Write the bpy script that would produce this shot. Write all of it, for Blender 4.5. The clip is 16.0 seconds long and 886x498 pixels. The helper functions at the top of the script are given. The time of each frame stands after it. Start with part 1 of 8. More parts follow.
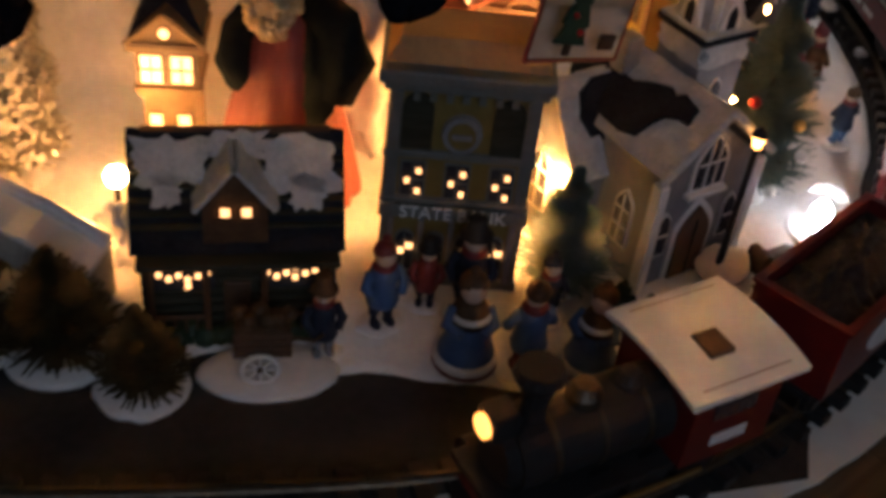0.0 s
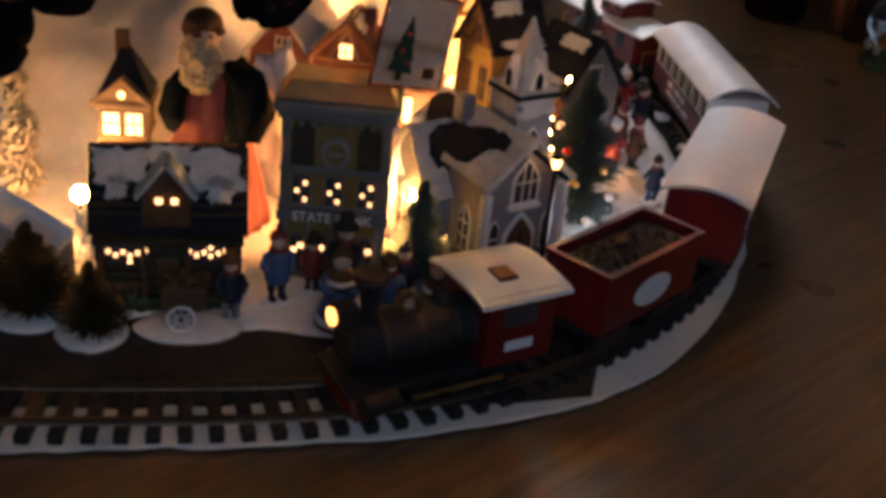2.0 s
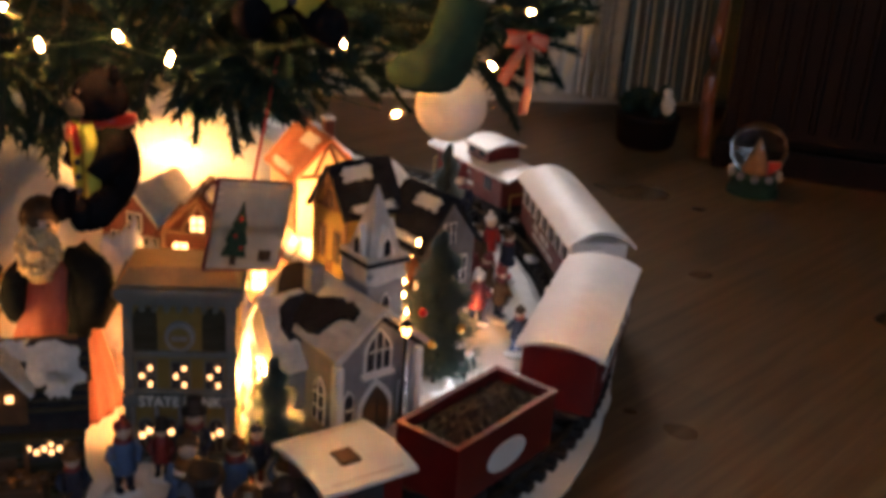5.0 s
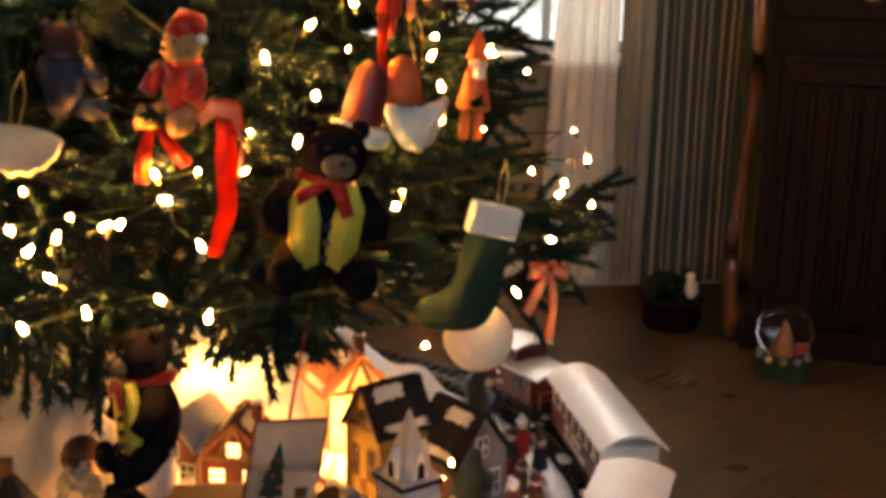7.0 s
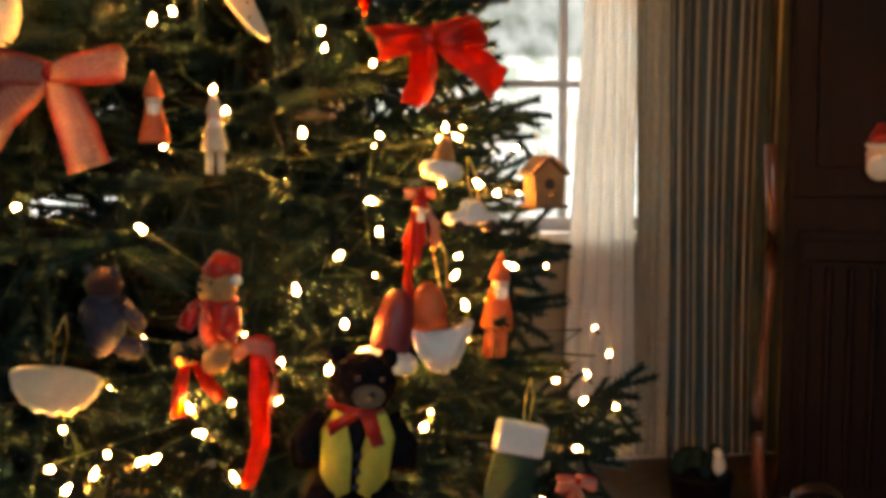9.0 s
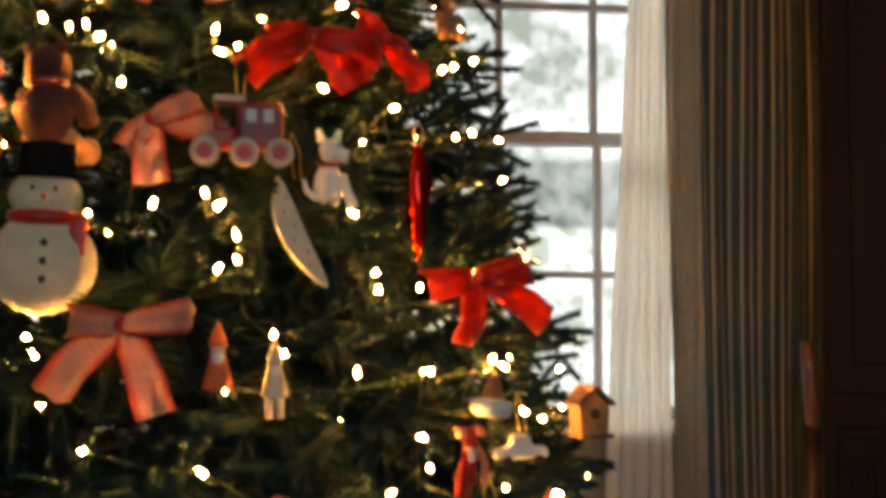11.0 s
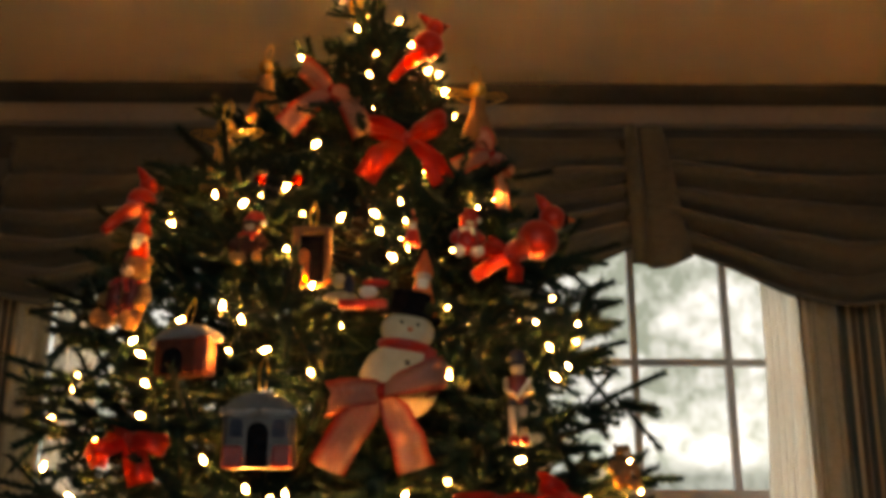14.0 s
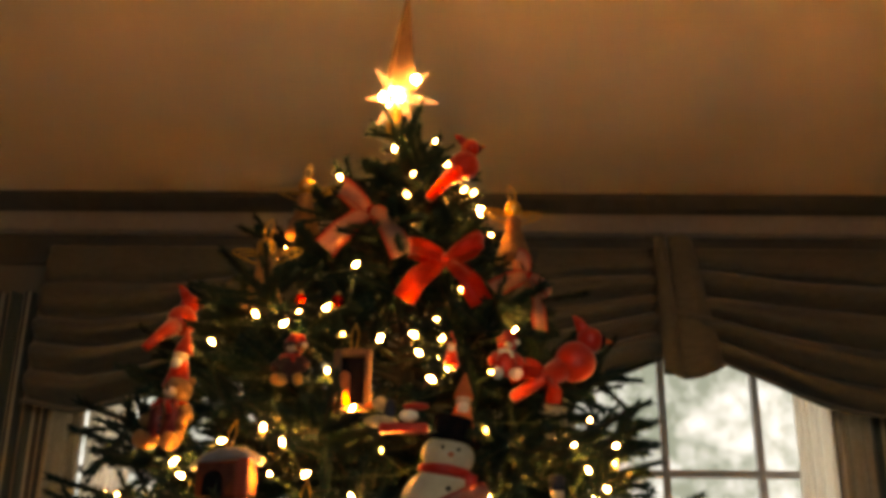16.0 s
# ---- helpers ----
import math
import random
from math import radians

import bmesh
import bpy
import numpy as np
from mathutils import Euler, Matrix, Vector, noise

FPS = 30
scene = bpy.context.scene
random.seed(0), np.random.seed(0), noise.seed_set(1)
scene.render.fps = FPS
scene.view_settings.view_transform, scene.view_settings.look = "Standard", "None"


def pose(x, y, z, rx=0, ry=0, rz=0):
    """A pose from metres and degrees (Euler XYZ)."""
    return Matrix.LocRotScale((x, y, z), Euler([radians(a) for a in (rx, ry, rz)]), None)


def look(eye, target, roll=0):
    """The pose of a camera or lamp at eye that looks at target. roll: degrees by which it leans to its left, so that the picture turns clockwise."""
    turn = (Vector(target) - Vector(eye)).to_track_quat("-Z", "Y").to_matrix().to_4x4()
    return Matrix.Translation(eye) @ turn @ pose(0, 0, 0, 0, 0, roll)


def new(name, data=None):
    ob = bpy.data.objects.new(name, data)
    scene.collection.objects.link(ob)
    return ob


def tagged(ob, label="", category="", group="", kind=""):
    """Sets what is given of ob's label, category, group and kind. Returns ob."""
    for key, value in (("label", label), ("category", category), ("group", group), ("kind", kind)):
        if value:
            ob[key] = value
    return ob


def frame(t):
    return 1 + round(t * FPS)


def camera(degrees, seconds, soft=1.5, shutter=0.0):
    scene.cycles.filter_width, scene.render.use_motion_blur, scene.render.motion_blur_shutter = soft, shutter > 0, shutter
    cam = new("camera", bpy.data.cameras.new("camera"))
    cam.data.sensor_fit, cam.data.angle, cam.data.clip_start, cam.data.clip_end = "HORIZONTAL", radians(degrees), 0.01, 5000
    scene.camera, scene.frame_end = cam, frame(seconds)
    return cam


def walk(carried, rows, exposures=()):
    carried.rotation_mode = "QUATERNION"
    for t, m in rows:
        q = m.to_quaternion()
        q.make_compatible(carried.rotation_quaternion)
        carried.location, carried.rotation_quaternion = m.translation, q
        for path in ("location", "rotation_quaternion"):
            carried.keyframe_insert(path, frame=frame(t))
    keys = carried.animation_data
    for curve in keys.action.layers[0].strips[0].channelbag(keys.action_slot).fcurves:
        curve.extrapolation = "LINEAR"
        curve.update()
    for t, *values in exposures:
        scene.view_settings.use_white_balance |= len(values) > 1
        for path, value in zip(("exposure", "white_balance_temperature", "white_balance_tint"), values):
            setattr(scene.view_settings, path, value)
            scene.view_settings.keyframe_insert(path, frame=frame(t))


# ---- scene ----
cam = camera(43.5, 16.0, soft=4.3, shutter=0.5)
EYE = 0.6125
ROWS = [
    (0.0, 0.0, 0.0, 0.0, 4.3, -38.93, -5.34),
    (0.5, 0.038, -0.1798, 0.0004, 6.95, -31.77, -5.76),
    (1.0, 0.0779, -0.3082, 0.0019, 3.82, -27.49, -3.69),
    (1.5, 0.1045, -0.3484, -0.0043, 3.63, -27.43, -5.65),
    (2.0, 0.1201, -0.3472, -0.0011, 2.78, -27.64, -5.69),
    (2.5, 0.1365, -0.3351, -0.0085, 2.83, -27.83, -6.27),
    (3.0, 0.1647, -0.3294, -0.0075, 0.54, -28.2, -6.07),
    (3.5, 0.1806, -0.3272, -0.0042, -0.55, -27.7, -5.7),
    (4.0, 0.1935, -0.3218, 0.0067, -1.39, -26.02, -4.67),
    (4.5, 0.1937, -0.3161, 0.0298, -1.74, -24.14, -3.94),
    (5.0, 0.1939, -0.3191, 0.0583, -2.23, -21.38, -4.12),
    (7.5, 0.1886, -0.3303, 0.1496, -1.41, -11.18, -1.05),
    (8.0, 0.1878, -0.3337, 0.1686, -1.48, -9.06, -0.91),
    (8.5, 0.1852, -0.339, 0.1843, -1.12, -7.02, -0.33),
    (11.0, 0.1622, -0.3793, 0.2741, 0.75, 3.05, -0.12),
    (11.5, 0.1525, -0.3905, 0.3042, 1.93, 5.87, 0.17),
    (12.0, 0.1439, -0.4038, 0.3324, 1.99, 8.21, -0.55),
    (12.5, 0.1348, -0.4149, 0.3594, 3.63, 11.15, 0.9),
    (13.0, 0.1229, -0.4228, 0.3849, 4.78, 12.86, 0.71),
    (13.5, 0.1061, -0.4384, 0.4129, 6.04, 15.39, 0.38),
    (14.0, 0.0952, -0.4566, 0.4384, 6.59, 18.05, -0.1),
    (14.5, 0.0891, -0.463, 0.4543, 7.0, 19.9, -0.14),
    (15.0, 0.0819, -0.4795, 0.4668, 6.91, 22.11, -0.39),
    (15.5, 0.0795, -0.4833, 0.4694, 7.58, 23.34, -0.46),
    (16.0, 0.078, -0.4867, 0.4613, 7.61, 23.05, -0.67),
]
walk(cam, [(t, pose(x, y, EYE + z, 90 + pitch, roll, yaw)) for t, x, y, z, yaw, pitch, roll in ROWS],
     [(0.0, 0.42, 6900, 17), (1.0, 0.58, 6700, 17), (3.0, 0.62, 6300, 17), (5.2, 1.05, 7200, 17), (7.5, 1.32, 8500, 16), (8.5, 1.34, 8600, 16), (11.0, 1.04, 7900, 13), (12.5, 1.08, 8100, 13), (13.5, 0.86, 8800, 13), (15.0, 0.76, 9900, 13), (16.0, 0.76, 9800, 13)])

# ---- daylight: bright overcast sky outside the two windows ----
world = bpy.data.worlds.new("sky")
scene.world = world
world.use_nodes = True
wn, wl = world.node_tree.nodes, world.node_tree.links
sky = wn.new("ShaderNodeTexSky")
sky.sky_type, sky.sun_disc = "NISHITA", False
sky.sun_elevation, sky.sun_rotation = radians(36), radians(2)
wl.new(sky.outputs[0], wn["Background"].inputs[0])
wn["Background"].inputs[1].default_value = 0.15
sun_data = bpy.data.lights.new("sun", "SUN")
sun_data.energy, sun_data.angle, sun_data.color = 1.5, radians(30), (0.93, 0.96, 1.0)
sun = new("sun", sun_data)
sun.matrix_world = look((0.5, 9, 6), (0.3, 2.4, 1.0))


# ---- materials ----
def nodes_of(name):
    m = bpy.data.materials.new(name)
    m.use_nodes = True
    n, l = m.node_tree.nodes, m.node_tree.links
    return m, n, l, n["Principled BSDF"]


def surface(name, a, b, rough=0.6, scale=20.0, metal=0.0, bump=0.15, fine=6.0, stretch=(1, 1, 1), spread=0.0, sheen=0.0, coat=0.0, through_light=0.0, spec=0.5):
    """A mottled surface: two colours mixed by coarse and fine noise, with a fine relief."""
    m, n, l, p = nodes_of(name)
    co, mp = n.new("ShaderNodeTexCoord"), n.new("ShaderNodeMapping")
    mp.inputs["Scale"].default_value = stretch
    l.new(co.outputs["Object"], mp.inputs[0])
    n1, n2 = n.new("ShaderNodeTexNoise"), n.new("ShaderNodeTexNoise")
    n1.inputs["Scale"].default_value, n1.inputs["Detail"].default_value = scale, 4
    n2.inputs["Scale"].default_value, n2.inputs["Detail"].default_value = scale * fine, 6
    l.new(mp.outputs[0], n1.inputs[0])
    l.new(mp.outputs[0], n2.inputs[0])
    mix = n.new("ShaderNodeMix")
    mix.data_type = "FLOAT"
    mix.inputs[0].default_value = 0.4
    l.new(n1.outputs[0], mix.inputs[2])
    l.new(n2.outputs[0], mix.inputs[3])
    ramp = n.new("ShaderNodeValToRGB")
    ramp.color_ramp.elements[0].position, ramp.color_ramp.elements[1].position = 0.35, 0.65
    ramp.color_ramp.elements[0].color, ramp.color_ramp.elements[1].color = (*a, 1), (*b, 1)
    l.new(mix.outputs[0], ramp.inputs[0])
    colour = ramp.outputs[0]
    if spread:
        info, hsv = n.new("ShaderNodeObjectInfo"), n.new("ShaderNodeHueSaturation")
        span = n.new("ShaderNodeMapRange")
        span.inputs[3].default_value, span.inputs[4].default_value = 1 - spread, 1 + spread
        l.new(info.outputs["Random"], span.inputs[0])
        l.new(span.outputs[0], hsv.inputs["Value"])
        l.new(colour, hsv.inputs["Color"])
        colour = hsv.outputs[0]
    l.new(colour, p.inputs["Base Color"])
    rr = n.new("ShaderNodeMapRange")
    rr.inputs[3].default_value, rr.inputs[4].default_value = max(0.03, rough - 0.1), min(1, rough + 0.1)
    l.new(n2.outputs[0], rr.inputs[0])
    l.new(rr.outputs[0], p.inputs["Roughness"])
    p.inputs["Metallic"].default_value = metal
    p.inputs["Specular IOR Level"].default_value = spec
    p.inputs["Sheen Weight"].default_value = sheen
    p.inputs["Coat Weight"].default_value = coat
    if bump:
        bp = n.new("ShaderNodeBump")
        bp.inputs["Strength"].default_value, bp.inputs["Distance"].default_value = bump, 0.002
        l.new(n2.outputs[0], bp.inputs["Height"])
        l.new(bp.outputs[0], p.inputs["Normal"])
    if through_light:
        tr, add = n.new("ShaderNodeBsdfTranslucent"), n.new("ShaderNodeMixShader")
        l.new(colour, tr.inputs[0])
        add.inputs[0].default_value = through_light
        l.new(p.outputs[0], add.inputs[1])
        l.new(tr.outputs[0], add.inputs[2])
        l.new(add.outputs[0], n["Material Output"].inputs[0])
    return m


def glow(name, colour, strength, base=(0.8, 0.7, 0.5)):
    m, n, l, p = nodes_of(name)
    p.inputs["Base Color"].default_value = (*base, 1)
    p.inputs["Roughness"].default_value = 0.3
    p.inputs["Emission Color"].default_value = (*colour, 1)
    p.inputs["Emission Strength"].default_value = strength
    return m


def glass_like(name, colour, rough=0.02):
    m, n, l, p = nodes_of(name)
    p.inputs["Base Color"].default_value = (*colour, 1)
    p.inputs["Roughness"].default_value = rough
    p.inputs["Transmission Weight"].default_value = 1.0
    p.inputs["IOR"].default_value = 1.45
    return m


WARM = (1.0, 0.44, 0.125)
m_snow = surface("snow_batting", (0.70, 0.69, 0.68), (0.84, 0.83, 0.82), 0.95, 30, bump=0.6, fine=5, sheen=0.3, spec=0.1)
m_paper = surface("white_paper", (0.66, 0.65, 0.62), (0.78, 0.77, 0.74), 0.8, 12, bump=0.2)
m_felt = surface("dark_cloth", (0.020, 0.021, 0.022), (0.038, 0.038, 0.037), 0.95, 18, bump=0.3, spec=0.05)
m_glaze_white = surface("painted_white", (0.66, 0.66, 0.66), (0.80, 0.79, 0.77), 0.45, 60, bump=0.15)
m_glaze_grey = surface("painted_grey", (0.145, 0.155, 0.172), (0.235, 0.245, 0.265), 0.5, 60, bump=0.2)
m_green = surface("needles", (0.0045, 0.0165, 0.0145), (0.0125, 0.041, 0.034), 0.75, 9, bump=0.0, fine=14, through_light=0.2, spec=0.2)
m_bark = surface("bark", (0.016, 0.016, 0.009), (0.045, 0.036, 0.022), 0.9, 40, bump=0.6, stretch=(1, 1, 0.25))
m_red = surface("red_satin", (0.42, 0.008, 0.005), (0.58, 0.016, 0.007), 0.4, 30, bump=0.15, stretch=(1, 1, 6), sheen=0.3, through_light=0.25)


def gingham():
    """Sheer wired ribbon: pale rosy middle that lets light through, red edges, a fine check."""
    m, n, l, p = nodes_of("sheer_gingham_ribbon")
    at, co = n.new("ShaderNodeAttribute"), n.new("ShaderNodeTexCoord")
    at.attribute_name = "across"
    ramp, chk, mul = n.new("ShaderNodeValToRGB"), n.new("ShaderNodeTexChecker"), n.new("ShaderNodeMix")
    e = ramp.color_ramp.elements
    e[0].position, e[0].color = 0.0, (0.48, 0.012, 0.008, 1)
    e[1].position, e[1].color = 1.0, (0.48, 0.012, 0.008, 1)
    for pos in (0.24, 0.76):
        e.new(pos).color = (0.60, 0.36, 0.33, 1)
    l.new(at.outputs["Fac"], ramp.inputs[0])
    chk.inputs["Scale"].default_value = 420
    chk.inputs["Color1"].default_value, chk.inputs["Color2"].default_value = (1, 1, 1, 1), (0.78, 0.62, 0.60, 1)
    l.new(co.outputs["Object"], chk.inputs[0])
    mul.data_type, mul.blend_type = "RGBA", "MULTIPLY"
    mul.inputs[0].default_value = 1.0
    l.new(ramp.outputs[0], mul.inputs[6])
    l.new(chk.outputs[0], mul.inputs[7])
    l.new(mul.outputs[2], p.inputs["Base Color"])
    p.inputs["Roughness"].default_value, p.inputs["Sheen Weight"].default_value = 0.5, 0.2
    tr, mix = n.new("ShaderNodeBsdfTranslucent"), n.new("ShaderNodeMixShader")
    l.new(mul.outputs[2], tr.inputs[0])
    mix.inputs[0].default_value = 0.45
    l.new(p.outputs[0], mix.inputs[1])
    l.new(tr.outputs[0], mix.inputs[2])
    l.new(mix.outputs[0], n["Material Output"].inputs[0])
    return m


m_pink = gingham()
m_brass = surface("brass", (0.55, 0.40, 0.16), (0.70, 0.52, 0.22), 0.35, 40, metal=1.0, bump=0.05)
m_black = surface("black_plastic", (0.014, 0.014, 0.015), (0.026, 0.026, 0.027), 0.55, 50, bump=0.1, spec=0.2)
m_iron = surface("dark_iron", (0.015, 0.015, 0.016), (0.03, 0.03, 0.032), 0.45, 50, metal=0.6, bump=0.15)
m_bulb = glow("warm_bulb", (1.0, 0.35, 0.085), 200.0)
bn, bl = m_bulb.node_tree.nodes, m_bulb.node_tree.links
b_info, b_span = bn.new("ShaderNodeObjectInfo"), bn.new("ShaderNodeMapRange")
b_span.inputs[3].default_value, b_span.inputs[4].default_value = 130.0, 900.0
bl.new(b_info.outputs["Random"], b_span.inputs[0])
bl.new(b_span.outputs[0], bn["Principled BSDF"].inputs["Emission Strength"])
m_bulb_small = glow("tiny_bulb", (1.0, 0.42, 0.12), 60.0)
m_pane_lit = glow("lit_pane", (1.0, 0.50, 0.20), 2.2)


# ---- mesh helpers ----
def part(name, bm, material, parent=None, label="", smooth=False, m=None):
    me = bpy.data.meshes.new(name)
    if smooth:
        for f in bm.faces:
            f.smooth = True
    bm.to_mesh(me)
    bm.free()
    me.materials.append(material)
    ob = new(name, me)
    if parent is not None:
        ob.parent = parent
    if m is not None:
        ob.matrix_basis = m
    if label:
        ob["label"] = label
    return ob


def raw(name, verts, faces, material, parent=None, label="", smooth=False):
    me = bpy.data.meshes.new(name)
    me.from_pydata([tuple(v) for v in verts], [], [tuple(f) for f in faces])
    me.update()
    if smooth:
        me.polygons.foreach_set("use_smooth", [True] * len(me.polygons))
    me.materials.append(material)
    ob = new(name, me)
    if parent is not None:
        ob.parent = parent
    if label:
        ob["label"] = label
    return ob


def thing(name, m, label, category, group="", kind=""):
    ob = new(name)
    ob.empty_display_size = 0.02
    ob.matrix_basis = m
    return tagged(ob, label, category, group, kind)


def B():
    return bmesh.new()


def box(bm, c, s, m=None, bevel=0.0):
    r = bmesh.ops.create_cube(bm, size=1.0, matrix=(m or Matrix()) @ Matrix.Translation(c) @ Matrix.Diagonal((*s, 1)))
    if bevel:
        es = {e for v in r["verts"] for e in v.link_edges}
        bmesh.ops.bevel(bm, geom=list(es), offset=bevel, segments=2, affect="EDGES", profile=0.5)
    return bm


def ball(bm, c, r, s=(1, 1, 1), seg=12, m=None):
    bmesh.ops.create_uvsphere(bm, u_segments=seg, v_segments=max(5, seg * 2 // 3), radius=r,
                              matrix=(m or Matrix()) @ Matrix.Translation(c) @ Matrix.Diagonal((*s, 1)))
    return bm


def rod(bm, a, b, r1, r2=None, seg=10):
    a, b = Vector(a), Vector(b)
    d = b - a
    turn = d.to_track_quat("Z", "Y").to_matrix().to_4x4()
    bmesh.ops.create_cone(bm, cap_ends=True, segments=seg, radius1=r1, radius2=r1 if r2 is None else r2, depth=d.length,
                          matrix=Matrix.Translation((a + b) / 2) @ turn)
    return bm


def tube(bm, pts, r, seg=6):
    rings = []
    for i, p in enumerate(pts):
        p = Vector(p)
        d = Vector(pts[min(i + 1, len(pts) - 1)]) - Vector(pts[max(i - 1, 0)])
        q = d.to_track_quat("Z", "Y")
        ri = r[i] if isinstance(r, (list, tuple)) else r
        rings.append([bm.verts.new(p + q @ Vector((ri * math.cos(a), ri * math.sin(a), 0))) for a in [2 * math.pi * k / seg for k in range(seg)]])
    for a, b in zip(rings, rings[1:]):
        for k in range(seg):
            bm.faces.new((a[k], a[(k + 1) % seg], b[(k + 1) % seg], b[k]))
    bm.faces.new(rings[0][::-1])
    bm.faces.new(rings[-1])
    return bm


def lathe(bm, prof, seg=16, m=None):
    m = m or Matrix()
    rings = [[bm.verts.new(m @ Vector((r * math.cos(2 * math.pi * k / seg), r * math.sin(2 * math.pi * k / seg), z))) for k in range(seg)] for r, z in prof]
    for a, b in zip(rings, rings[1:]):
        for k in range(seg):
            bm.faces.new((a[k], a[(k + 1) % seg], b[(k + 1) % seg], b[k]))
    bm.faces.new(rings[0][::-1])
    bm.faces.new(rings[-1])
    return bm


def slab(bm, outline, t, m=None):
    """A flat shape of thickness t: outline in x, z, from y = 0 to y = t."""
    m = m or Matrix()
    a = [bm.verts.new(m @ Vector((x, 0, z))) for x, z in outline]
    b = [bm.verts.new(m @ Vector((x, t, z))) for x, z in outline]
    bm.faces.new(a)
    bm.faces.new(b[::-1])
    k = len(a)
    for i in range(k):
        bm.faces.new((a[i], b[i], b[(i + 1) % k], a[(i + 1) % k]))
    bmesh.ops.recalc_face_normals(bm, faces=bm.faces)
    return bm


def arch(w, h, n=8, pointed=False):
    """Outline of a window with a round or pointed head: width w, height h, from its sill's middle."""
    pts = [(-w / 2, 0), (w / 2, 0)]
    if pointed:
        rise = w * 0.8
        pts += [(w / 2 - w / 2 * (k / n) ** 1.6, h - rise + rise * k / n) for k in range(n)] + [(0, h)]
        pts += [(-(w / 2 - w / 2 * (k / n) ** 1.6), h - rise + rise * k / n) for k in range(n - 1, -1, -1)]
    else:
        pts += [(w / 2 * math.cos(math.pi * k / n), h - w / 2 + w / 2 * math.sin(math.pi * k / n)) for k in range(n + 1)]
    return pts

# ---- the room ----
WALL_Y, CEIL = 2.45, 2.44
X0, X1, Y0 = -2.4, 2.5, -1.7


def wood_floor():
    m, n, l, p = nodes_of("varnished_wood_floor")
    co, mp = n.new("ShaderNodeTexCoord"), n.new("ShaderNodeMapping")
    mp.inputs["Rotation"].default_value[2] = radians(-38)
    l.new(co.outputs["Object"], mp.inputs[0])
    grain, broad, brick = n.new("ShaderNodeTexNoise"), n.new("ShaderNodeTexNoise"), n.new("ShaderNodeTexBrick")
    st = n.new("ShaderNodeMapping")
    st.inputs["Scale"].default_value = (1.5, 26, 1)
    l.new(mp.outputs[0], st.inputs[0])
    l.new(st.outputs[0], grain.inputs[0])
    grain.inputs["Scale"].default_value, grain.inputs["Detail"].default_value, grain.inputs["Distortion"].default_value = 2.6, 8, 0.4
    l.new(mp.outputs[0], broad.inputs[0])
    broad.inputs["Scale"].default_value = 3.5
    l.new(mp.outputs[0], brick.inputs[0])
    brick.inputs["Scale"].default_value = 1.0
    brick.inputs["Brick Width"].default_value, brick.inputs["Row Height"].default_value = 0.9, 0.085
    brick.inputs["Mortar Size"].default_value = 0.0012
    brick.inputs["Color1"].default_value, brick.inputs["Color2"].default_value = (0.86, 0.86, 0.86, 1), (1.1, 1.1, 1.1, 1)
    brick.inputs["Mortar"].default_value = (0.62, 0.62, 0.62, 1)
    ramp = n.new("ShaderNodeValToRGB")
    ramp.color_ramp.elements[0].position, ramp.color_ramp.elements[1].position = 0.3, 0.72
    ramp.color_ramp.elements[0].color, ramp.color_ramp.elements[1].color = (0.052, 0.033, 0.018, 1), (0.140, 0.094, 0.055, 1)
    l.new(grain.outputs[0], ramp.inputs[0])
    mul = n.new("ShaderNodeMix")
    mul.data_type, mul.blend_type = "RGBA", "MULTIPLY"
    mul.inputs[0].default_value = 1.0
    l.new(ramp.outputs[0], mul.inputs[6])
    l.new(brick.outputs[0], mul.inputs[7])
    l.new(mul.outputs[2], p.inputs["Base Color"])
    rr = n.new("ShaderNodeMapRange")
    rr.inputs[3].default_value, rr.inputs[4].default_value = 0.24, 0.34
    l.new(broad.outputs[0], rr.inputs[0])
    l.new(rr.outputs[0], p.inputs["Roughness"])
    bp = n.new("ShaderNodeBump")
    bp.inputs["Strength"].default_value, bp.inputs["Distance"].default_value = 0.08, 0.001
    l.new(mul.outputs[2], bp.inputs["Height"])
    l.new(bp.outputs[0], p.inputs["Normal"])
    return m


m_floor = wood_floor()
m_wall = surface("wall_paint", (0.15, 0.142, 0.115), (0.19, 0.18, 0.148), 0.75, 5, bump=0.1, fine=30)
m_ceiling = surface("ceiling_paint", (0.70, 0.62, 0.49), (0.78, 0.70, 0.56), 0.85, 3, bump=0.15, fine=60)
m_trim = surface("trim_paint", (0.68, 0.66, 0.60), (0.76, 0.74, 0.68), 0.45, 8, bump=0.05)
m_sheer = surface("sheer_lining", (0.82, 0.81, 0.77), (0.90, 0.89, 0.85), 0.85, 90, bump=0.1, through_light=0.5)
m_lining = surface("beige_lining", (0.38, 0.35, 0.28), (0.48, 0.445, 0.365), 0.8, 70, bump=0.1, through_light=0.35)
m_valance = surface("valance_cloth", (0.052, 0.068, 0.062), (0.080, 0.101, 0.092), 0.85, 40, bump=0.2, stretch=(1, 1, 3), sheen=0.2)
# white sashes seen against daylight: their backlit grey is put into the colour
m_sash = surface("backlit_sash_grey", (0.27, 0.28, 0.29), (0.36, 0.37, 0.38), 0.5, 20, bump=0.05)
m_pane = glass_like("window_glass", (1, 1, 1), 0.0)
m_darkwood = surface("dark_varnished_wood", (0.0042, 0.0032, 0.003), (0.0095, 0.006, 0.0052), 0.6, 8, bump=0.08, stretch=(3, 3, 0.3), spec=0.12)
m_redwood = surface("reddish_varnished_wood", (0.085, 0.028, 0.013), (0.15, 0.052, 0.024), 0.3, 10, bump=0.08, stretch=(3, 3, 0.3), coat=0.5)


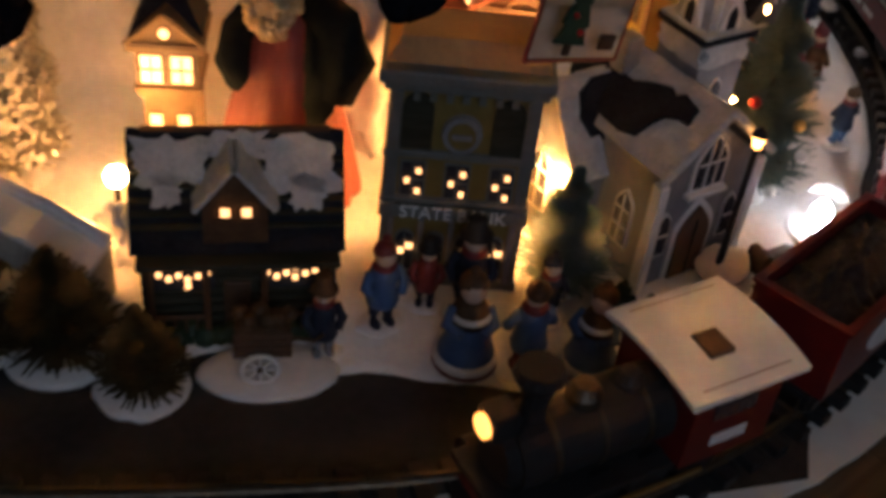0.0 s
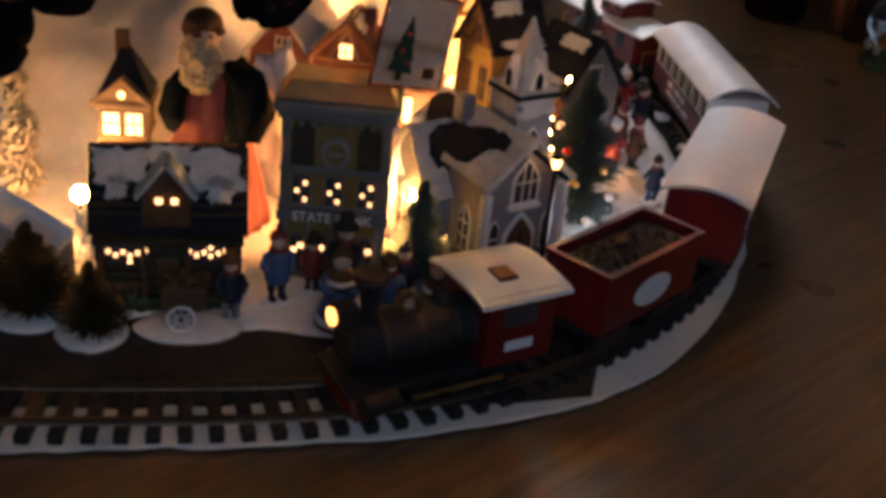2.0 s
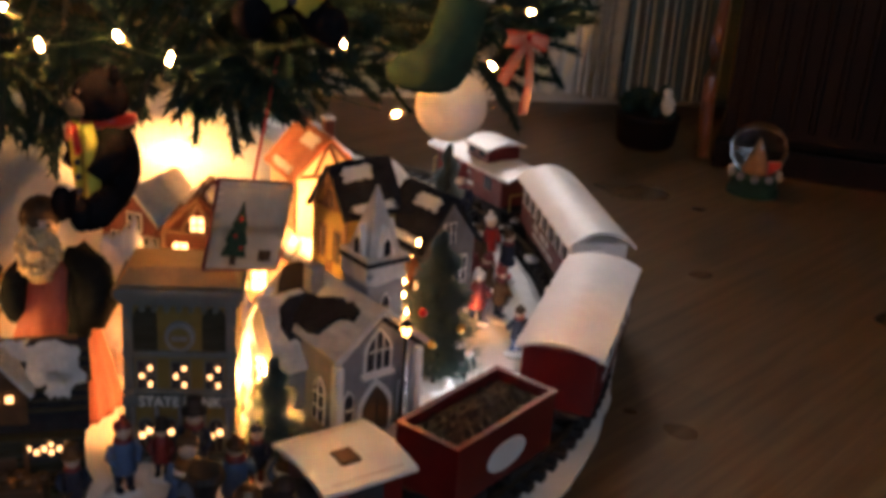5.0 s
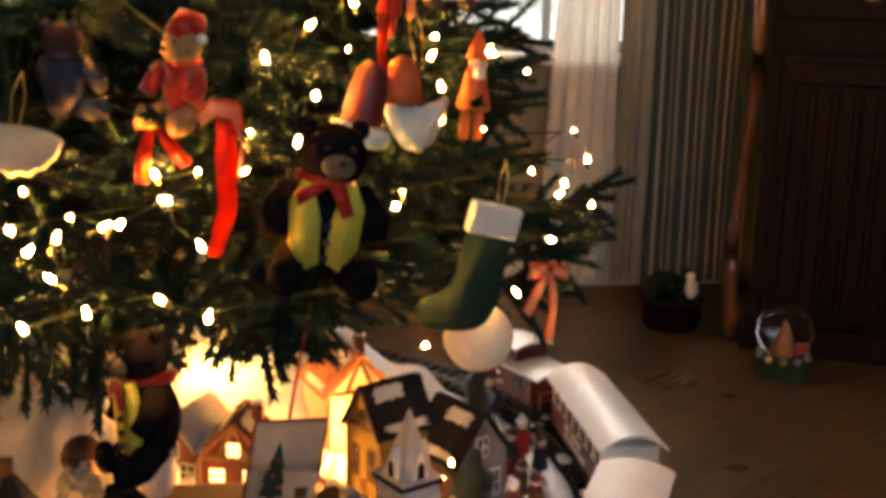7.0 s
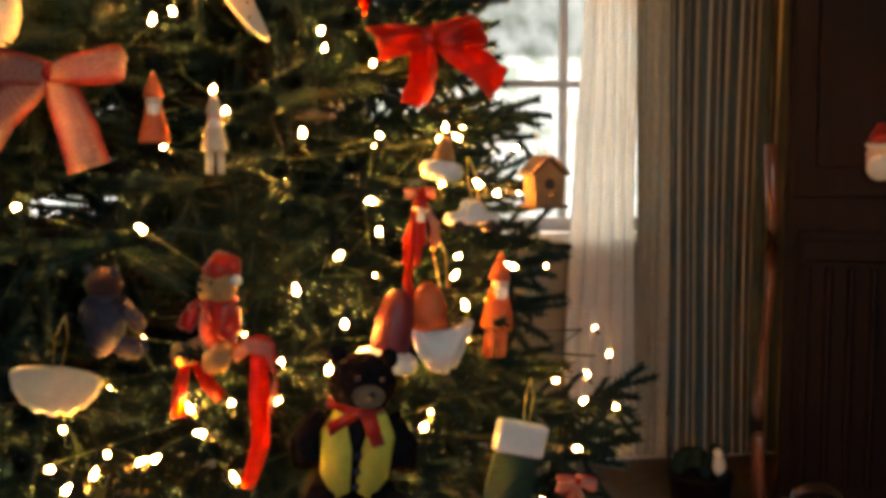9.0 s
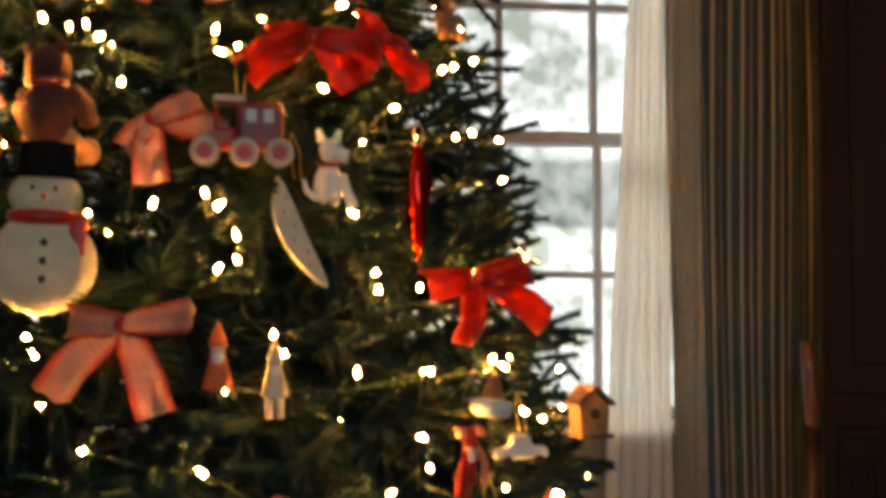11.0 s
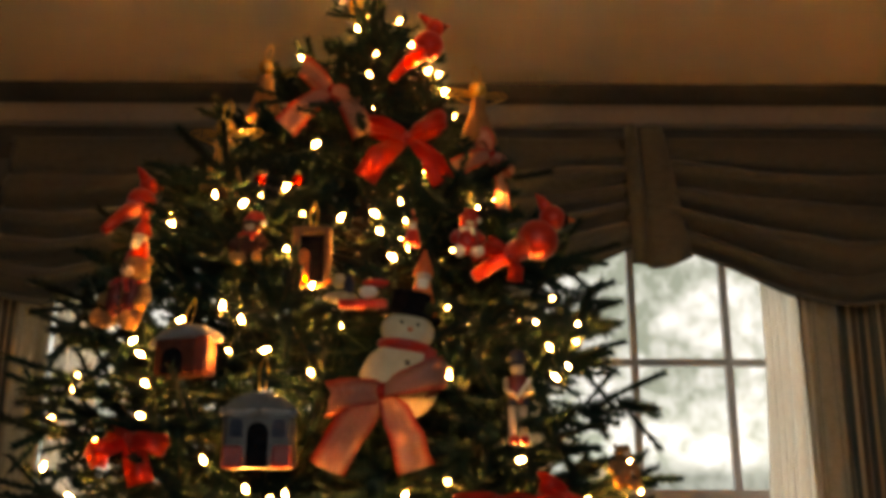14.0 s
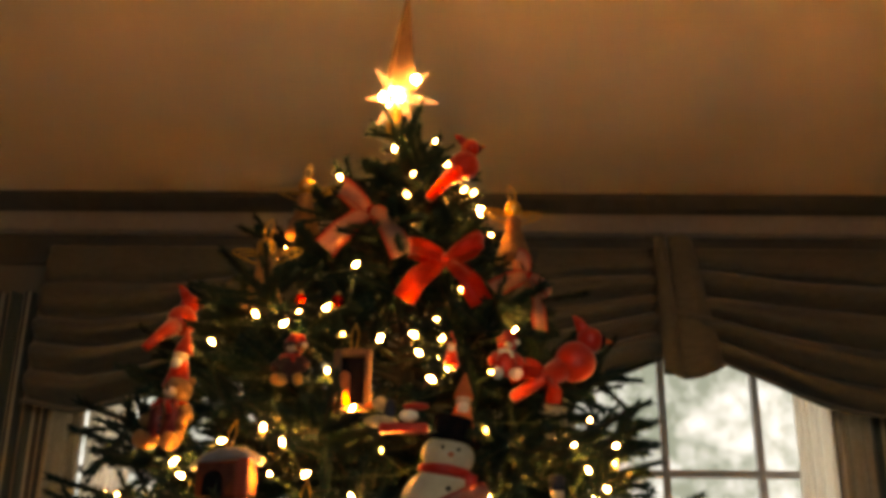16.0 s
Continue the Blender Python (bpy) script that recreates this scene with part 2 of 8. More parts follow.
def stripes():
    m, n, l, p = nodes_of("striped_drape")
    at, ramp = n.new("ShaderNodeAttribute"), n.new("ShaderNodeValToRGB")
    at.attribute_name = "across"
    wrap, k = n.new("ShaderNodeMath"), n.new("ShaderNodeMath")
    k.operation, wrap.operation = "MULTIPLY", "FRACT"
    k.inputs[1].default_value = 7.0
    l.new(at.outputs["Fac"], k.inputs[0])
    l.new(k.outputs[0], wrap.inputs[0])
    l.new(wrap.outputs[0], ramp.inputs[0])
    el = ramp.color_ramp.elements
    ramp.color_ramp.interpolation = "CONSTANT"
    el[0].position, el[0].color = 0.0, (0.040, 0.072, 0.070, 1)
    el[1].position, el[1].color = 0.36, (0.43, 0.405, 0.33, 1)
    for pos, c in ((0.44, (0.055, 0.055, 0.044, 1)), (0.60, (0.38, 0.355, 0.285, 1)), (0.68, (0.028, 0.048, 0.048, 1)), (0.92, (0.31, 0.265, 0.19, 1))):
        e = el.new(pos)
        e.color = c
    co, nz, bp = n.new("ShaderNodeTexCoord"), n.new("ShaderNodeTexNoise"), n.new("ShaderNodeBump")
    l.new(co.outputs["Object"], nz.inputs[0])
    nz.inputs["Scale"].default_value = 400
    l.new(nz.outputs[0], bp.inputs["Height"])
    bp.inputs["Strength"].default_value = 0.2
    bp.inputs["Distance"].default_value = 0.001
    l.new(bp.outputs[0], p.inputs["Normal"])
    l.new(ramp.outputs[0], p.inputs["Base Color"])
    p.inputs["Roughness"].default_value, p.inputs["Sheen Weight"].default_value = 0.7, 0.2
    return m


m_stripes = stripes()


def structure(name, bm, material, label, category):
    return tagged(part(name, bm, material), label, category, kind="structure")


structure("floor", box(B(), ((X0 + X1) / 2, (Y0 + WALL_Y) / 2, -0.02), (X1 - X0 + 0.3, WALL_Y - Y0 + 0.3, 0.04)), m_floor, "brown varnished hardwood floor with soft reflections", "floor")
structure("ceiling", box(B(), ((X0 + X1) / 2, (Y0 + WALL_Y) / 2, CEIL + 0.05), (X1 - X0 + 0.3, WALL_Y - Y0 + 0.3, 0.1)), m_ceiling, "cream painted ceiling in warm lamplight", "ceiling")
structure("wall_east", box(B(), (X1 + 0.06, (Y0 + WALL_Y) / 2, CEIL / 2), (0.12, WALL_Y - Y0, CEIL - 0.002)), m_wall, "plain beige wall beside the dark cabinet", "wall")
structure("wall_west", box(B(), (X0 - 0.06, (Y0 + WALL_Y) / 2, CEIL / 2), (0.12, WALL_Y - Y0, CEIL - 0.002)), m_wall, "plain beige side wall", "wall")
# unseen wall, with a gap added in its middle for the fill lamp
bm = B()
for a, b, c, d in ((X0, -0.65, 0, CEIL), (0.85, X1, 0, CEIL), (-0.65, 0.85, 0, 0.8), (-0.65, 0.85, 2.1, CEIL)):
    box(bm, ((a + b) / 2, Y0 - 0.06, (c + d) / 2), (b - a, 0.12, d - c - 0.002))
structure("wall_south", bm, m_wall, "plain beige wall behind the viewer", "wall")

WIN_W, WIN_Z0, WIN_Z1 = 0.80, 0.60, 2.06
WINDOWS = (0.405, -0.945)
bm = B()
edges = [X0]
for cx in sorted(WINDOWS):
    edges += [cx - WIN_W / 2, cx + WIN_W / 2]
edges.append(X1)
for i in range(0, len(edges), 2):
    box(bm, ((edges[i] + edges[i + 1]) / 2, WALL_Y + 0.07, CEIL / 2), (edges[i + 1] - edges[i], 0.14, CEIL - 0.002))
for cx in WINDOWS:
    box(bm, (cx, WALL_Y + 0.07, WIN_Z0 / 2), (WIN_W, 0.14, WIN_Z0))
    box(bm, (cx, WALL_Y + 0.07, (WIN_Z1 + CEIL) / 2 - 0.001), (WIN_W, 0.14, CEIL - WIN_Z1 - 0.002))
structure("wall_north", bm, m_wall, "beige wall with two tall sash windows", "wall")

# crown moulding in three painted bands and a baseboard along the window wall
m_crown = surface("crown_paint", (0.30, 0.28, 0.235), (0.37, 0.35, 0.30), 0.55, 8, bump=0.05)
# dark frieze paint; on the cove it also holds the shadow under the ceiling
m_crown_dark = surface("green_grey_paint_and_shade", (0.050, 0.062, 0.056), (0.075, 0.088, 0.080), 0.55, 8, bump=0.05)
for name, prof, material, label in (
        ("trim_frieze", [(0, 2.245), (0.010, 2.245), (0.012, 2.335), (0, 2.335)], m_crown_dark, "dark grey-green painted frieze over the valances"),
        ("trim_crown_moulding", [(0, 2.336), (0.018, 2.336), (0.030, 2.346), (0.034, 2.384), (0.042, 2.394), (0, 2.394)], m_crown, "grey-beige painted crown moulding"),
        ("trim_cove", [(0, 2.395), (0.040, 2.395), (0.055, 2.405), (0.075, 2.425), (0.085, 2.4385), (0, 2.4385)], m_crown_dark, "grey-green cove below the ceiling, its shade put into the colour")):
    bm = B()
    for x in (X0, X1):
        for d, z in prof:
            bm.verts.new((x, WALL_Y - 0.0005 - d, z))
    bm.verts.ensure_lookup_table()
    k = len(prof)
    for i in range(k):
        bm.faces.new([bm.verts[j] for j in (i, (i + 1) % k, k + (i + 1) % k, k + i)])
    bmesh.ops.recalc_face_normals(bm, faces=bm.faces)
    structure(name, bm, material, label, "moulding")
structure("baseboard", box(B(), ((X0 + X1) / 2, WALL_Y - 0.009, 0.055), (X1 - X0, 0.016, 0.11), bevel=0.004), m_trim, "white painted baseboard", "baseboard")


def sash_window(name, cx, label):
    w = thing(name, pose(cx, WALL_Y, 0), label, "window", kind="structure")
    x0, x1, zm = -WIN_W / 2, WIN_W / 2, 1.33
    bm = B()
    for s in (-1, 1):
        box(bm, (s * (WIN_W / 2 + 0.03), -0.010, (WIN_Z0 + WIN_Z1) / 2), (0.075, 0.020, WIN_Z1 - WIN_Z0 + 0.10), bevel=0.004)
    box(bm, (0, -0.011, WIN_Z1 + 0.035), (WIN_W + 0.02, 0.022, 0.07), bevel=0.004)
    part("window_frame", bm, m_trim, w)
    part("window_sill", box(B(), (0, -0.03, WIN_Z0 - 0.012), (WIN_W + 0.16, 0.09, 0.026), bevel=0.005), m_trim, w)
    for nm, z0, z1, y in (("upper_sash", zm - 0.016, WIN_Z1, 0.075), ("lower_sash", WIN_Z0 + 0.001, zm + 0.016, 0.035)):
        bm, t = B(), 0.034
        for x in (x0 + 0.018, x1 - 0.018):
            box(bm, (x, y, (z0 + z1) / 2), (0.036, t, z1 - z0))
        box(bm, (0, y, z0 + 0.016), (WIN_W - 0.073, t, 0.032))
        box(bm, (0, y, z1 - 0.016), (WIN_W - 0.073, t, 0.032))
        for i in (-1, 1):
            box(bm, (i * 0.127, y, (z0 + z1) / 2), (0.018, t * 0.8, z1 - z0 - 0.066))
        for i in (-1, 0, 1):
            box(bm, (i * 0.2475, y, (z0 + z1) / 2), (0.222 if i else 0.234, t * 0.8, 0.018))
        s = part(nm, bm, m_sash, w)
        for i in (-1, 0, 1):
            for zc in (0.25, 0.75):
                pane = part("pane", box(B(), (i * 0.247, y + 0.004, z0 + (z1 - z0) * zc), (0.25, 0.003, (z1 - z0) / 2 - 0.02)), m_pane, s)
                pane.visible_shadow = False
    return w


sash_window("window_1", WINDOWS[0], "white six over six sash window with bright daylight behind")
sash_window("window_2", WINDOWS[1], "white sash window half hidden behind the tree")


def garden():
    m, n, l, p = nodes_of("bright_garden")
    co, mp = n.new("ShaderNodeTexCoord"), n.new("ShaderNodeMapping")
    l.new(co.outputs["Object"], mp.inputs[0])
    n1, n2 = n.new("ShaderNodeTexNoise"), n.new("ShaderNodeTexNoise")
    n1.inputs["Scale"].default_value, n1.inputs["Detail"].default_value = 1.1, 3
    n2.inputs["Scale"].default_value, n2.inputs["Detail"].default_value = 5.0, 14
    l.new(mp.outputs[0], n1.inputs[0])
    l.new(mp.outputs[0], n2.inputs[0])
    mix = n.new("ShaderNodeMix")
    mix.data_type = "FLOAT"
    mix.inputs[0].default_value = 0.55
    l.new(n1.outputs[0], mix.inputs[2])
    l.new(n2.outputs[0], mix.inputs[3])
    ramp = n.new("ShaderNodeValToRGB")
    e = ramp.color_ramp.elements
    e[0].position, e[0].color = 0.42, (0.24, 0.31, 0.30, 1)
    e[1].position, e[1].color = 0.66, (0.90, 1.02, 1.22, 1)
    l.new(mix.outputs[0], ramp.inputs[0])
    p.inputs["Base Color"].default_value = (0, 0, 0, 1)
    sep, low = n.new("ShaderNodeSeparateXYZ"), n.new("ShaderNodeValToRGB")
    l.new(co.outputs["Object"], sep.inputs[0])
    span = n.new("ShaderNodeMapRange")
    span.inputs[1].default_value, span.inputs[2].default_value = 1.0, 3.0
    l.new(sep.outputs[2], span.inputs[0])
    l.new(span.outputs[0], low.inputs[0])
    g = low.color_ramp.elements
    g[0].position, g[0].color = 0.27, (1, 1, 1, 1)
    g[1].position, g[1].color = 0.30, (0.30, 0.32, 0.31, 1)
    for pos, c in ((0.56, (0.34, 0.36, 0.34, 1)), (0.66, (0.9, 0.9, 0.9, 1)), (0.95, (0.66, 0.66, 0.66, 1))):
        g.new(pos).color = c
    mul = n.new("ShaderNodeMix")
    mul.data_type, mul.blend_type = "RGBA", "MULTIPLY"
    mul.inputs[0].default_value = 1.0
    l.new(ramp.outputs[0], mul.inputs[6])
    l.new(low.outputs[0], mul.inputs[7])
    l.new(mul.outputs[2], p.inputs["Emission Color"])
    p.inputs["Emission Strength"].default_value = 1.25
    return m


tagged(raw("backdrop", [(-9, 9, -3), (9, 9, -3), (9, 9, 4.8), (-9, 9, 4.8)], [(0, 1, 2, 3)], garden()), "pale overexposed garden trees seen through the windows", "backdrop", kind="structure")


def cloth(name, x0, x1, z0, z1, y, folds, depth, material, parent, seed, label="", flare=0.0):
    """A hanging length of cloth with vertical pleats, open at the foot."""
    rnd = random.Random(seed)
    ph = [rnd.uniform(0, 6.28) for _ in range(4)]
    nx, nz = folds * 10, 14
    v, f, u = [], [], []
    for side in (0, 1):
        for j in range(nz + 1):
            z = z0 + (z1 - z0) * j / nz
            for i in range(nx + 1):
                a = i / nx
                amp = depth * (0.7 + 0.3 * math.sin(5 * a + ph[0])) * (1.0 - 0.25 * j / nz)
                d = amp * math.sin(2 * math.pi * folds * (a + 0.02 * math.sin(9 * a + ph[1])) + 0.35 * math.sin(2.2 * z + ph[2]))
                dx = 0.006 * math.sin(3 * z + 6 * a + ph[3])
                left = x0 + flare * max(0, 1 - z / 1.7)
                v.append((left + (x1 - left) * a + dx, y + d + 0.004 * side, z))
                u.append(a)
    k = (nx + 1) * (nz + 1)
    for j in range(nz):
        for i in range(nx):
            q = j * (nx + 1) + i
            f.append((q, q + 1, q + nx + 2, q + nx + 1))
            f.append((k + q, k + q + nx + 1, k + q + nx + 2, k + q + 1))
    ob = raw(name, v, f, material, parent, label, smooth=True)
    at = ob.data.attributes.new("across", "FLOAT", "POINT")
    at.data.foreach_set("value", u)
    return ob


def drape(mx, seed, label):
    """Striped drape over a pale sheer; mx mirrors the pair about the middle between the windows."""
    flip = lambda x: x if mx > 0 else -0.54 - x
    t = thing("curtain", pose(0, 0, 0), label, "curtain", "curtains at the windows")
    a, b, c = flip(0.575), flip(0.690), flip(1.30)
    cloth("sheer", min(a, b), max(a, b), 0.045, 2.12, 2.345, 5, 0.016, m_sheer, t, seed, "pale cream sheer lit from behind", flare=-0.075 if mx > 0 else 0.0)
    e = flip(0.775)
    cloth("lining_fold", min(b, e) - 0.012, max(b, e), 0.038, 2.12, 2.338, 3, 0.018, m_lining, t, seed + 3, "beige folded edge of the drape")
    cloth("striped_panel", min(e, c) - 0.01, max(e, c), 0.035, 2.12, 2.335, 12, 0.026, m_stripes, t, seed + 1, "dark green panel with tan stripes")
    return t


drape(1, 11, "floor length striped drape and cream sheer beside the window")
drape(-1, 21, "striped drape and cream sheer beside the far window")


def valance(cx, label):
    t = thing("valance", pose(cx, 0, 0), label, "valance", "valances over the windows")
    part("board", box(B(), (0, 2.365, 2.235), (1.34, 0.13, 0.025), bevel=0.003), m_valance, t)
    for s in (-1, 1):
        nu, nv = 40, 84
        v, f = [], []
        for j in range(nv + 1):
            b = j / nv
            for i in range(nu + 1):
                a = i / nu
                x = s * (-0.05 + 0.70 * a)
                low = 1.965 - 0.20 * math.sin(min(1, a * 1.15) * math.pi / 2) ** 1.1 + (0.03 * max(0, a - 0.8) * 5)
                z = 2.235 + (low - 2.235) * b
                turn = 2 * math.pi * (5.2 * b ** 1.2 + 0.45 * noise.noise(Vector((a * 1.7, b * 2.2, s * 3 + cx))) + 0.25 * math.sin(3 * a))
                fold = abs(math.sin(turn / 2)) ** 0.8 * min(1.0, b * 4) * (0.8 + 0.6 * noise.noise(Vector((a * 2.5 + s, b * 4, 7 + cx))))
                y = 2.288 - (0.010 + 0.105 * fold * (0.45 + 0.55 * math.sin(math.pi * min(1, max(0.0, a * 0.9 + 0.05))))) * (0.55 + 0.45 * b)
                v.append((x, y, z - 0.012 * fold * math.sin(math.pi * a)))
        for j in range(nv):
            for i in range(nu):
                q = j * (nu + 1) + i
                f.append((q, q + 1, q + nu + 2, q + nu + 1))
        sw = raw("swag", v, f, m_valance, t, smooth=True)
        sm = sw.modifiers.new("thickness", "SOLIDIFY")
        sm.thickness = 0.004
    v, f = [], []
    n = 24
    for j in range(9):
        b = j / 8
        for i in range(n + 1):
            a = i / n
            w = 0.092 + 0.056 * b
            pleat = 0.020 * math.exp(-((a - 0.16) / 0.10) ** 2) + 0.012 * math.exp(-((a - 0.75) / 0.22) ** 2) - 0.010 * math.exp(-((a - 0.33) / 0.07) ** 2)
            v.append(((a - 0.46) * w + 0.026 * b, 2.232 - pleat * (1 - 0.3 * b) - 0.016 * b, 2.245 - (0.375 - 0.018 * a + 0.02 * math.sin(a * math.pi)) * b))
    for j in range(8):
        for i in range(n):
            q = j * (n + 1) + i
            f.append((q, q + 1, q + n + 2, q + n + 1))
    jb = raw("jabot", v, f, m_valance, t, smooth=True)
    jb.modifiers.new("thickness", "SOLIDIFY").thickness = 0.006
    return t


valance(0.275, "grey-beige swagged valance with a centre tail")
valance(-0.72, "grey-beige swagged valance over the far window")


# the window wall stands a little askew to the walk
ASKEW = Matrix.Translation((0.28, 2.45, 0)) @ pose(0, 0, 0, 0, 0, 7) @ Matrix.Translation((-0.28, -2.45, 0))
for ob in list(scene.objects):
    if ob.parent is None and ob.type in ("MESH", "EMPTY"):
        ob.matrix_basis = ASKEW @ ob.matrix_basis

# cool fill lamp added behind the viewer, in the gap of the unseen wall
fill_data = bpy.data.lights.new("unseen_fill_light", "AREA")
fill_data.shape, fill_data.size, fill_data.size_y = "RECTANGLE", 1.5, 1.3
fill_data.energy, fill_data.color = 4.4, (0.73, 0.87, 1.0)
fill = new("unseen_fill_light", fill_data)
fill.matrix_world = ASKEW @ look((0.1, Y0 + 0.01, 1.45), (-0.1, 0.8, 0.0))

# ---- the Christmas tree ----
AX, AY = -0.22, 1.20
PROFILE = ((0.30, 0.52), (0.46, 0.67), (0.9, 0.575), (1.4, 0.42), (1.85, 0.15), (2.04, 0.015))


def radius(z):
    return float(np.interp(z, [p[0] for p in PROFILE], [p[1] for p in PROFILE]))


def trim(z):
    """How far the crown is pressed in on the side by the window."""
    return 0.13 * min(1.0, max(0.0, (z - 0.52) / 0.25))


def on_tree(angle, z, out=0.0):
    """A place on the crown's face: angle in degrees from straight towards the viewer, to the right."""
    a = radians(angle)
    r = (radius(z) + out) * (1 - trim(z) * max(0.0, math.sin(a)) ** 2.5)
    return Vector((AX + r * math.sin(a), AY - r * math.cos(a), z))


def christmas_tree():
    rnd = random.Random(5)
    t = thing("christmas_tree", pose(AX, AY, 0), "tall dense green artificial Christmas tree", "Christmas tree")
    bm = B()
    tube(bm, [(0, 0, 0.02), (0, 0, 0.6), (0.01, 0, 1.3), (0.0, 0, 2.0)], [0.03, 0.026, 0.018, 0.006], 8)
    part("trunk", bm, m_bark, t)
    limb_v, limb_f, tv, tf = [], [], [], []

    def stick(a, b, r1, r2):
        d = (b - a).normalized()
        u = d.orthogonal().normalized()
        w = d.cross(u)
        k = len(limb_v)
        for p, r in ((a, r1), (b, r2)):
            for q in range(3):
                c = math.pi / 1.5 * q
                limb_v.append(p + u * r * math.cos(c) + w * r * math.sin(c))
        for q in range(3):
            limb_f.append((k + q, k + (q + 1) % 3, k + 3 + (q + 1) % 3, k + 3 + q))

    def twig(a, d, length, wide=0.0017, dense=760):
        """A twig with needles all round, longer at its middle."""
        d = d.normalized()
        u = d.orthogonal().normalized()
        w = d.cross(u)
        stick(a, a + d * length, 0.0022, 0.001)
        cnt = int(length * dense)
        for i in range(cnt):
            s = i / cnt
            c = i * 2.399 + rnd.random() * 0.5
            side = u * math.cos(c) + w * math.sin(c)
            nd = side * 0.85 + d * (0.5 + 0.6 * s)
            ln = (0.0125 + 0.006 * rnd.random()) * (1 - 0.35 * s)
            p = a + d * (length * s)
            across = side.cross(d) * wide
            k = len(tv)
            tv.extend((p - across, p + across, p + nd * ln))
            tf.append((k, k + 1, k + 2))

    z = 0.485
    while z < 2.0:
        r = radius(z)
        count = max(5, int(7 + r * 26))
        off = rnd.uniform(0, 6.28)
        for i in range(count):
            a = off + 2 * math.pi * i / count + rnd.uniform(-0.16, 0.16)
            out = Vector((math.cos(a), math.sin(a), 0))
            back = out.y > 0.45
            if noise.noise(Vector((out.x * 2.4, out.y * 2.4, z * 4.5))) > 0.35:
                continue
            if out.y < -0.35 and out.x > -0.25:
                # the lowest boughs in front are bent up out of the way of the village
                shift = 0.045 * max(0.0, 1 - (z - 0.485) / 0.3)
            else:
                shift = 0.0
            wild = 0.20 * min(1.0, max(0.0, (z - 1.25) / 0.3))
            zz = z + rnd.uniform(-0.03, 0.03) * (1 if not shift else 0.6) + shift
            ll = max(0.05, r * rnd.uniform(0.88 - wild, 1.05 + wild) * (1 - 1.3 * trim(zz) * max(0.0, out.x) ** 2.5))
            lift = 0.10 + 0.55 * (zz - 0.4) / 1.6
            pts = []
            for q in range(6):
                s = q / 5
                pts.append(out * ll * s + Vector((0, 0, zz - 0.10 * r / 0.6 + lift * ll * s * 0.45 + 0.05 * s * s * (r / 0.6) - 0.05 * s)))
            for q in range(5):
                stick(pts[q], pts[q + 1], 0.006 * (1 - q / 6), 0.006 * (1 - (q + 1) / 6))
            side = Vector((-out.y, out.x, 0))
            steps = max(3, int(ll / (0.042 if not back else 0.07)))
            small = 0.6 + 0.4 * min(1, r / 0.3)
            for q in range(steps):
                s = 0.30 + 0.70 * (q + rnd.random()) / steps
                x = min(4.999, s * 5)
                j = int(x)
                base = pts[j].lerp(pts[j + 1], x - j)
                inner = s < 0.6
                for sg in (-1, 1):
                    d = out * rnd.uniform(0.4, 1.0) + side * sg * rnd.uniform(0.5, 1.0) + Vector((0, 0, rnd.uniform(-0.35, 0.35)))
                    twig(base, d, rnd.uniform(0.07, 0.125) * (1.2 - 0.4 * s) * small, 0.0034 if inner or back else 0.0026, 420 if inner or back else 900)
                if not inner and not back:
                    d = out * 0.7 + side * rnd.uniform(-0.6, 0.6) + Vector((0, 0, rnd.choice((-0.9, 0.7))))
                    twig(base, d, rnd.uniform(0.05, 0.09) * small, 0.0026, 860)
            twig(pts[5] - out * 0.03, out + Vector((0, 0, rnd.uniform(-0.1, 0.45))), rnd.uniform(0.07, 0.11) * small, 0.0028, 1150)
        z += 0.058 if z < 1.5 else 0.052
    for i in range(6):
        twig(Vector((rnd.uniform(-0.008, 0.008), rnd.uniform(-0.008, 0.008), 1.90 + 0.02 * i)), Vector((rnd.uniform(-0.2, 0.35), rnd.uniform(-0.2, 0.2), 1)), 0.10)
    for i in range(9):
        s = i / 8
        twig(Vector((-0.022 + 0.034 * s, -0.075, 1.875 + 0.10 * s)), Vector((rnd.uniform(0.15, 0.55), rnd.uniform(-0.2, 0.1), 1)), 0.075, 0.0019, 700)
    # low boughs that hang down over the back of the village
    for a, z, ln in [(q, 0.455 - 0.012 * (k % 2) - 0.022 * (q < 4), 0.11) for k, q in enumerate(range(-26, 15, 4))] + [(q, 0.425, 0.09) for q in range(-24, 9, 5)] + [(27, 0.455, 0.10), (30, 0.440, 0.10), (33, 0.455, 0.10), (31, 0.425, 0.08)]:
        tip = on_tree(a, z, -0.05) - Vector((AX, AY, 0))
        out = Vector((tip.x, tip.y, 0)).normalized()
        side = Vector((-out.y, out.x, 0))
        stick(Vector((0, 0, z + 0.10)), tip, 0.006, 0.002)
        for k in range(15):
            root = tip - out * rnd.uniform(0.0, 0.14) + Vector((0, 0, 0.02 * rnd.random()))
            twig(root, out * rnd.uniform(0.2, 0.9) + side * rnd.uniform(-0.8, 0.8) + Vector((0, 0, rnd.uniform(-0.9, 0.15))), ln * rnd.uniform(0.6, 1.0), 0.0028, 900)
    tagged(raw("twig_wood", limb_v, limb_f, m_bark, t), kind="stuff")
    tagged(raw("crown", tv, tf, m_green, t), kind="stuff")
    return t


christmas_tree()

# ---- track bed and snow ----
CX, CY, R = -0.275, 1.169, 0.773


def bend(deg):
    """How far the circle of track is pushed in along its front."""
    u = abs((deg + 180) % 360 - 101) / 24
    return -0.022 * math.cos(u * math.pi / 2) ** 2 if u < 1 else 0.0


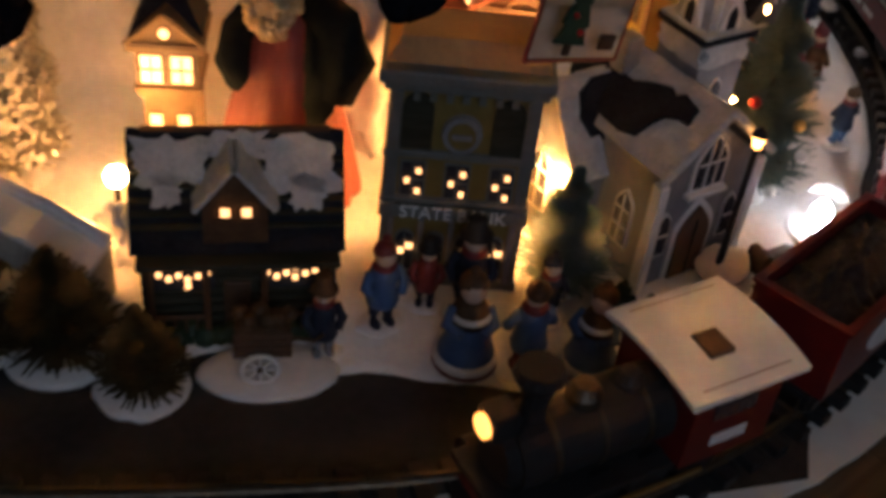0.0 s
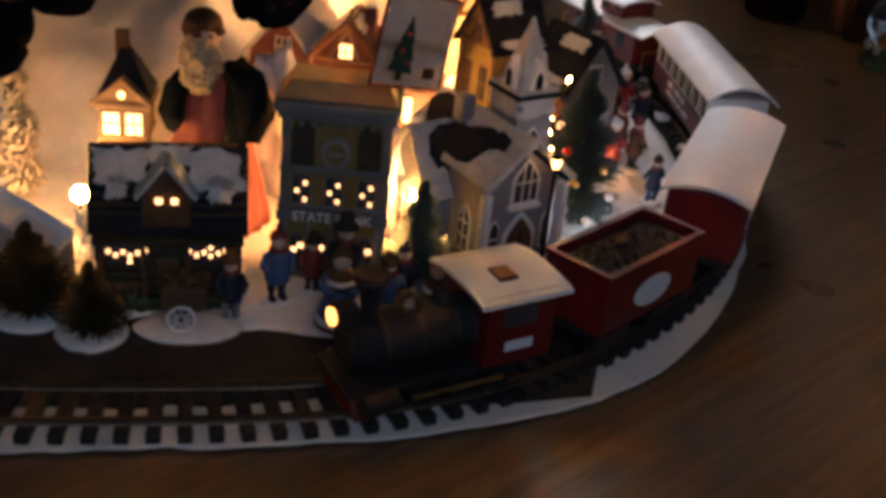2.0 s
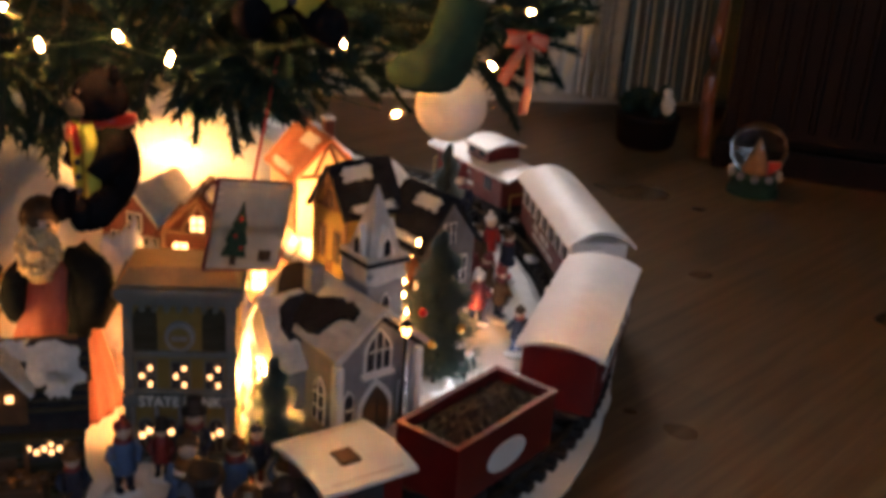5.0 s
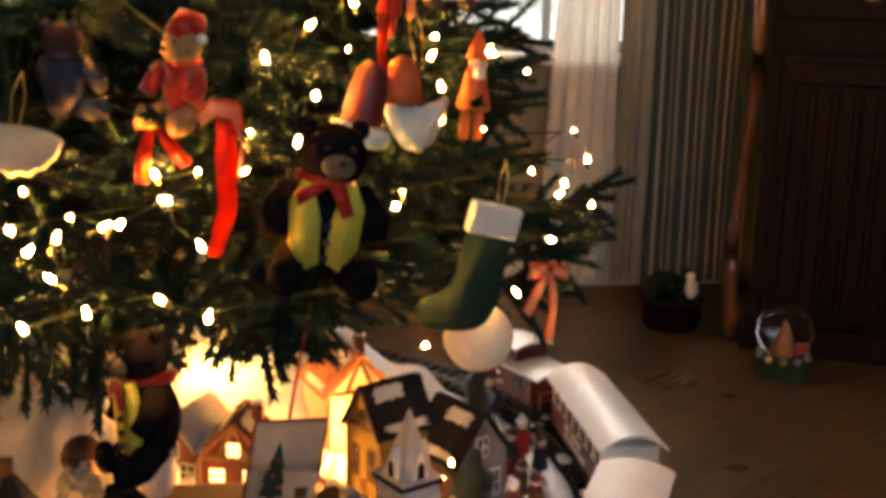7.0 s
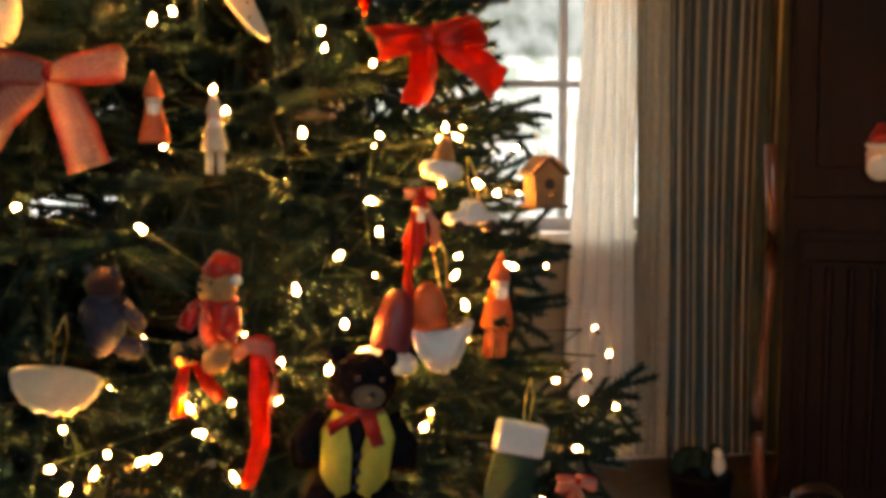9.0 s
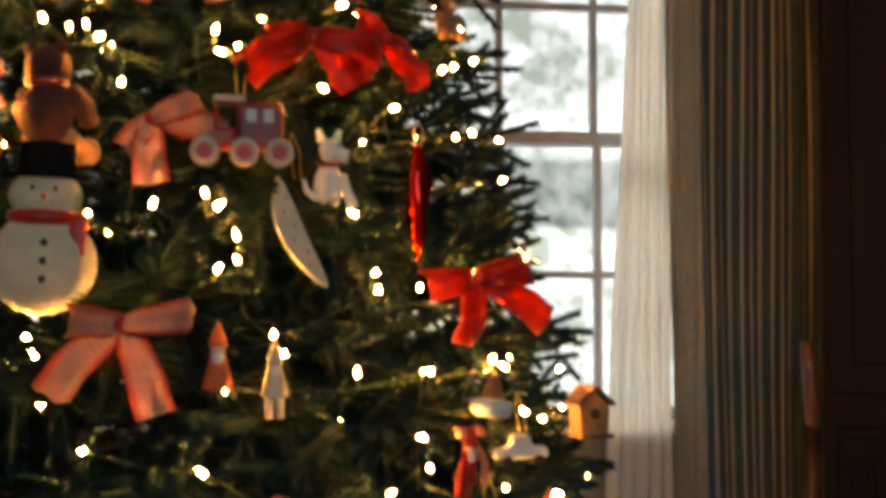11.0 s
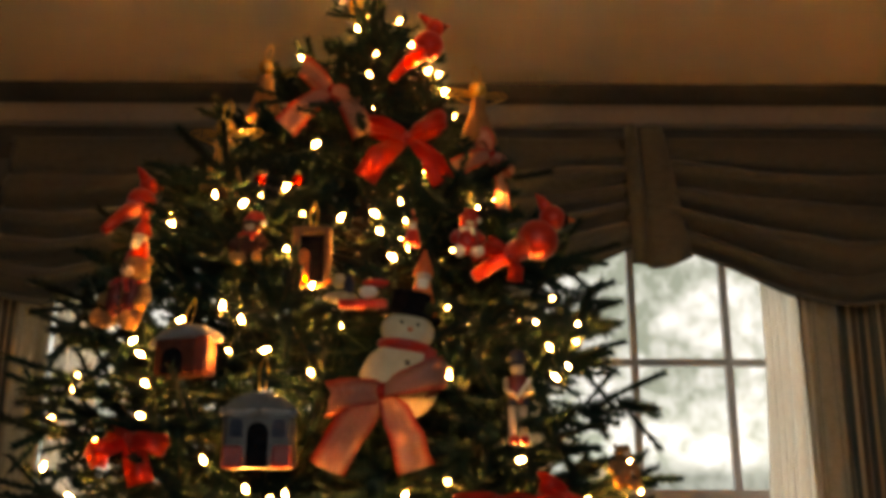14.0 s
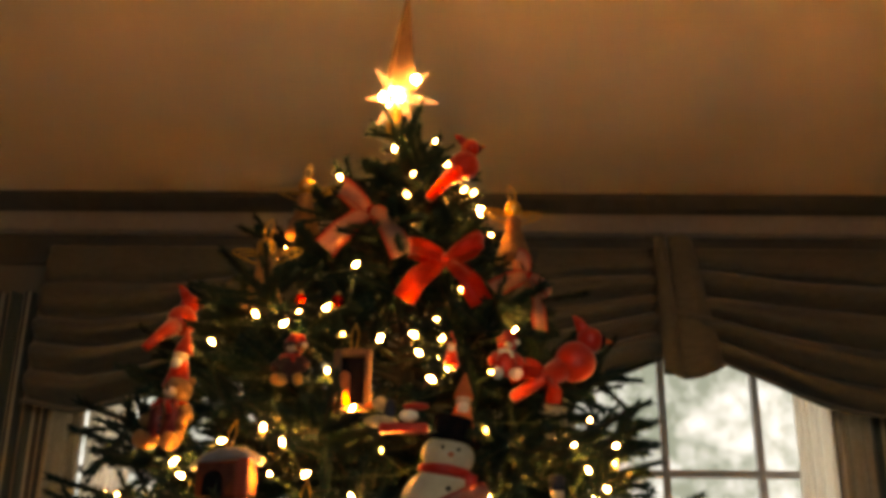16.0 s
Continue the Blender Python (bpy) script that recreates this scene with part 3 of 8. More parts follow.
def on_track(deg, r=R, z=0.0):
    """A place on the circle of track: degrees anticlockwise from due east."""
    a = radians(deg)
    r += bend(deg)
    return Vector((CX + r * math.cos(a), CY + r * math.sin(a), z))


def rise(x, a, b):
    u = min(1, max(0, (x - a) / (b - a)))
    return u * u * (3 - 2 * u)


def ring(r0, r1, z, wob0, wob1, seed, n=240, thick=0.003):
    bm = B()
    vs = []
    for i in range(n):
        a = 2 * math.pi * i / n
        p = Vector((math.cos(a) * 5, math.sin(a) * 5, seed))
        w0, w1 = wob0 * noise.noise(p * 1.6), wob1 * (noise.noise(p * 1.3) + 0.4 * noise.noise(p * 5))
        row = []
        deg = (math.degrees(a) + 180) % 360 - 180
        inner = r0 + w0 + 0.053 * rise(deg, -57, -50) * (1 - rise(deg, 20, 40)) + bend(deg)
        outer = r1 + w1 + 0.029 * math.exp(-((deg + 42) / 15) ** 2) + bend(deg)
        for r in (inner, outer):
            zz = z + 0.002 * noise.noise(p * 3 + Vector((r, 0, 0)))
            row.append(bm.verts.new((CX + r * math.cos(a), CY + r * math.sin(a), zz)))
        vs.append(row)
    for i in range(n):
        a, b = vs[i], vs[(i + 1) % n]
        bm.faces.new((a[0], a[1], b[1], b[0]))
    r = bmesh.ops.extrude_face_region(bm, geom=bm.faces[:])
    for v in [g for g in r["geom"] if isinstance(g, bmesh.types.BMVert)]:
        v.co.z -= thick
    bmesh.ops.recalc_face_normals(bm, faces=bm.faces)
    return bm


tagged(part("snow_paper", ring(0.752, 0.8165, 0.0075, 0.004, 0.009, 3), m_paper), "white paper sheet with a torn edge under the track", "paper sheet")


def hill(x, y):
    """Height of the cotton snow that covers the boxes under the tree."""
    r = math.hypot(x + 0.288, y - 1.195)
    up = min(1, max(0, (y - 0.86) / 0.22))
    edge = min(1, max(0, (0.66 - r) / 0.16))
    s = lambda u: u * u * (3 - 2 * u)
    h = 0.13 * s(up) * s(edge)
    back = min(1, max(0, (y - 1.02) / 0.2))
    return h + 0.09 * s(back) * s(min(1, max(0, (0.5 - r) / 0.3))) + (0.016 * noise.noise(Vector((x * 17, y * 17, 1))) + 0.036 * noise.noise(Vector((x * 6.5, y * 6.5, 4)))) * s(edge) * s(up)


def snow_sheet():
    """The blanket, laid out in rings round the tree; its front edge stops short of the track."""
    na, nr = 200, 60
    v, f = [], []
    for i in range(na):
        a = 2 * math.pi * i / na
        c, sn = math.cos(a), math.sin(a)
        edge = 0.722 + 0.006 * noise.noise(Vector((c * 9, sn * 9, 7)))
        if sn < -0.2:
            lim = (0.592 + 0.010 * noise.noise(Vector((c * 22, 1, 2))) - CY) / sn
            x = CX + lim * c
            k = min(1, max(0, (0.24 - x) / 0.12))
            edge = min(edge, edge + (lim - edge) * k * k * (3 - 2 * k))
        for j in range(nr + 1):
            r = edge * (j + 0.05) / (nr + 0.05)
            x, y = CX + r * c, CY + r * sn
            rim = min(1, (nr - j) / 4)
            v.append((x, y, 0.011 + hill(x, y) + 0.006 * rim + 0.0025 * noise.noise(Vector((x * 60, y * 60, 0))) * rim))
    for i in range(na):
        for j in range(nr):
            p, q = i * (nr + 1) + j, ((i + 1) % na) * (nr + 1) + j
            f.append((p, p + 1, q + 1, q))
    ob = raw("snow_blanket", v, f, m_snow, smooth=True)
    ob.modifiers.new("thickness", "SOLIDIFY").thickness = 0.004
    return tagged(ob, "white cotton snow blanket mounded under the tree", "snow blanket")


snow_sheet()


def tree_skirt(r, z, t):
    sk = thing("tree_skirt", pose(CX, CY, 0), "dark cloth tree skirt under the village", "tree skirt")
    part("cloth", lathe(B(), [(0.001, z), (r + 0.038, z), (r + 0.039, z + 0.0015), (r + 0.037, z + 0.003), (r + 0.02, z + 0.0035), (r, z + t), (0.001, z + t)], 96), m_felt, sk)
    flap = [(0.405, -0.672), (0.480, -0.654), (0.556, -0.628), (0.563, -0.588), (0.520, -0.560), (0.450, -0.610)]
    bm = B()
    top = [bm.verts.new((x, y, 0.0096 + 0.0012 * (i % 2))) for i, (x, y) in enumerate(flap)]
    low = [bm.verts.new((x, y, 0.0084)) for x, y in flap]
    bm.faces.new(top)
    bm.faces.new(low[::-1])
    for i in range(6):
        bm.faces.new((top[i], low[i], low[(i + 1) % 6], top[(i + 1) % 6]))
    bmesh.ops.recalc_face_normals(bm, faces=bm.faces)
    part("loose_corner", bm, m_felt, sk, "pointed corner lying over the white paper")


tree_skirt(0.735, 0.0005, 0.0085)

# sleepers and rails
m_rail = surface("dull_brass_rail", (0.085, 0.072, 0.055), (0.16, 0.14, 0.11), 0.5, 90, metal=1.0, bump=0.1)
track = thing("railway_track", pose(CX, CY, 0.010), "black plastic toy railway circle with brass rails", "railway track")
bm = B()
box(bm, (0, 0, 0.005), (0.084, 0.0125, 0.010), bevel=0.0012)
first = part("sleeper", bm, m_black, track)
N_SLEEPERS = 188
for i in range(N_SLEEPERS):
    deg = 360 * i / N_SLEEPERS - 67.8
    ob = first if i == 0 else new("sleeper", first.data)
    ob.parent = track
    ob.matrix_basis = Matrix.Translation(on_track(deg) - Vector((CX, CY, 0))) @ pose(0, 0, 0, 0, 0, deg)
for s in (-1, 1):
    bm = B()
    vs = []
    for i in range(240):
        vs.append([bm.verts.new(on_track(1.5 * i, R + s * 0.0255 + d, z) - Vector((CX, CY, 0))) for d, z in ((-0.0035, 0.010), (0.0035, 0.010), (0.002, 0.0115), (0.0018, 0.0165), (-0.0018, 0.0165), (-0.002, 0.0115))])
    for i in range(240):
        a, b = vs[i], vs[(i + 1) % 240]
        for k in range(6):
            bm.faces.new((a[k], a[(k + 1) % 6], b[(k + 1) % 6], b[k]))
    bmesh.ops.recalc_face_normals(bm, faces=bm.faces)
    part("rail", bm, m_rail, track)


for k, (x, y, rx, ry) in enumerate(((0.491, 1.193, 0.022, 0.007), (0.460, 1.197, 0.007, 0.010), (0.400, 1.404, 0.014, 0.012), (0.402, 1.551, 0.013, 0.008), (0.437, 1.496, 0.010, 0.009), (0.447, 1.321, 0.012, 0.020), (0.370, 1.440, 0.012, 0.010), (0.372, 1.600, 0.013, 0.009), (0.418, 1.462, 0.012, 0.007))):
    bm = B()
    bmesh.ops.create_icosphere(bm, subdivisions=2, radius=1.0)
    for v in bm.verts:
        q = v.co * (1 + 0.35 * noise.noise(v.co * 2.1 + Vector((k, 0, 0))))
        v.co = Vector((q.x * rx, q.y * ry, max(-0.4, q.z) * 0.007))
    tagged(part("snow_clump", bm, m_snow, smooth=True, m=pose(x, y, 0.019, 0, 0, math.degrees(math.atan2(y - CY, x - CX)))), "small clump of white cotton snow caught on the track", "cotton snow", "snow clumps on the track")


# ---- village bulbs ----
def village_lamp(name, p, watts, r, label, colour=WARM):
    d = bpy.data.lights.new(name, "POINT")
    d.energy, d.color, d.shadow_soft_size = watts, colour, r
    ob = new(name, d)
    ob.location = p
    return ob


for p, w in (((0.086, 0.770, 0.085), 1.5), ((0.064, 0.862, 0.11), 1.3), ((-0.425, 0.722, 0.115), 0.30), ((-0.390, 0.655, 0.135), 0.30), ((-0.272, 0.660, 0.045), 0.06), ((-0.19, 0.84, 0.06), 0.16), ((0.112, 1.035, 0.175), 0.75),
             ((-0.080, 1.15, 0.258), 1.2), ((0.238, 0.885, 0.09), 0.022), ((0.335, 1.050, 0.045), 0.030), ((-0.072, 0.762, 0.045), 0.035), ((-0.158, 0.722, 0.060), 0.06), ((-0.262, 0.770, 0.10), 0.16), ((-0.020, 0.872, 0.165), 0.10)):
    village_lamp("house_bulb", p, w, 0.006, "")


def snow_tuft(p, w, h, seed):
    """A tuft of teased cotton pushed upright between the houses."""
    bm = B()
    bmesh.ops.create_icosphere(bm, subdivisions=4, radius=1.0)
    for v in bm.verts:
        q = v.co.copy()
        k = 1 + 0.55 * noise.noise(q * 2.3 + Vector((seed, 0, 0))) + 0.32 * noise.noise(q * 6 + Vector((0, seed, 0)))
        v.co = Vector((q.x * w * k, q.y * w * 0.6 * k, max(0.0, h * 0.5 + q.z * h * 0.5 * k)))
    return tagged(part("snow_tuft", bm, m_snow, smooth=True, m=pose(*p)), "upright tuft of white cotton snow lit by a bulb", "cotton snow", "cotton snow tufts")


snow_tuft((0.070, 0.812, 0.014), 0.027, 0.140, 1)
snow_tuft((-0.088, 0.865, 0.030), 0.040, 0.165, 11)
snow_tuft((-0.257, 0.676, 0.012), 0.017, 0.062, 4)
snow_tuft((-0.450, 0.690, 0.012), 0.030, 0.075, 7)

# ---- strings of clear mini lights, wound upwards: (angle, height) of each bulb ----
STRAND_A = ((44, 0.39), (45, 0.42), (54, 0.43), (21, 0.47), (9, 0.47), (13, 0.48), (34, 0.48), (56, 0.49), (18, 0.49), (68, 0.50), (11, 0.51), (59, 0.53), (21, 0.53), (9, 0.53), (11, 0.54), (14, 0.55), (37, 0.55), (8, 0.55), (15, 0.55), (56, 0.56), (12, 0.56), (38, 0.56), (19, 0.57), (9, 0.58), (24, 0.59), (21, 0.59), (18, 0.59), (49, 0.61), (29, 0.61), (47, 0.61), (44, 0.62), (25, 0.62), (36, 0.63), (31, 0.65), (45, 0.65), (14, 0.65), (53, 0.68), (56, 0.68))
STRAND_B = ((44, 0.68), (27, 0.68), (35, 0.69), (45, 0.70), (31, 0.71), (36, 0.73), (15, 0.74), (5, 0.76), (36, 0.76), (58, 0.76), (63, 0.76), (54, 0.77), (46, 0.77), (27, 0.78), (16, 0.82), (47, 0.82), (29, 0.82), (38, 0.82), (48, 0.83), (22, 0.84), (0, 0.86), (5, 0.86), (21, 0.86), (45, 0.89), (63, 0.90), (32, 0.90), (45, 0.92), (16, 0.92), (32, 0.92), (18, 0.93), (18, 0.95), (4, 0.97), (10, 0.98), (31, 0.98), (16, 0.98), (15, 0.99), (53, 1.03), (-5, 1.04))
STRAND_C = ((33, 1.05), (3, 1.07), (50, 1.08), (-6, 1.08), (-18, 1.08), (56, 1.09), (-15, 1.10), (38, 1.10), (29, 1.11), (-21, 1.12), (35, 1.14), (3, 1.15), (19, 1.15), (16, 1.16), (50, 1.16), (35, 1.16), (53, 1.17), (43, 1.17), (22, 1.18), (-23, 1.19), (-9, 1.20), (32, 1.21), (54, 1.22), (-21, 1.26), (-1, 1.27), (23, 1.30), (44, 1.32), (-4, 1.33), (48, 1.34), (44, 1.36), (-29, 1.36), (-8, 1.37), (53, 1.38), (-20, 1.38), (42, 1.39), (24, 1.39))
STRAND_D = ((2, 1.41), (16, 1.46), (-4, 1.47), (28, 1.48), (18, 1.48), (-52, 1.50), (-58, 1.51), (5, 1.52), (13, 1.53), (-42, 1.56), (38, 1.56), (-19, 1.56), (-9, 1.58), (-30, 1.59), (-53, 1.60), (-5, 1.66), (25, 1.67), (-54, 1.75), (51, 1.76), (11, 1.81), (29, 1.84), (45, 1.85), (13, 1.86), (65, 1.87), (-38, 1.88), (43, 1.91), (-1, 1.93), (8, 1.97), (54, 1.98))
STRAND_E = ((17, 0.81), (71, 0.81), (51, 0.82), (52, 0.83), (48, 0.89), (48, 0.92), (62, 1.04), (-8, 1.07), (-18, 1.09), (-22, 1.09), (-8, 1.09), (69, 1.10), (6, 1.10), (-32, 1.13), (4, 1.13), (-25, 1.14), (17, 1.14), (5, 1.14), (2, 1.16), (0, 1.16), (-29, 1.17), (-3, 1.17), (55, 1.19), (63, 1.19), (-26, 1.21), (-40, 1.21), (-28, 1.23), (63, 1.23), (4, 1.30), (-22, 1.30), (-42, 1.31), (26, 1.31), (4, 1.31), (-9, 1.33), (-42, 1.33), (-25, 1.34), (7, 1.36), (-17, 1.37), (-12, 1.39), (37, 1.39), (56, 1.41), (51, 1.44), (-2, 1.45), (14, 1.50), (-14, 1.53), (-2, 1.53))


def mini_bulb():
    """One bulb: a green socket and a tapered clear lamp, pointing up."""
    bm = B()
    lathe(bm, [(0.0017, 0.0), (0.0020, 0.002), (0.0021, 0.0038), (0.0016, 0.0068), (0.0005, 0.0098)], 8)
    me = bpy.data.meshes.new("bulb")
    bm.to_mesh(me)
    bm.free()
    me.materials.append(m_bulb)
    bm = B()
    rod(bm, (0, 0, -0.011), (0, 0, 0.001), 0.0026, 0.0029, 6)
    so = bpy.data.meshes.new("socket")
    bm.to_mesh(so)
    bm.free()
    so.materials.append(m_cord)
    return me, so


m_cord = surface("green_cord", (0.008, 0.025, 0.012), (0.02, 0.045, 0.02), 0.5, 60, bump=0.0)
BULB, SOCKET = mini_bulb()


def light_string(places, seed):
    rnd = random.Random(seed)
    t = thing("light_string", pose(0, 0, 0), "string of warm clear mini lights on green cord", "light string", "light strings on the tree")
    bm = B()
    prev, way = None, []
    for p in places:
        b = new("bulb", BULB)
        b.parent = t
        b.matrix_basis = Matrix.Translation(p) @ Euler((rnd.uniform(-1.4, 1.4), rnd.uniform(-1.4, 1.4), 0)).to_matrix().to_4x4()
        s = new("socket", SOCKET)
        s.parent = b
        c = Vector((AX, AY, p.z))
        if prev is not None:
            mid = (p + prev) / 2
            mid += (Vector((AX, AY, mid.z)) - mid) * (0.12 if (p - prev).length < 0.4 else 0.5) + Vector((0, 0, -0.015))
            way.append(mid)
        way.append(p + (c - p) * 0.03)
        prev = p
    part("cord", tube(bm, way, 0.0011, 4), m_cord, t)
    return t


for k, strand in enumerate((STRAND_A, STRAND_B, STRAND_C, STRAND_D, STRAND_E)):
    light_string([on_tree(a, z, 0.012) for a, z in sorted(strand, key=lambda q: (round(q[1] / 0.09), q[0]))], k)
rest = random.Random(8)
more = []
for i in range(84):
    z = 0.45 + 1.45 * rest.random() ** 1.3
    a = rest.uniform(70, 305)
    more.append((round(z / 0.09), a, on_tree(a, z, 0.0)))
light_string([p for _, _, p in sorted(more, key=lambda q: q[:2])], 9)
deep = []
for i in range(26):
    z = 0.5 + 1.35 * rest.random() ** 1.2
    a = rest.uniform(-35, 65)
    deep.append((round(z / 0.09), a, on_tree(a, z, -0.10 - 0.06 * rest.random())))
light_string([p for _, _, p in sorted(deep, key=lambda q: q[:2])], 10)

# ---- village houses ----
m_bank = surface("ochre_paint", (0.145, 0.102, 0.026), (0.21, 0.15, 0.042), 0.5, 50, bump=0.3)
m_bank_trim = surface("blue_grey_paint", (0.095, 0.105, 0.098), (0.15, 0.162, 0.152), 0.5, 50, bump=0.3)
m_bank_roof = surface("orange_brown_roof", (0.36, 0.17, 0.05), (0.50, 0.26, 0.08), 0.6, 40, bump=0.3)
m_logs = surface("dark_green_logs", (0.022, 0.025, 0.016), (0.052, 0.049, 0.033), 0.6, 30, bump=0.5, stretch=(0.4, 1, 3), spec=0.15)
m_slate_wall = surface("dark_grey_wall", (0.07, 0.073, 0.08), (0.13, 0.135, 0.145), 0.55, 60, bump=0.25)
m_dark_roof = surface("dark_slate_roof", (0.008, 0.010, 0.014), (0.020, 0.024, 0.031), 0.6, 50, bump=0.5, spec=0.04)
m_brick = surface("brown_red_brick", (0.16, 0.045, 0.03), (0.26, 0.085, 0.055), 0.6, 60, bump=0.4)
m_barn = surface("barn_red", (0.075, 0.014, 0.011), (0.13, 0.024, 0.018), 0.55, 40, bump=0.4)
m_plaster = surface("cream_plaster", (0.55, 0.46, 0.32), (0.68, 0.58, 0.42), 0.6, 40, bump=0.3)
m_timber = surface("brown_timber", (0.06, 0.03, 0.015), (0.12, 0.06, 0.03), 0.6, 40, bump=0.3)
m_brown = surface("brown_paint", (0.05, 0.028, 0.016), (0.11, 0.065, 0.035), 0.6, 60, bump=0.3, spec=0.15)
m_glass_dark = surface("dark_pane", (0.02, 0.022, 0.03), (0.05, 0.052, 0.06), 0.2, 40, bump=0.0)
m_roof_snow = surface("painted_roof_snow", (0.34, 0.35, 0.36), (0.58, 0.58, 0.57), 0.6, 45, bump=0.5)
m_stone = surface("grey_stone", (0.24, 0.22, 0.19), (0.42, 0.39, 0.34), 0.8, 35, bump=0.8)
m_tan_wall = surface("tan_wall_paint", (0.15, 0.088, 0.038), (0.23, 0.14, 0.065), 0.6, 50, bump=0.3)
m_umber = surface("red_brown_paint", (0.045, 0.013, 0.010), (0.085, 0.026, 0.018), 0.6, 60, bump=0.3, spec=0.15)
m_rufous = surface("rust_roof", (0.30, 0.08, 0.04), (0.46, 0.16, 0.08), 0.6, 40, bump=0.4)


def text_on(name, words, size, m, material, parent, label=""):
    cu = bpy.data.curves.new(name, "FONT")
    cu.body, cu.size, cu.extrude, cu.align_x, cu.align_y = words, size, size * 0.06, "CENTER", "CENTER"
    tmp = bpy.data.objects.new(name, cu)
    me = bpy.data.meshes.new_from_object(tmp)
    bpy.data.objects.remove(tmp)
    me.materials.append(material)
    ob = new(name, me)
    ob.parent = parent
    ob.matrix_basis = m
    if label:
        ob["label"] = label
    return ob


def gable_block(w, d, eave, ridge, z0=0.0):
    """Walls of a house with gables front and back: front in the plane y = 0, going back to y = d."""
    bm = B()
    return slab(bm, [(-w / 2, z0), (w / 2, z0), (w / 2, eave), (0, ridge), (-w / 2, eave)], d)


def roof_side(w, d, eave, ridge, side, over, t=0.004, y0=None):
    """One sloping side of a gable roof, with ragged lumps, overhanging by over."""
    bm = B()
    slope = Vector((side * w / 2, 0, eave - ridge))
    ln = slope.length
    u = slope / ln
    nrm = Vector((u.z, 0, -u.x)) * -side
    n1, n2 = 10, 10
    top, low = {}, {}
    for i in range(n1 + 1):
        for j in range(n2 + 1):
            p = Vector((0, -over + (d + 2 * over) * j / n2, ridge)) + u * ((ln + over) * i / n1)
            h = t * (0.8 + 0.5 * noise.noise(Vector((i * 0.7, j * 0.7, side + d * 100))))
            top[i, j] = bm.verts.new(p + nrm * h)
            low[i, j] = bm.verts.new(p + nrm * 0.0004)
    for i in range(n1):
        for j in range(n2):
            bm.faces.new((top[i, j], top[i + 1, j], top[i + 1, j + 1], top[i, j + 1]))
            bm.faces.new((low[i, j], low[i, j + 1], low[i + 1, j + 1], low[i + 1, j]))
    for i in range(n1):
        for j in (0, n2):
            bm.faces.new((top[i, j], low[i, j], low[i + 1, j], top[i + 1, j]))
    for j in range(n2):
        for i in (0, n1):
            bm.faces.new((top[i, j], top[i, j + 1], low[i, j + 1], low[i, j]))
    bmesh.ops.recalc_face_normals(bm, faces=bm.faces)
    return bm


def snow_patch(w, h, t, seed, m):
    """A ragged pad of painted snow lying on a roof: w along, h down the slope."""
    rnd = random.Random(seed)
    pts = []
    n = 26
    for k in range(n):
        a = 2 * math.pi * k / n
        q = 1 + rnd.uniform(-0.22, 0.14)
        c, s = math.cos(a), math.sin(a)
        f = 1 / max(abs(c), abs(s)) * 0.86
        pts.append((c * f * w / 2 * q, s * f * h / 2 * q))
    bm = B()
    slab(bm, pts, t, m @ Matrix.Translation((0, -t * 0.85, 0)))
    return bm


def window_in(parent, x, z, w, h, y=0.0, lit=True, cols=2, rows=2, frame=m_glaze_white, pointed=False, m=None, arched=False, name="window"):
    """A framed window: casing, panes and glazing bars standing proud of the wall at y."""
    m = (m or Matrix()) @ Matrix.Translation((x, y, z))
    out = arch(w, h, 8, pointed) if arched else [(-w / 2, 0), (w / 2, 0), (w / 2, h), (-w / 2, h)]
    big = [(px * 1.22, pz * 1.12 - 0.06 * h) for px, pz in out]
    win = part(name, slab(B(), big, 0.0016, m @ Matrix.Translation((0, -0.0012, 0))), frame, parent)
    part("pane", slab(B(), out, 0.0010, m @ Matrix.Translation((0, -0.0020, 0))), m_pane_lit if lit else m_glass_dark, win)
    bm = B()
    for i in range(1, cols):
        box(bm, (-w / 2 + w * i / cols, -0.0025, h * 0.48), (0.0012, 0.0012, h * 0.94), m)
    for j in range(1, rows):
        box(bm, (0, -0.0026, h * j / rows), (w * 0.98, 0.0012, 0.0012), m)
    if cols > 1 or rows > 1:
        part("glazing_bar", bm, frame, win)
    return win


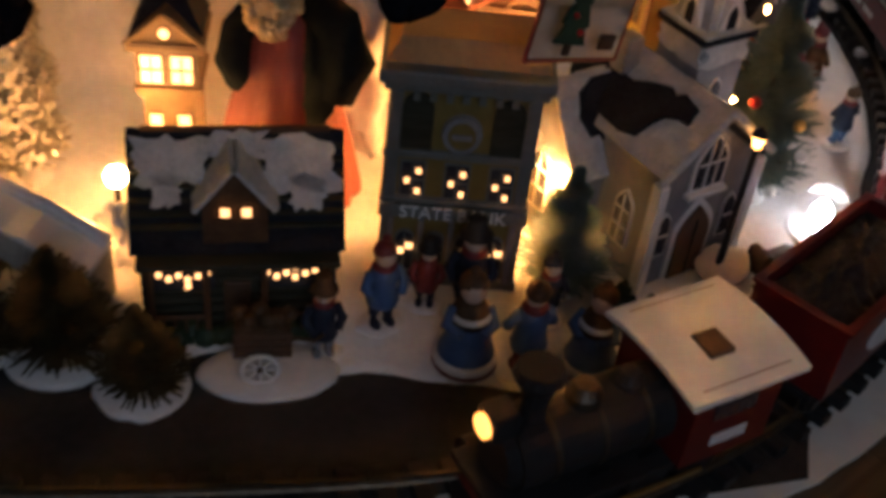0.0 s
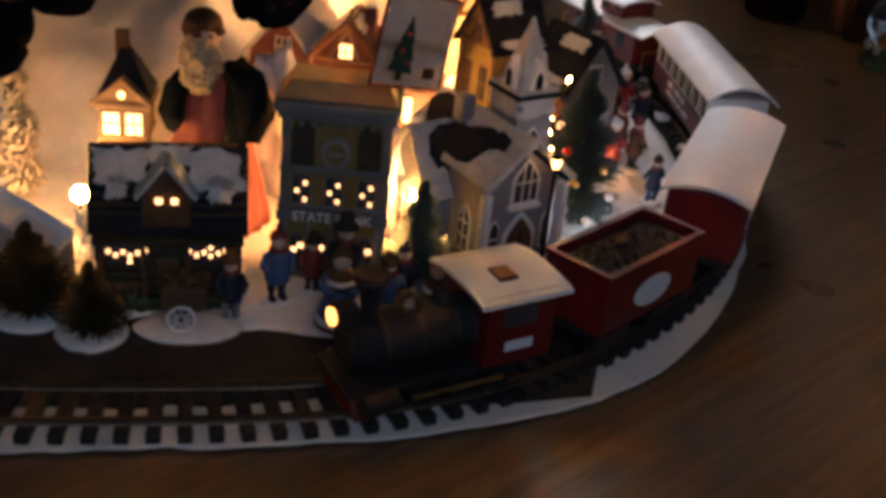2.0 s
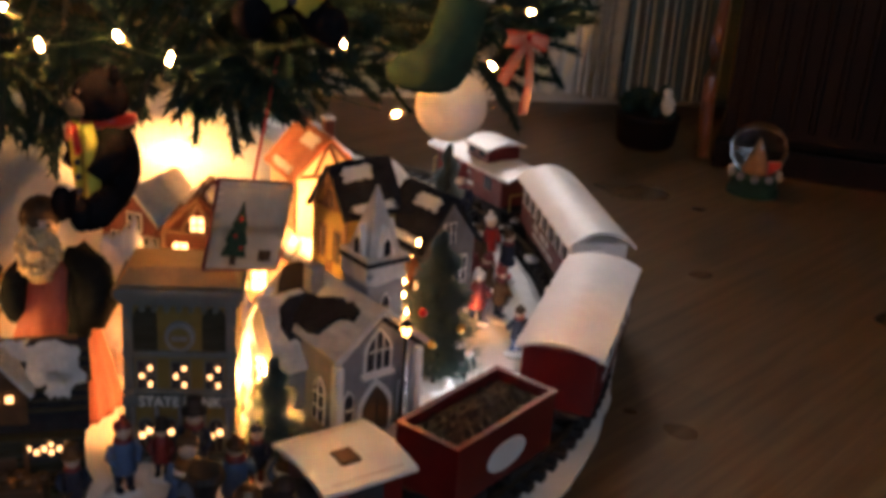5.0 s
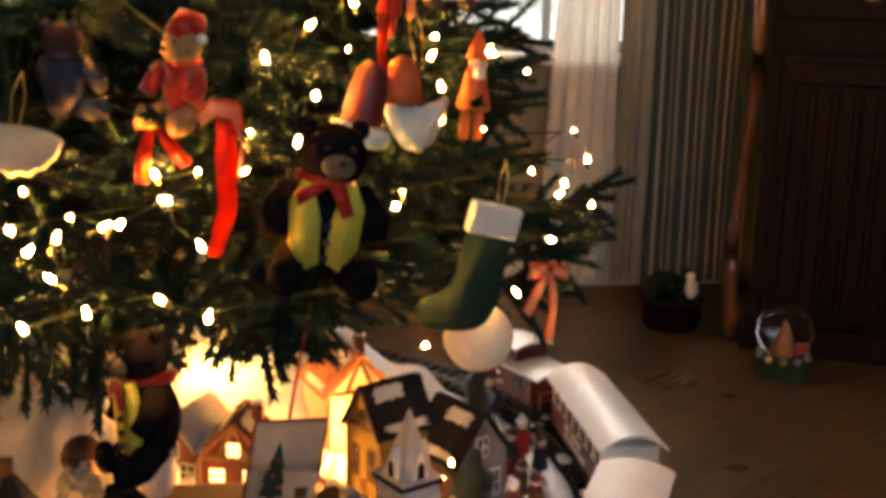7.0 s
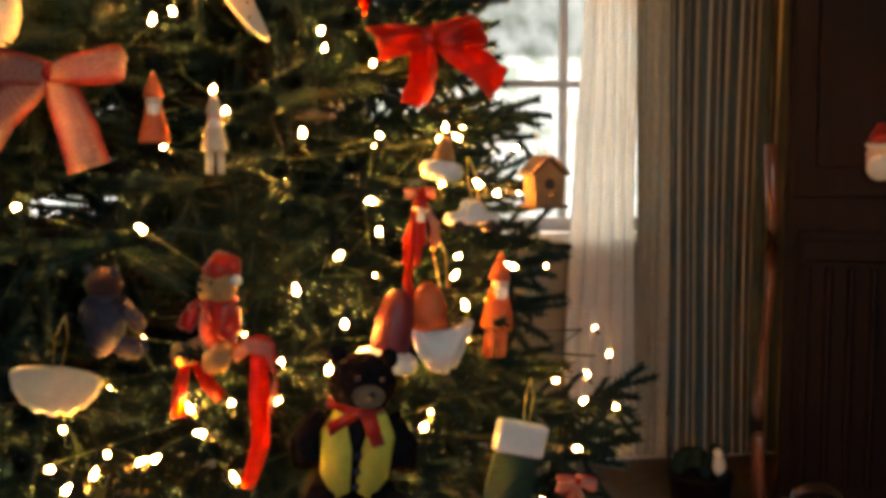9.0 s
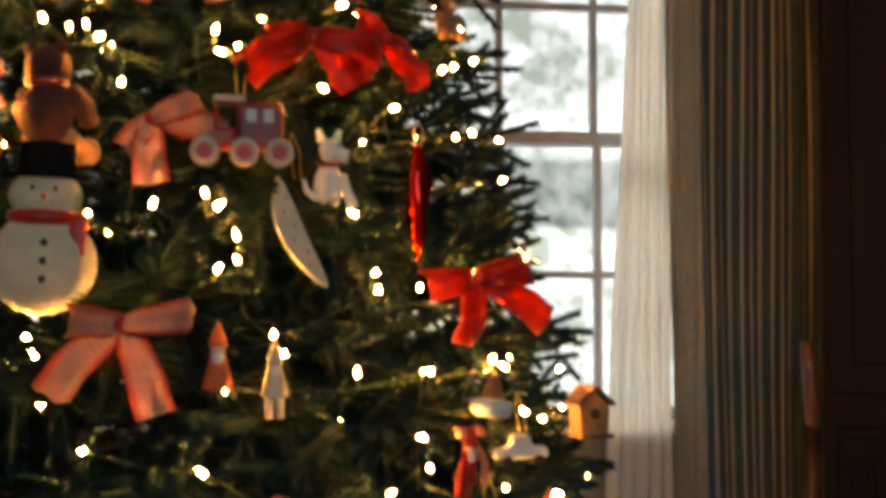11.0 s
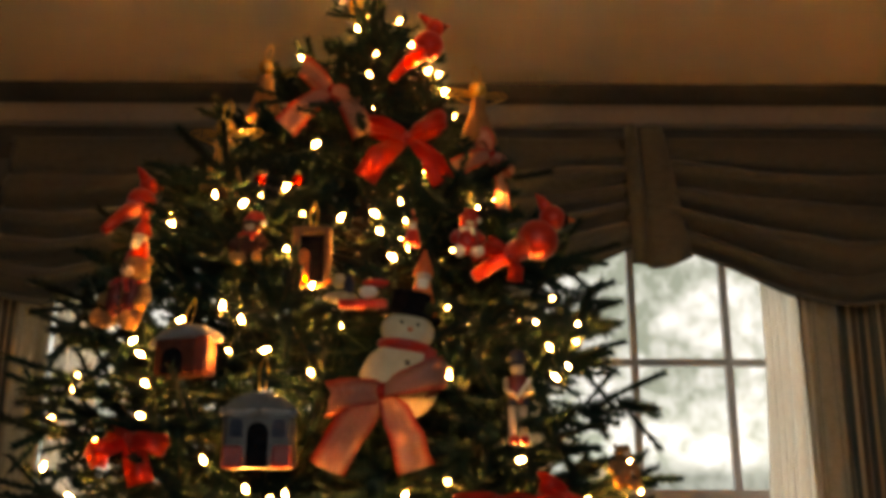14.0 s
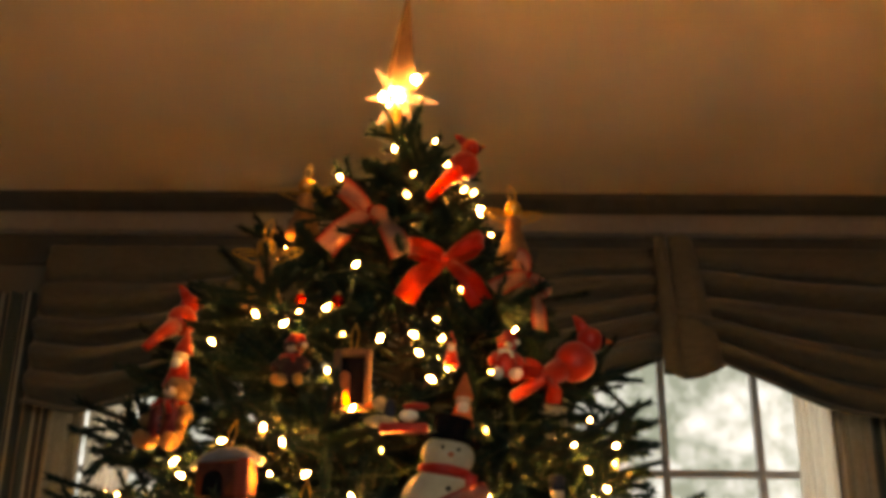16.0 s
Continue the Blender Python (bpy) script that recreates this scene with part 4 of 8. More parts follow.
def bank():
    t = thing("bank", pose(0.004, 0.70, 0.012, 0, 0, 3), "small ochre and blue-grey bank building with lit windows", "model house")
    t.scale = (1, 1, 1.10)
    w, d, h = 0.112, 0.064, 0.176
    bm = B()
    box(bm, (0, d / 2, h / 2), (w, d, h))
    wall = part("wall", bm, m_bank, t)
    for x in (-w / 2 + 0.005, w / 2 - 0.005):
        part("corner_pilaster", box(B(), (x, -0.001, h / 2), (0.010, 0.006, h - 0.001), bevel=0.001), m_bank_trim, t)
    for z, tt, o in ((0.002, 0.010, 0.004), (0.0655, 0.011, 0.005), (0.0785, 0.004, 0.004), (0.116, 0.006, 0.003)):
        part("band", box(B(), (0, d / 2 - 0.002, z + tt / 2), (w + o, d + o * 1.5, tt), bevel=0.0012), m_bank_trim, t)
    bm = B()
    box(bm, (0, d / 2 - 0.002, h - 0.003), (w + 0.008, d + 0.008, 0.008), bevel=0.0015)
    box(bm, (0, d / 2 - 0.003, h + 0.005), (w + 0.016, d + 0.014, 0.010), bevel=0.002)
    for i in range(9):
        box(bm, (-w / 2 + 0.008 + i * (w - 0.016) / 8, -0.004, h - 0.009), (0.005, 0.008, 0.006))
    part("cornice", bm, m_bank_trim, t)
    bm = B()
    slab(bm, [(-w / 2 - 0.004, h + 0.0105), (w / 2 + 0.004, h + 0.0105), (w / 2 - 0.006, h + 0.026), (-w / 2 + 0.006, h + 0.026)], d - 0.004)
    for v in bm.verts:
        v.co.y += 0.002
        if v.co.z > h + 0.02:
            v.co.y += 0.010 if v.co.y < d / 2 else -0.004
    part("roof", bm, m_bank_roof, t)
    for x in (-0.034, 0.034):
        part("shutter_panel", slab(B(), arch(0.024, 0.044), 0.0036, pose(x, -0.0026, 0.1225)), m_logs, t, "dark green arched panel")
    bm = B()
    bmesh.ops.create_cone(bm, cap_ends=True, segments=28, radius1=0.0155, radius2=0.0145, depth=0.005, matrix=Matrix.Translation((0, -0.002, 0.137)) @ pose(0, 0, 0, 90))
    em = part("emblem", bm, m_glaze_grey, t, "round pale grey emblem ring")
    bm = B()
    bmesh.ops.create_cone(bm, cap_ends=True, segments=24, radius1=0.0105, radius2=0.0105, depth=0.003, matrix=Matrix.Translation((0, -0.0042, 0.137)) @ pose(0, 0, 0, 90))
    part("emblem_face", bm, m_bank, em)
    part("emblem_bar", box(B(), (0, -0.0062, 0.137), (0.015, 0.0015, 0.004)), m_glaze_grey, em)
    for x in (-0.048, -0.024, 0.0, 0.024, 0.048):
        part("column", rod(B(), (x, -0.0055, 0.0125), (x, -0.0055, 0.0650), 0.0026, 0.0022, 10), m_glaze_grey, t, "pale grey slim column")
    for x in (-0.034, 0.0, 0.034):
        window_in(t, x, 0.084, 0.017, 0.027, -0.0005, lit=False, frame=m_bank_trim)
        for i in range(3):
            for s in (0, 1):
                if (i + s + int(x * 1000)) % 2:
                    part("lit_light", box(B(), (x - 0.0042 + 0.0085 * s, -0.0040, 0.0885 + 0.0085 * i), (0.0038, 0.0012, 0.0038)), m_pane_lit, t, "small glowing square pane")
    for x in (-0.036, -0.012, 0.012, 0.036):
        window_in(t, x, 0.016, 0.014, 0.034, -0.0005, lit=False, frame=m_bank_trim, arched=True)
    for x, z in ((-0.039, 0.034), (-0.032, 0.039), (-0.010, 0.038), (0.012, 0.035), (0.031, 0.034), (0.040, 0.038)):
        part("lit_light", box(B(), (x, -0.0040, z), (0.0060, 0.0012, 0.0045)), m_pane_lit, t)
    text_on("lettering", "STATE BANK", 0.0145, pose(0, -0.0062, 0.0710, 90), m_glaze_white, t, "raised pale letters")


bank()


def lodge():
    t = thing("lodge", pose(-0.148, 0.622, 0.010, 0, 0, 13), "dark brown-green log lodge with a snowy roof and tiny lit windows", "model house")
    t.scale = (1, 1, 1.06)
    w, d, eave, ridge = 0.134, 0.085, 0.085, 0.146
    turn = pose(0, d / 2, 0, 0, 0, 90)
    bm = B()
    slab(bm, [(-d / 2, 0), (d / 2, 0), (d / 2, eave), (0, ridge - 0.004), (-d / 2, eave)], w, turn @ pose(0, -w / 2, 0))
    part("wall", bm, m_logs, t)
    for i in range(9):
        bm = B()
        rod(bm, (-w / 2 - 0.004, -0.001, 0.006 + i * 0.009), (w / 2 + 0.004, -0.001, 0.006 + i * 0.009), 0.0046, seg=8)
        part("log", bm, m_logs, t)
    for s in (-1, 1):
        bm = roof_side(d, w, eave, ridge, s, 0.010)
        bm.transform(turn @ pose(0, -w / 2, 0))
        part("roof", bm, m_dark_roof, t)
    slope = math.degrees(math.atan2(ridge - eave, d / 2))
    for x, f, wd, hh, sd in ((-0.045, 0.72, 0.062, 0.040, 3), (0.044, 0.68, 0.066, 0.046, 4), (0.050, 0.42, 0.030, 0.030, 12), (-0.050, 0.45, 0.024, 0.026, 15), (0.0, 0.86, 0.05, 0.024, 9)):
        part("snow_cap", snow_patch(wd, hh, 0.008, sd, pose(x, d / 2 * f - 0.001, eave + (ridge - eave) * f + 0.002, slope - 90, 0, 0)), m_roof_snow, t, "painted snow")
    part("ridge_board", tube(B(), [(-w / 2, d / 2, ridge + 0.002), (w / 2, d / 2, ridge + 0.002)], 0.003, 8), m_timber, t, smooth=True)
    for i in range(7):
        z = 0.092 + 0.0075 * i
        part("roof_course", box(B(), (0, (z - eave) / (ridge - eave) * d / 2 - 0.0035, z + 0.0035), (w + 0.018, 0.0045, 0.0022)), m_logs, t)
    bm = gable_block(0.046, 0.045, 0.118, 0.146, 0.085)
    bm.transform(pose(-0.002, -0.004, 0))
    dm = part("dormer", bm, m_brown, t)
    for s in (-1, 1):
        bm = roof_side(0.046, 0.045, 0.118, 0.146, s, 0.006, 0.005)
        bm.transform(pose(-0.002, -0.004, 0))
        part("dormer_roof", bm, m_roof_snow, dm, "snow dusted roof")
    for x in (-0.009, 0.006):
        part("lit_light", box(B(), (x, -0.0060, 0.112), (0.0065, 0.003, 0.005)), m_pane_lit, t)
    for k, x0 in enumerate((-0.058, 0.020)):
        for i, (dx, dz) in enumerate(((0, 0.003), (0.007, -0.001), (0.014, 0.002), (0.0205, -0.002), (0.028, 0.001), (0.035, 0.004), (0.0205, 0.007 if k else -0.008))):
            part("lit_light", box(B(), (x0 + dx, -0.0075, 0.058 + dz), (0.0040, 0.003, 0.0035)), m_pane_lit, t)
        part("window", box(B(), (x0 + 0.018, -0.0050, 0.056), (0.044, 0.004, 0.020), bevel=0.001), m_glass_dark, t)
    part("door", box(B(), (-0.002, -0.0055, 0.030), (0.020, 0.005, 0.044), bevel=0.0012), m_timber, t)
    for x in (-0.064, -0.024, 0.018, 0.064):
        part("porch_post", rod(B(), (x, -0.016, 0.0), (x, -0.016, 0.070), 0.0024, seg=8), m_timber, t)
    for x0, x1 in ((-0.064, -0.024), (0.018, 0.064)):
        rail = part("porch_rail", rod(B(), (x0, -0.016, 0.028), (x1, -0.016, 0.028), 0.0016, seg=6), m_timber, t)
        for k in range(1, 5):
            x = x0 + (x1 - x0) * k / 5
            part("baluster", rod(B(), (x, -0.016, 0.006), (x, -0.016, 0.028), 0.0011, seg=6), m_timber, rail)
    part("porch_roof", box(B(), (0, -0.009, 0.0745), (w + 0.012, 0.022, 0.005), bevel=0.0015), m_logs, t)
    bm = B()
    for i in range(12):
        rr = random.Random(i)
        ball(bm, (-0.06 + 0.011 * i, -0.012 + rr.uniform(-0.004, 0.004), 0.008), 0.008 + 0.004 * rr.random(), seg=8)
    tagged(part("hedge", bm, m_cord, t, "low dark green hedge"))


lodge()


def church():
    """Nave with a gabled front, a transept on one side, a tower with a spire on the other."""
    t = thing("church", pose(0.204, 0.751, 0.014, 0, 0, 36), "grey-white stone church with a snowy dark roof and spire", "model church")
    w, d, eave, ridge = 0.104, 0.160, 0.124, 0.166
    part("wall", gable_block(w, d, eave, ridge - 0.004), m_glaze_grey, t)
    for s in (-1, 1):
        part("roof", roof_side(w, d, eave, ridge, s, 0.007, 0.005), m_roof_snow, t, "roof under painted snow")
    wing = pose(-0.082, 0.106, 0, 0, 0, -90)
    bm = gable_block(0.088, 0.080, 0.086, 0.150)
    bm.transform(wing)
    tr = part("transept", bm, m_glaze_grey, t)
    for s in (-1, 1):
        bm = roof_side(0.088, 0.080, 0.086, 0.152, s, 0.006, 0.005)
        bm.transform(wing)
        part("transept_roof", bm, m_roof_snow, tr, "roof under painted snow")
    window_in(tr, 0, 0.030, 0.022, 0.058, -0.0005, lit=False, arched=True, pointed=True, cols=2, rows=3, m=wing)
    part("corner_buttress", box(B(), (-0.078, 0.064, 0.042), (0.010, 0.008, 0.084), bevel=0.0015), m_glaze_grey, tr)
    slope = math.atan2(ridge - eave, w / 2)
    sl = math.hypot(ridge - eave, w / 2)
    bare = [(0.149, 0.572), (0.160, 0.344), (0.157, 0.184), (0.144, 0.060), (0.122, 0.10), (0.100, 0.40), (0.077, 0.40), (0.063, 0.288), (0.054, 0.24), (0.044, 0.187), (0.036, 0.24), (0.030, 0.158),
            (0.012, 0.216), (0.009, 0.433), (0.020, 0.45), (0.030, 0.527), (0.034, 0.66), (0.038, 0.918), (0.054, 0.99), (0.084, 0.97), (0.110, 0.961), (0.132, 0.786)]
    rake = Matrix.Translation((-0.0064 * math.sin(slope), 0, ridge + 0.0064 * math.cos(slope))) @ pose(0, 0, 0, 0, 0, -90) @ pose(0, 0, 0, math.degrees(slope) - 90)
    part("bare_patch", slab(B(), [(-y, -sl * f) for y, f in bare], 0.0035, rake @ Matrix.Translation((0, -0.0032, 0))), m_dark_roof, t, "ragged dark slates bare of snow")
    hw, lo, hi = 0.044, 0.086, 0.152
    nrm = Vector((hi - lo, 0, hw)).normalized()
    worn = [(0.012, 0.42), (0.016, 0.16), (0.030, 0.04), (0.078, 0.02), (0.080, 0.98), (0.060, 0.97), (0.046, 0.86), (0.037, 0.82), (0.026, 0.62), (0.018, 0.64)]
    bm = B()
    rows = [[bm.verts.new(wing @ (Vector((f * hw, y, hi - f * (hi - lo))) + nrm * h)) for y, f in worn] for h in (0.003, 0.0078)]
    bm.faces.new(rows[0])
    bm.faces.new(rows[1][::-1])
    for k in range(len(worn)):
        q = (k + 1) % len(worn)
        bm.faces.new((rows[0][k], rows[1][k], rows[1][q], rows[0][q]))
    bmesh.ops.recalc_face_normals(bm, faces=bm.faces)
    part("bare_patch", bm, m_dark_roof, tr, "ragged dark slates bare of snow")
    part("roof_vent", box(B(), (-0.020, 0.098, 0.166), (0.018, 0.018, 0.040), bevel=0.002), m_glaze_grey, t)
    bm = B()
    for s in (-1, 1):
        tube(bm, [(s * (w / 2 + 0.008), -0.009, eave - 0.006), (0, -0.009, ridge + 0.003)], 0.0042, 6)
    part("gable_trim", bm, m_roof_snow, t)
    bm = B()
    for s in (-1, 1):
        tube(bm, [(s * (w / 2 + 0.002), -0.004, eave - 0.009), (0, -0.004, ridge - 0.008)], 0.0030, 6)
    part("gable_shadow_board", bm, m_dark_roof, t, "dark bargeboard under the snow")
    window_in(t, 0, 0.096, 0.030, 0.046, -0.001, lit=False, arched=True, pointed=True, cols=3, rows=2, frame=m_glaze_white)
    part("sill_moulding", box(B(), (0, -0.003, 0.090), (0.042, 0.008, 0.005), bevel=0.001), m_glaze_white, t)
    dr = part("door", slab(B(), arch(0.034, 0.074, 8, True), 0.004, pose(0, -0.004, 0.002)), m_timber, t, "dark arched doorway")
    part("door_surround", slab(B(), [(x * 1.32, z * 1.10) for x, z in arch(0.034, 0.074, 8, True)], 0.002, pose(0, -0.0012, 0.002)), m_glaze_white, dr)
    part("door_joint", box(B(), (0, -0.0048, 0.032), (0.0012, 0.0012, 0.060)), m_black, dr)
    for x in (-0.036, 0.036):
        window_in(t, x, 0.036, 0.011, 0.040, -0.001, lit=False, arched=True, pointed=True, cols=1, rows=2)
    for x in (-w / 2, w / 2):
        part("buttress", box(B(), (x, -0.003, 0.056), (0.009, 0.012, 0.112), bevel=0.0015), m_glaze_white, t)
    side = pose(-w / 2, 0, 0, 0, 0, -90)
    window_in(t, -0.030, 0.034, 0.018, 0.050, 0.0, lit=False, arched=True, pointed=True, cols=2, rows=3, m=side)
    tx, ty, tw, th = 0.050, 0.084, 0.050, 0.190
    tower = part("tower", box(B(), (tx, ty, th / 2), (tw, tw, th)), m_glaze_grey, t)
    part("tower_cornice", box(B(), (tx, ty, th - 0.001), (tw + 0.010, tw + 0.010, 0.006), bevel=0.0015), m_dark_roof, tower)
    part("cornice_snow", box(B(), (tx, ty, th + 0.0035), (tw + 0.007, tw + 0.007, 0.004), bevel=0.0015), m_roof_snow, tower)
    bm = B()
    bmesh.ops.create_cone(bm, cap_ends=True, segments=4, radius1=tw * 0.62, radius2=0.001, depth=0.078, matrix=Matrix.Translation((tx, ty, th + 0.043)) @ pose(0, 0, 0, 0, 0, 45))
    sp = part("spire", bm, m_roof_snow, tower)
    for a in range(4):
        m = Matrix.Translation((tx, ty, th + 0.004)) @ pose(0, 0, 0, 0, 0, 90 * a) @ Matrix.Translation((0, -tw / 2 + 0.001, 0))
        part("spire_gable", slab(B(), [(-0.013, 0), (0.013, 0), (0, 0.036)], 0.014, m), m_glaze_white, sp)
        part("louvre", slab(B(), arch(0.009, 0.020, 6, True), 0.002, m @ Matrix.Translation((0, -0.0012, 0.002))), m_dark_roof, sp)
        m2 = Matrix.Translation((tx, ty, 0)) @ pose(0, 0, 0, 0, 0, 90 * a) @ Matrix.Translation((0, -tw / 2, 0))
        part("hanging_snow", snow_patch(tw + 0.006, 0.026, 0.004, 30 + a, m2 @ Matrix.Translation((0, 0.0005, th - 0.014))), m_roof_snow, tower)
        if a in (0, 3):
            window_in(tower, 0, 0.118, 0.010, 0.032, 0.0, lit=False, arched=True, pointed=True, cols=1, rows=1, m=m2)


church()


def cottage(p, rz, w, d, eave, ridge, wall, roof, label, snow=True, lit=True, timbered=False, chimney=True, sill=0.42, pair=0.24, pane_h=0.34, loft=True):
    t = thing("cottage", pose(*p, 0, 0, rz), label, "model house", "village houses")
    part("wall", gable_block(w, d, eave, ridge - 0.003), wall, t)
    for s in (-1, 1):
        part("roof", roof_side(w, d, eave, ridge, s, 0.009, 0.005), roof, t)
    slope = math.degrees(math.atan2(ridge - eave, w / 2))
    if snow:
        for s in (-1, 1):
            for k, (y, f, wd, hh) in enumerate(((0.028, 0.22, 0.055, 0.022), (d * 0.5, 0.95, 0.075, 0.013))):
                c = Vector((s * w / 2 * f, y, ridge - (ridge - eave) * f))
                part("snow_cap", snow_patch(wd, hh, 0.0075, k + 7, Matrix.Translation(c) @ pose(0, 0, 0, 0, 0, 90 * s) @ pose(0, 0, 0, slope - 90)), m_glaze_white, t, "painted snow")
    for x in ((-w * pair, w * pair) if pair else (0,)):
        window_in(t, x, eave * sill, w * 0.2, eave * pane_h, -0.0005, lit=lit, cols=2, rows=2, frame=m_timber if timbered else m_glaze_white)
    if loft:
        window_in(t, 0, eave * 1.0, w * 0.18, (ridge - eave) * 0.42, -0.0005, lit=lit, cols=2, rows=2, frame=m_timber if timbered else m_glaze_white)
    if sill < 0.6:
        part("door", box(B(), (0, -0.001, eave * 0.2), (w * 0.17, 0.004, eave * 0.4), bevel=0.001), m_timber, t)
    if timbered:
        bm = B()
        for a, b in (((-w / 2, eave), (w / 2, eave)), ((-w / 2, eave), (0, ridge)), ((w / 2, eave), (0, ridge)), ((-w * 0.22, eave), (0, ridge - 0.006)), ((w * 0.22, eave), (0, ridge - 0.006)), ((-w / 2, 0), (-w / 2, eave)), ((w / 2, 0), (w / 2, eave))):
            rod(bm, (a[0], -0.001, a[1]), (b[0], -0.001, b[1]), 0.0030, seg=6)
        part("timber_frame", bm, m_timber, t)
    if chimney:
        ch = part("chimney", box(B(), (w * 0.25, d * 0.6, ridge - 0.004), (0.014, 0.014, 0.032), bevel=0.001), m_brick, t)
        part("chimney_snow", box(B(), (w * 0.25, d * 0.6, ridge + 0.013), (0.017, 0.017, 0.005), bevel=0.002), m_glaze_white, ch)
    return t


cottage((0.128, 1.097, 0.115), 26, 0.090, 0.095, 0.098, 0.148, m_plaster, m_rufous, "half-timbered cream chalet with a rust red roof", timbered=True, sill=0.60, pair=0, pane_h=0.30, loft=False)
cottage((0.140, 0.965, 0.100), -52, 0.066, 0.075, 0.115, 0.168, m_bank, m_dark_roof, "yellowish cottage with a dark snowy roof", timbered=True, lit=False, chimney=False)
cottage((0.288, 0.985, 0.070), 38, 0.088, 0.080, 0.100, 0.158, m_slate_wall, m_dark_roof, "dark grey cottage with a dark snow streaked roof", lit=False, chimney=False)
cottage((-0.100, 0.975, 0.108), -20, 0.092, 0.090, 0.060, 0.112, m_barn, m_roof_snow, "dark red barn with a snow covered roof", snow=False, lit=False, chimney=False, sill=0.55)
cottage((-0.018, 0.942, 0.100), -4, 0.086, 0.070, 0.082, 0.128, m_umber, m_umber, "dark red-brown house with snow patches and small lit windows", timbered=True, sill=0.62, pane_h=0.2, chimney=True)
cottage((0.048, 0.918, 0.025), -4, 0.084, 0.075, 0.135, 0.165, m_timber, m_brick, "brown timbered shop with glowing windows behind the bank", timbered=True, sill=0.72, pair=0.13, pane_h=0.22, loft=False)


def tower_house():
    """A tall narrow house: corbelled upper storey under a pediment, and a steep dark roof."""
    t = thing("tower_house", pose(-0.247, 0.80, 0.014, 0, 0, 8), "tall narrow tan house with lit windows and a steep dark roof", "model house")
    d = 0.06
    part("lower_storey", box(B(), (0, d / 2 + 0.003, 0.045), (0.044, d, 0.090)), m_tan_wall, t)
    for k, (z, w) in enumerate(((0.088, 0.050), (0.093, 0.056))):
        part("corbel", box(B(), (0, d / 2 + 0.001 - 0.002 * k, z), (w, d + 0.004, 0.006), bevel=0.001), m_tan_wall, t)
    part("upper_storey", box(B(), (0, d / 2, 0.1130), (0.052, d, 0.036)), m_tan_wall, t)
    part("cornice", box(B(), (0, d / 2 - 0.002, 0.1335), (0.064, d + 0.010, 0.006), bevel=0.001), m_tan_wall, t)
    part("dark_band", box(B(), (0, d / 2 - 0.003, 0.1380), (0.058, d + 0.008, 0.003)), m_timber, t)
    ped = part("pediment", slab(B(), [(-0.028, 0.1395), (0.028, 0.1395), (0, 0.163)], 0.05, pose(0, -0.004, 0)), m_tan_wall, t)
    for s in (-1, 1):
        part("raking_trim", tube(B(), [(s * 0.032, -0.006, 0.138), (0, -0.006, 0.166)], 0.0024, 6), m_tan_wall, ped)
    bm = B()
    bmesh.ops.create_cone(bm, cap_ends=True, segments=20, radius1=0.0042, radius2=0.0042, depth=0.003, matrix=pose(0, -0.0048, 0.1485, 90))
    part("round_window", bm, m_pane_lit, ped)
    bm = B()
    bmesh.ops.create_cone(bm, cap_ends=True, segments=4, radius1=0.042, radius2=0.008, depth=0.050, matrix=pose(0, d / 2 + 0.010, 0.164, 0, 0, 45))
    part("roof", bm, m_dark_roof, t, "steep dark hipped roof")
    part("chimney", box(B(), (-0.004, d / 2 + 0.012, 0.194), (0.015, 0.013, 0.028), bevel=0.001), m_brown, t)
    for x in (-0.0125, 0.0125):
        window_in(t, x, 0.1010, 0.017, 0.025, -0.0005, lit=True, cols=2, rows=2, frame=m_timber)
    for x in (-0.012, 0.012):
        window_in(t, x, 0.045, 0.010, 0.022, 0.0025, lit=True, cols=1, rows=2, frame=m_tan_wall)


tower_house()


def bridge():
    t = thing("bridge", pose(-0.375, 0.62, 0.006, 0, 0, -8), "small grey stone arch bridge topped with snow", "model bridge")
    pts = []
    for k in range(17):
        x = -0.12 + 0.24 * k / 16
        pts.append((x, 0.055 + 0.04 * math.cos(x / 0.12 * math.pi / 2) ** 1.0))
    low = [(0.12, 0.0), (0.085, 0.0)] + [(0.085 * math.cos(math.pi * k / 14), 0.07 * math.sin(math.pi * k / 14)) for k in range(1, 14)] + [(-0.085, 0.0), (-0.12, 0.0)]
    part("span", slab(B(), pts + low, 0.038), m_stone, t)
    part("snowy_deck", slab(B(), [(x, z + 0.005 + 0.0012 * math.sin(x * 190)) for x, z in pts] + [(x, z + 0.0005) for x, z in reversed(pts)], 0.045, pose(0, -0.004, 0)), m_glaze_white, t)
    bm = B()
    tube(bm, [(x, 0.035, z + 0.008) for x, z in pts], 0.006, 8)
    part("snowy_parapet", bm, m_glaze_white, t, smooth=True)


bridge()

cottage((0.250, 0.935, 0.014), 18, 0.052, 0.050, 0.112, 0.140, m_plaster, m_rufous, "narrow little house with glowing windows behind the fir", snow=False, timbered=True, sill=0.62, pair=0.25, pane_h=0.2, chimney=False)

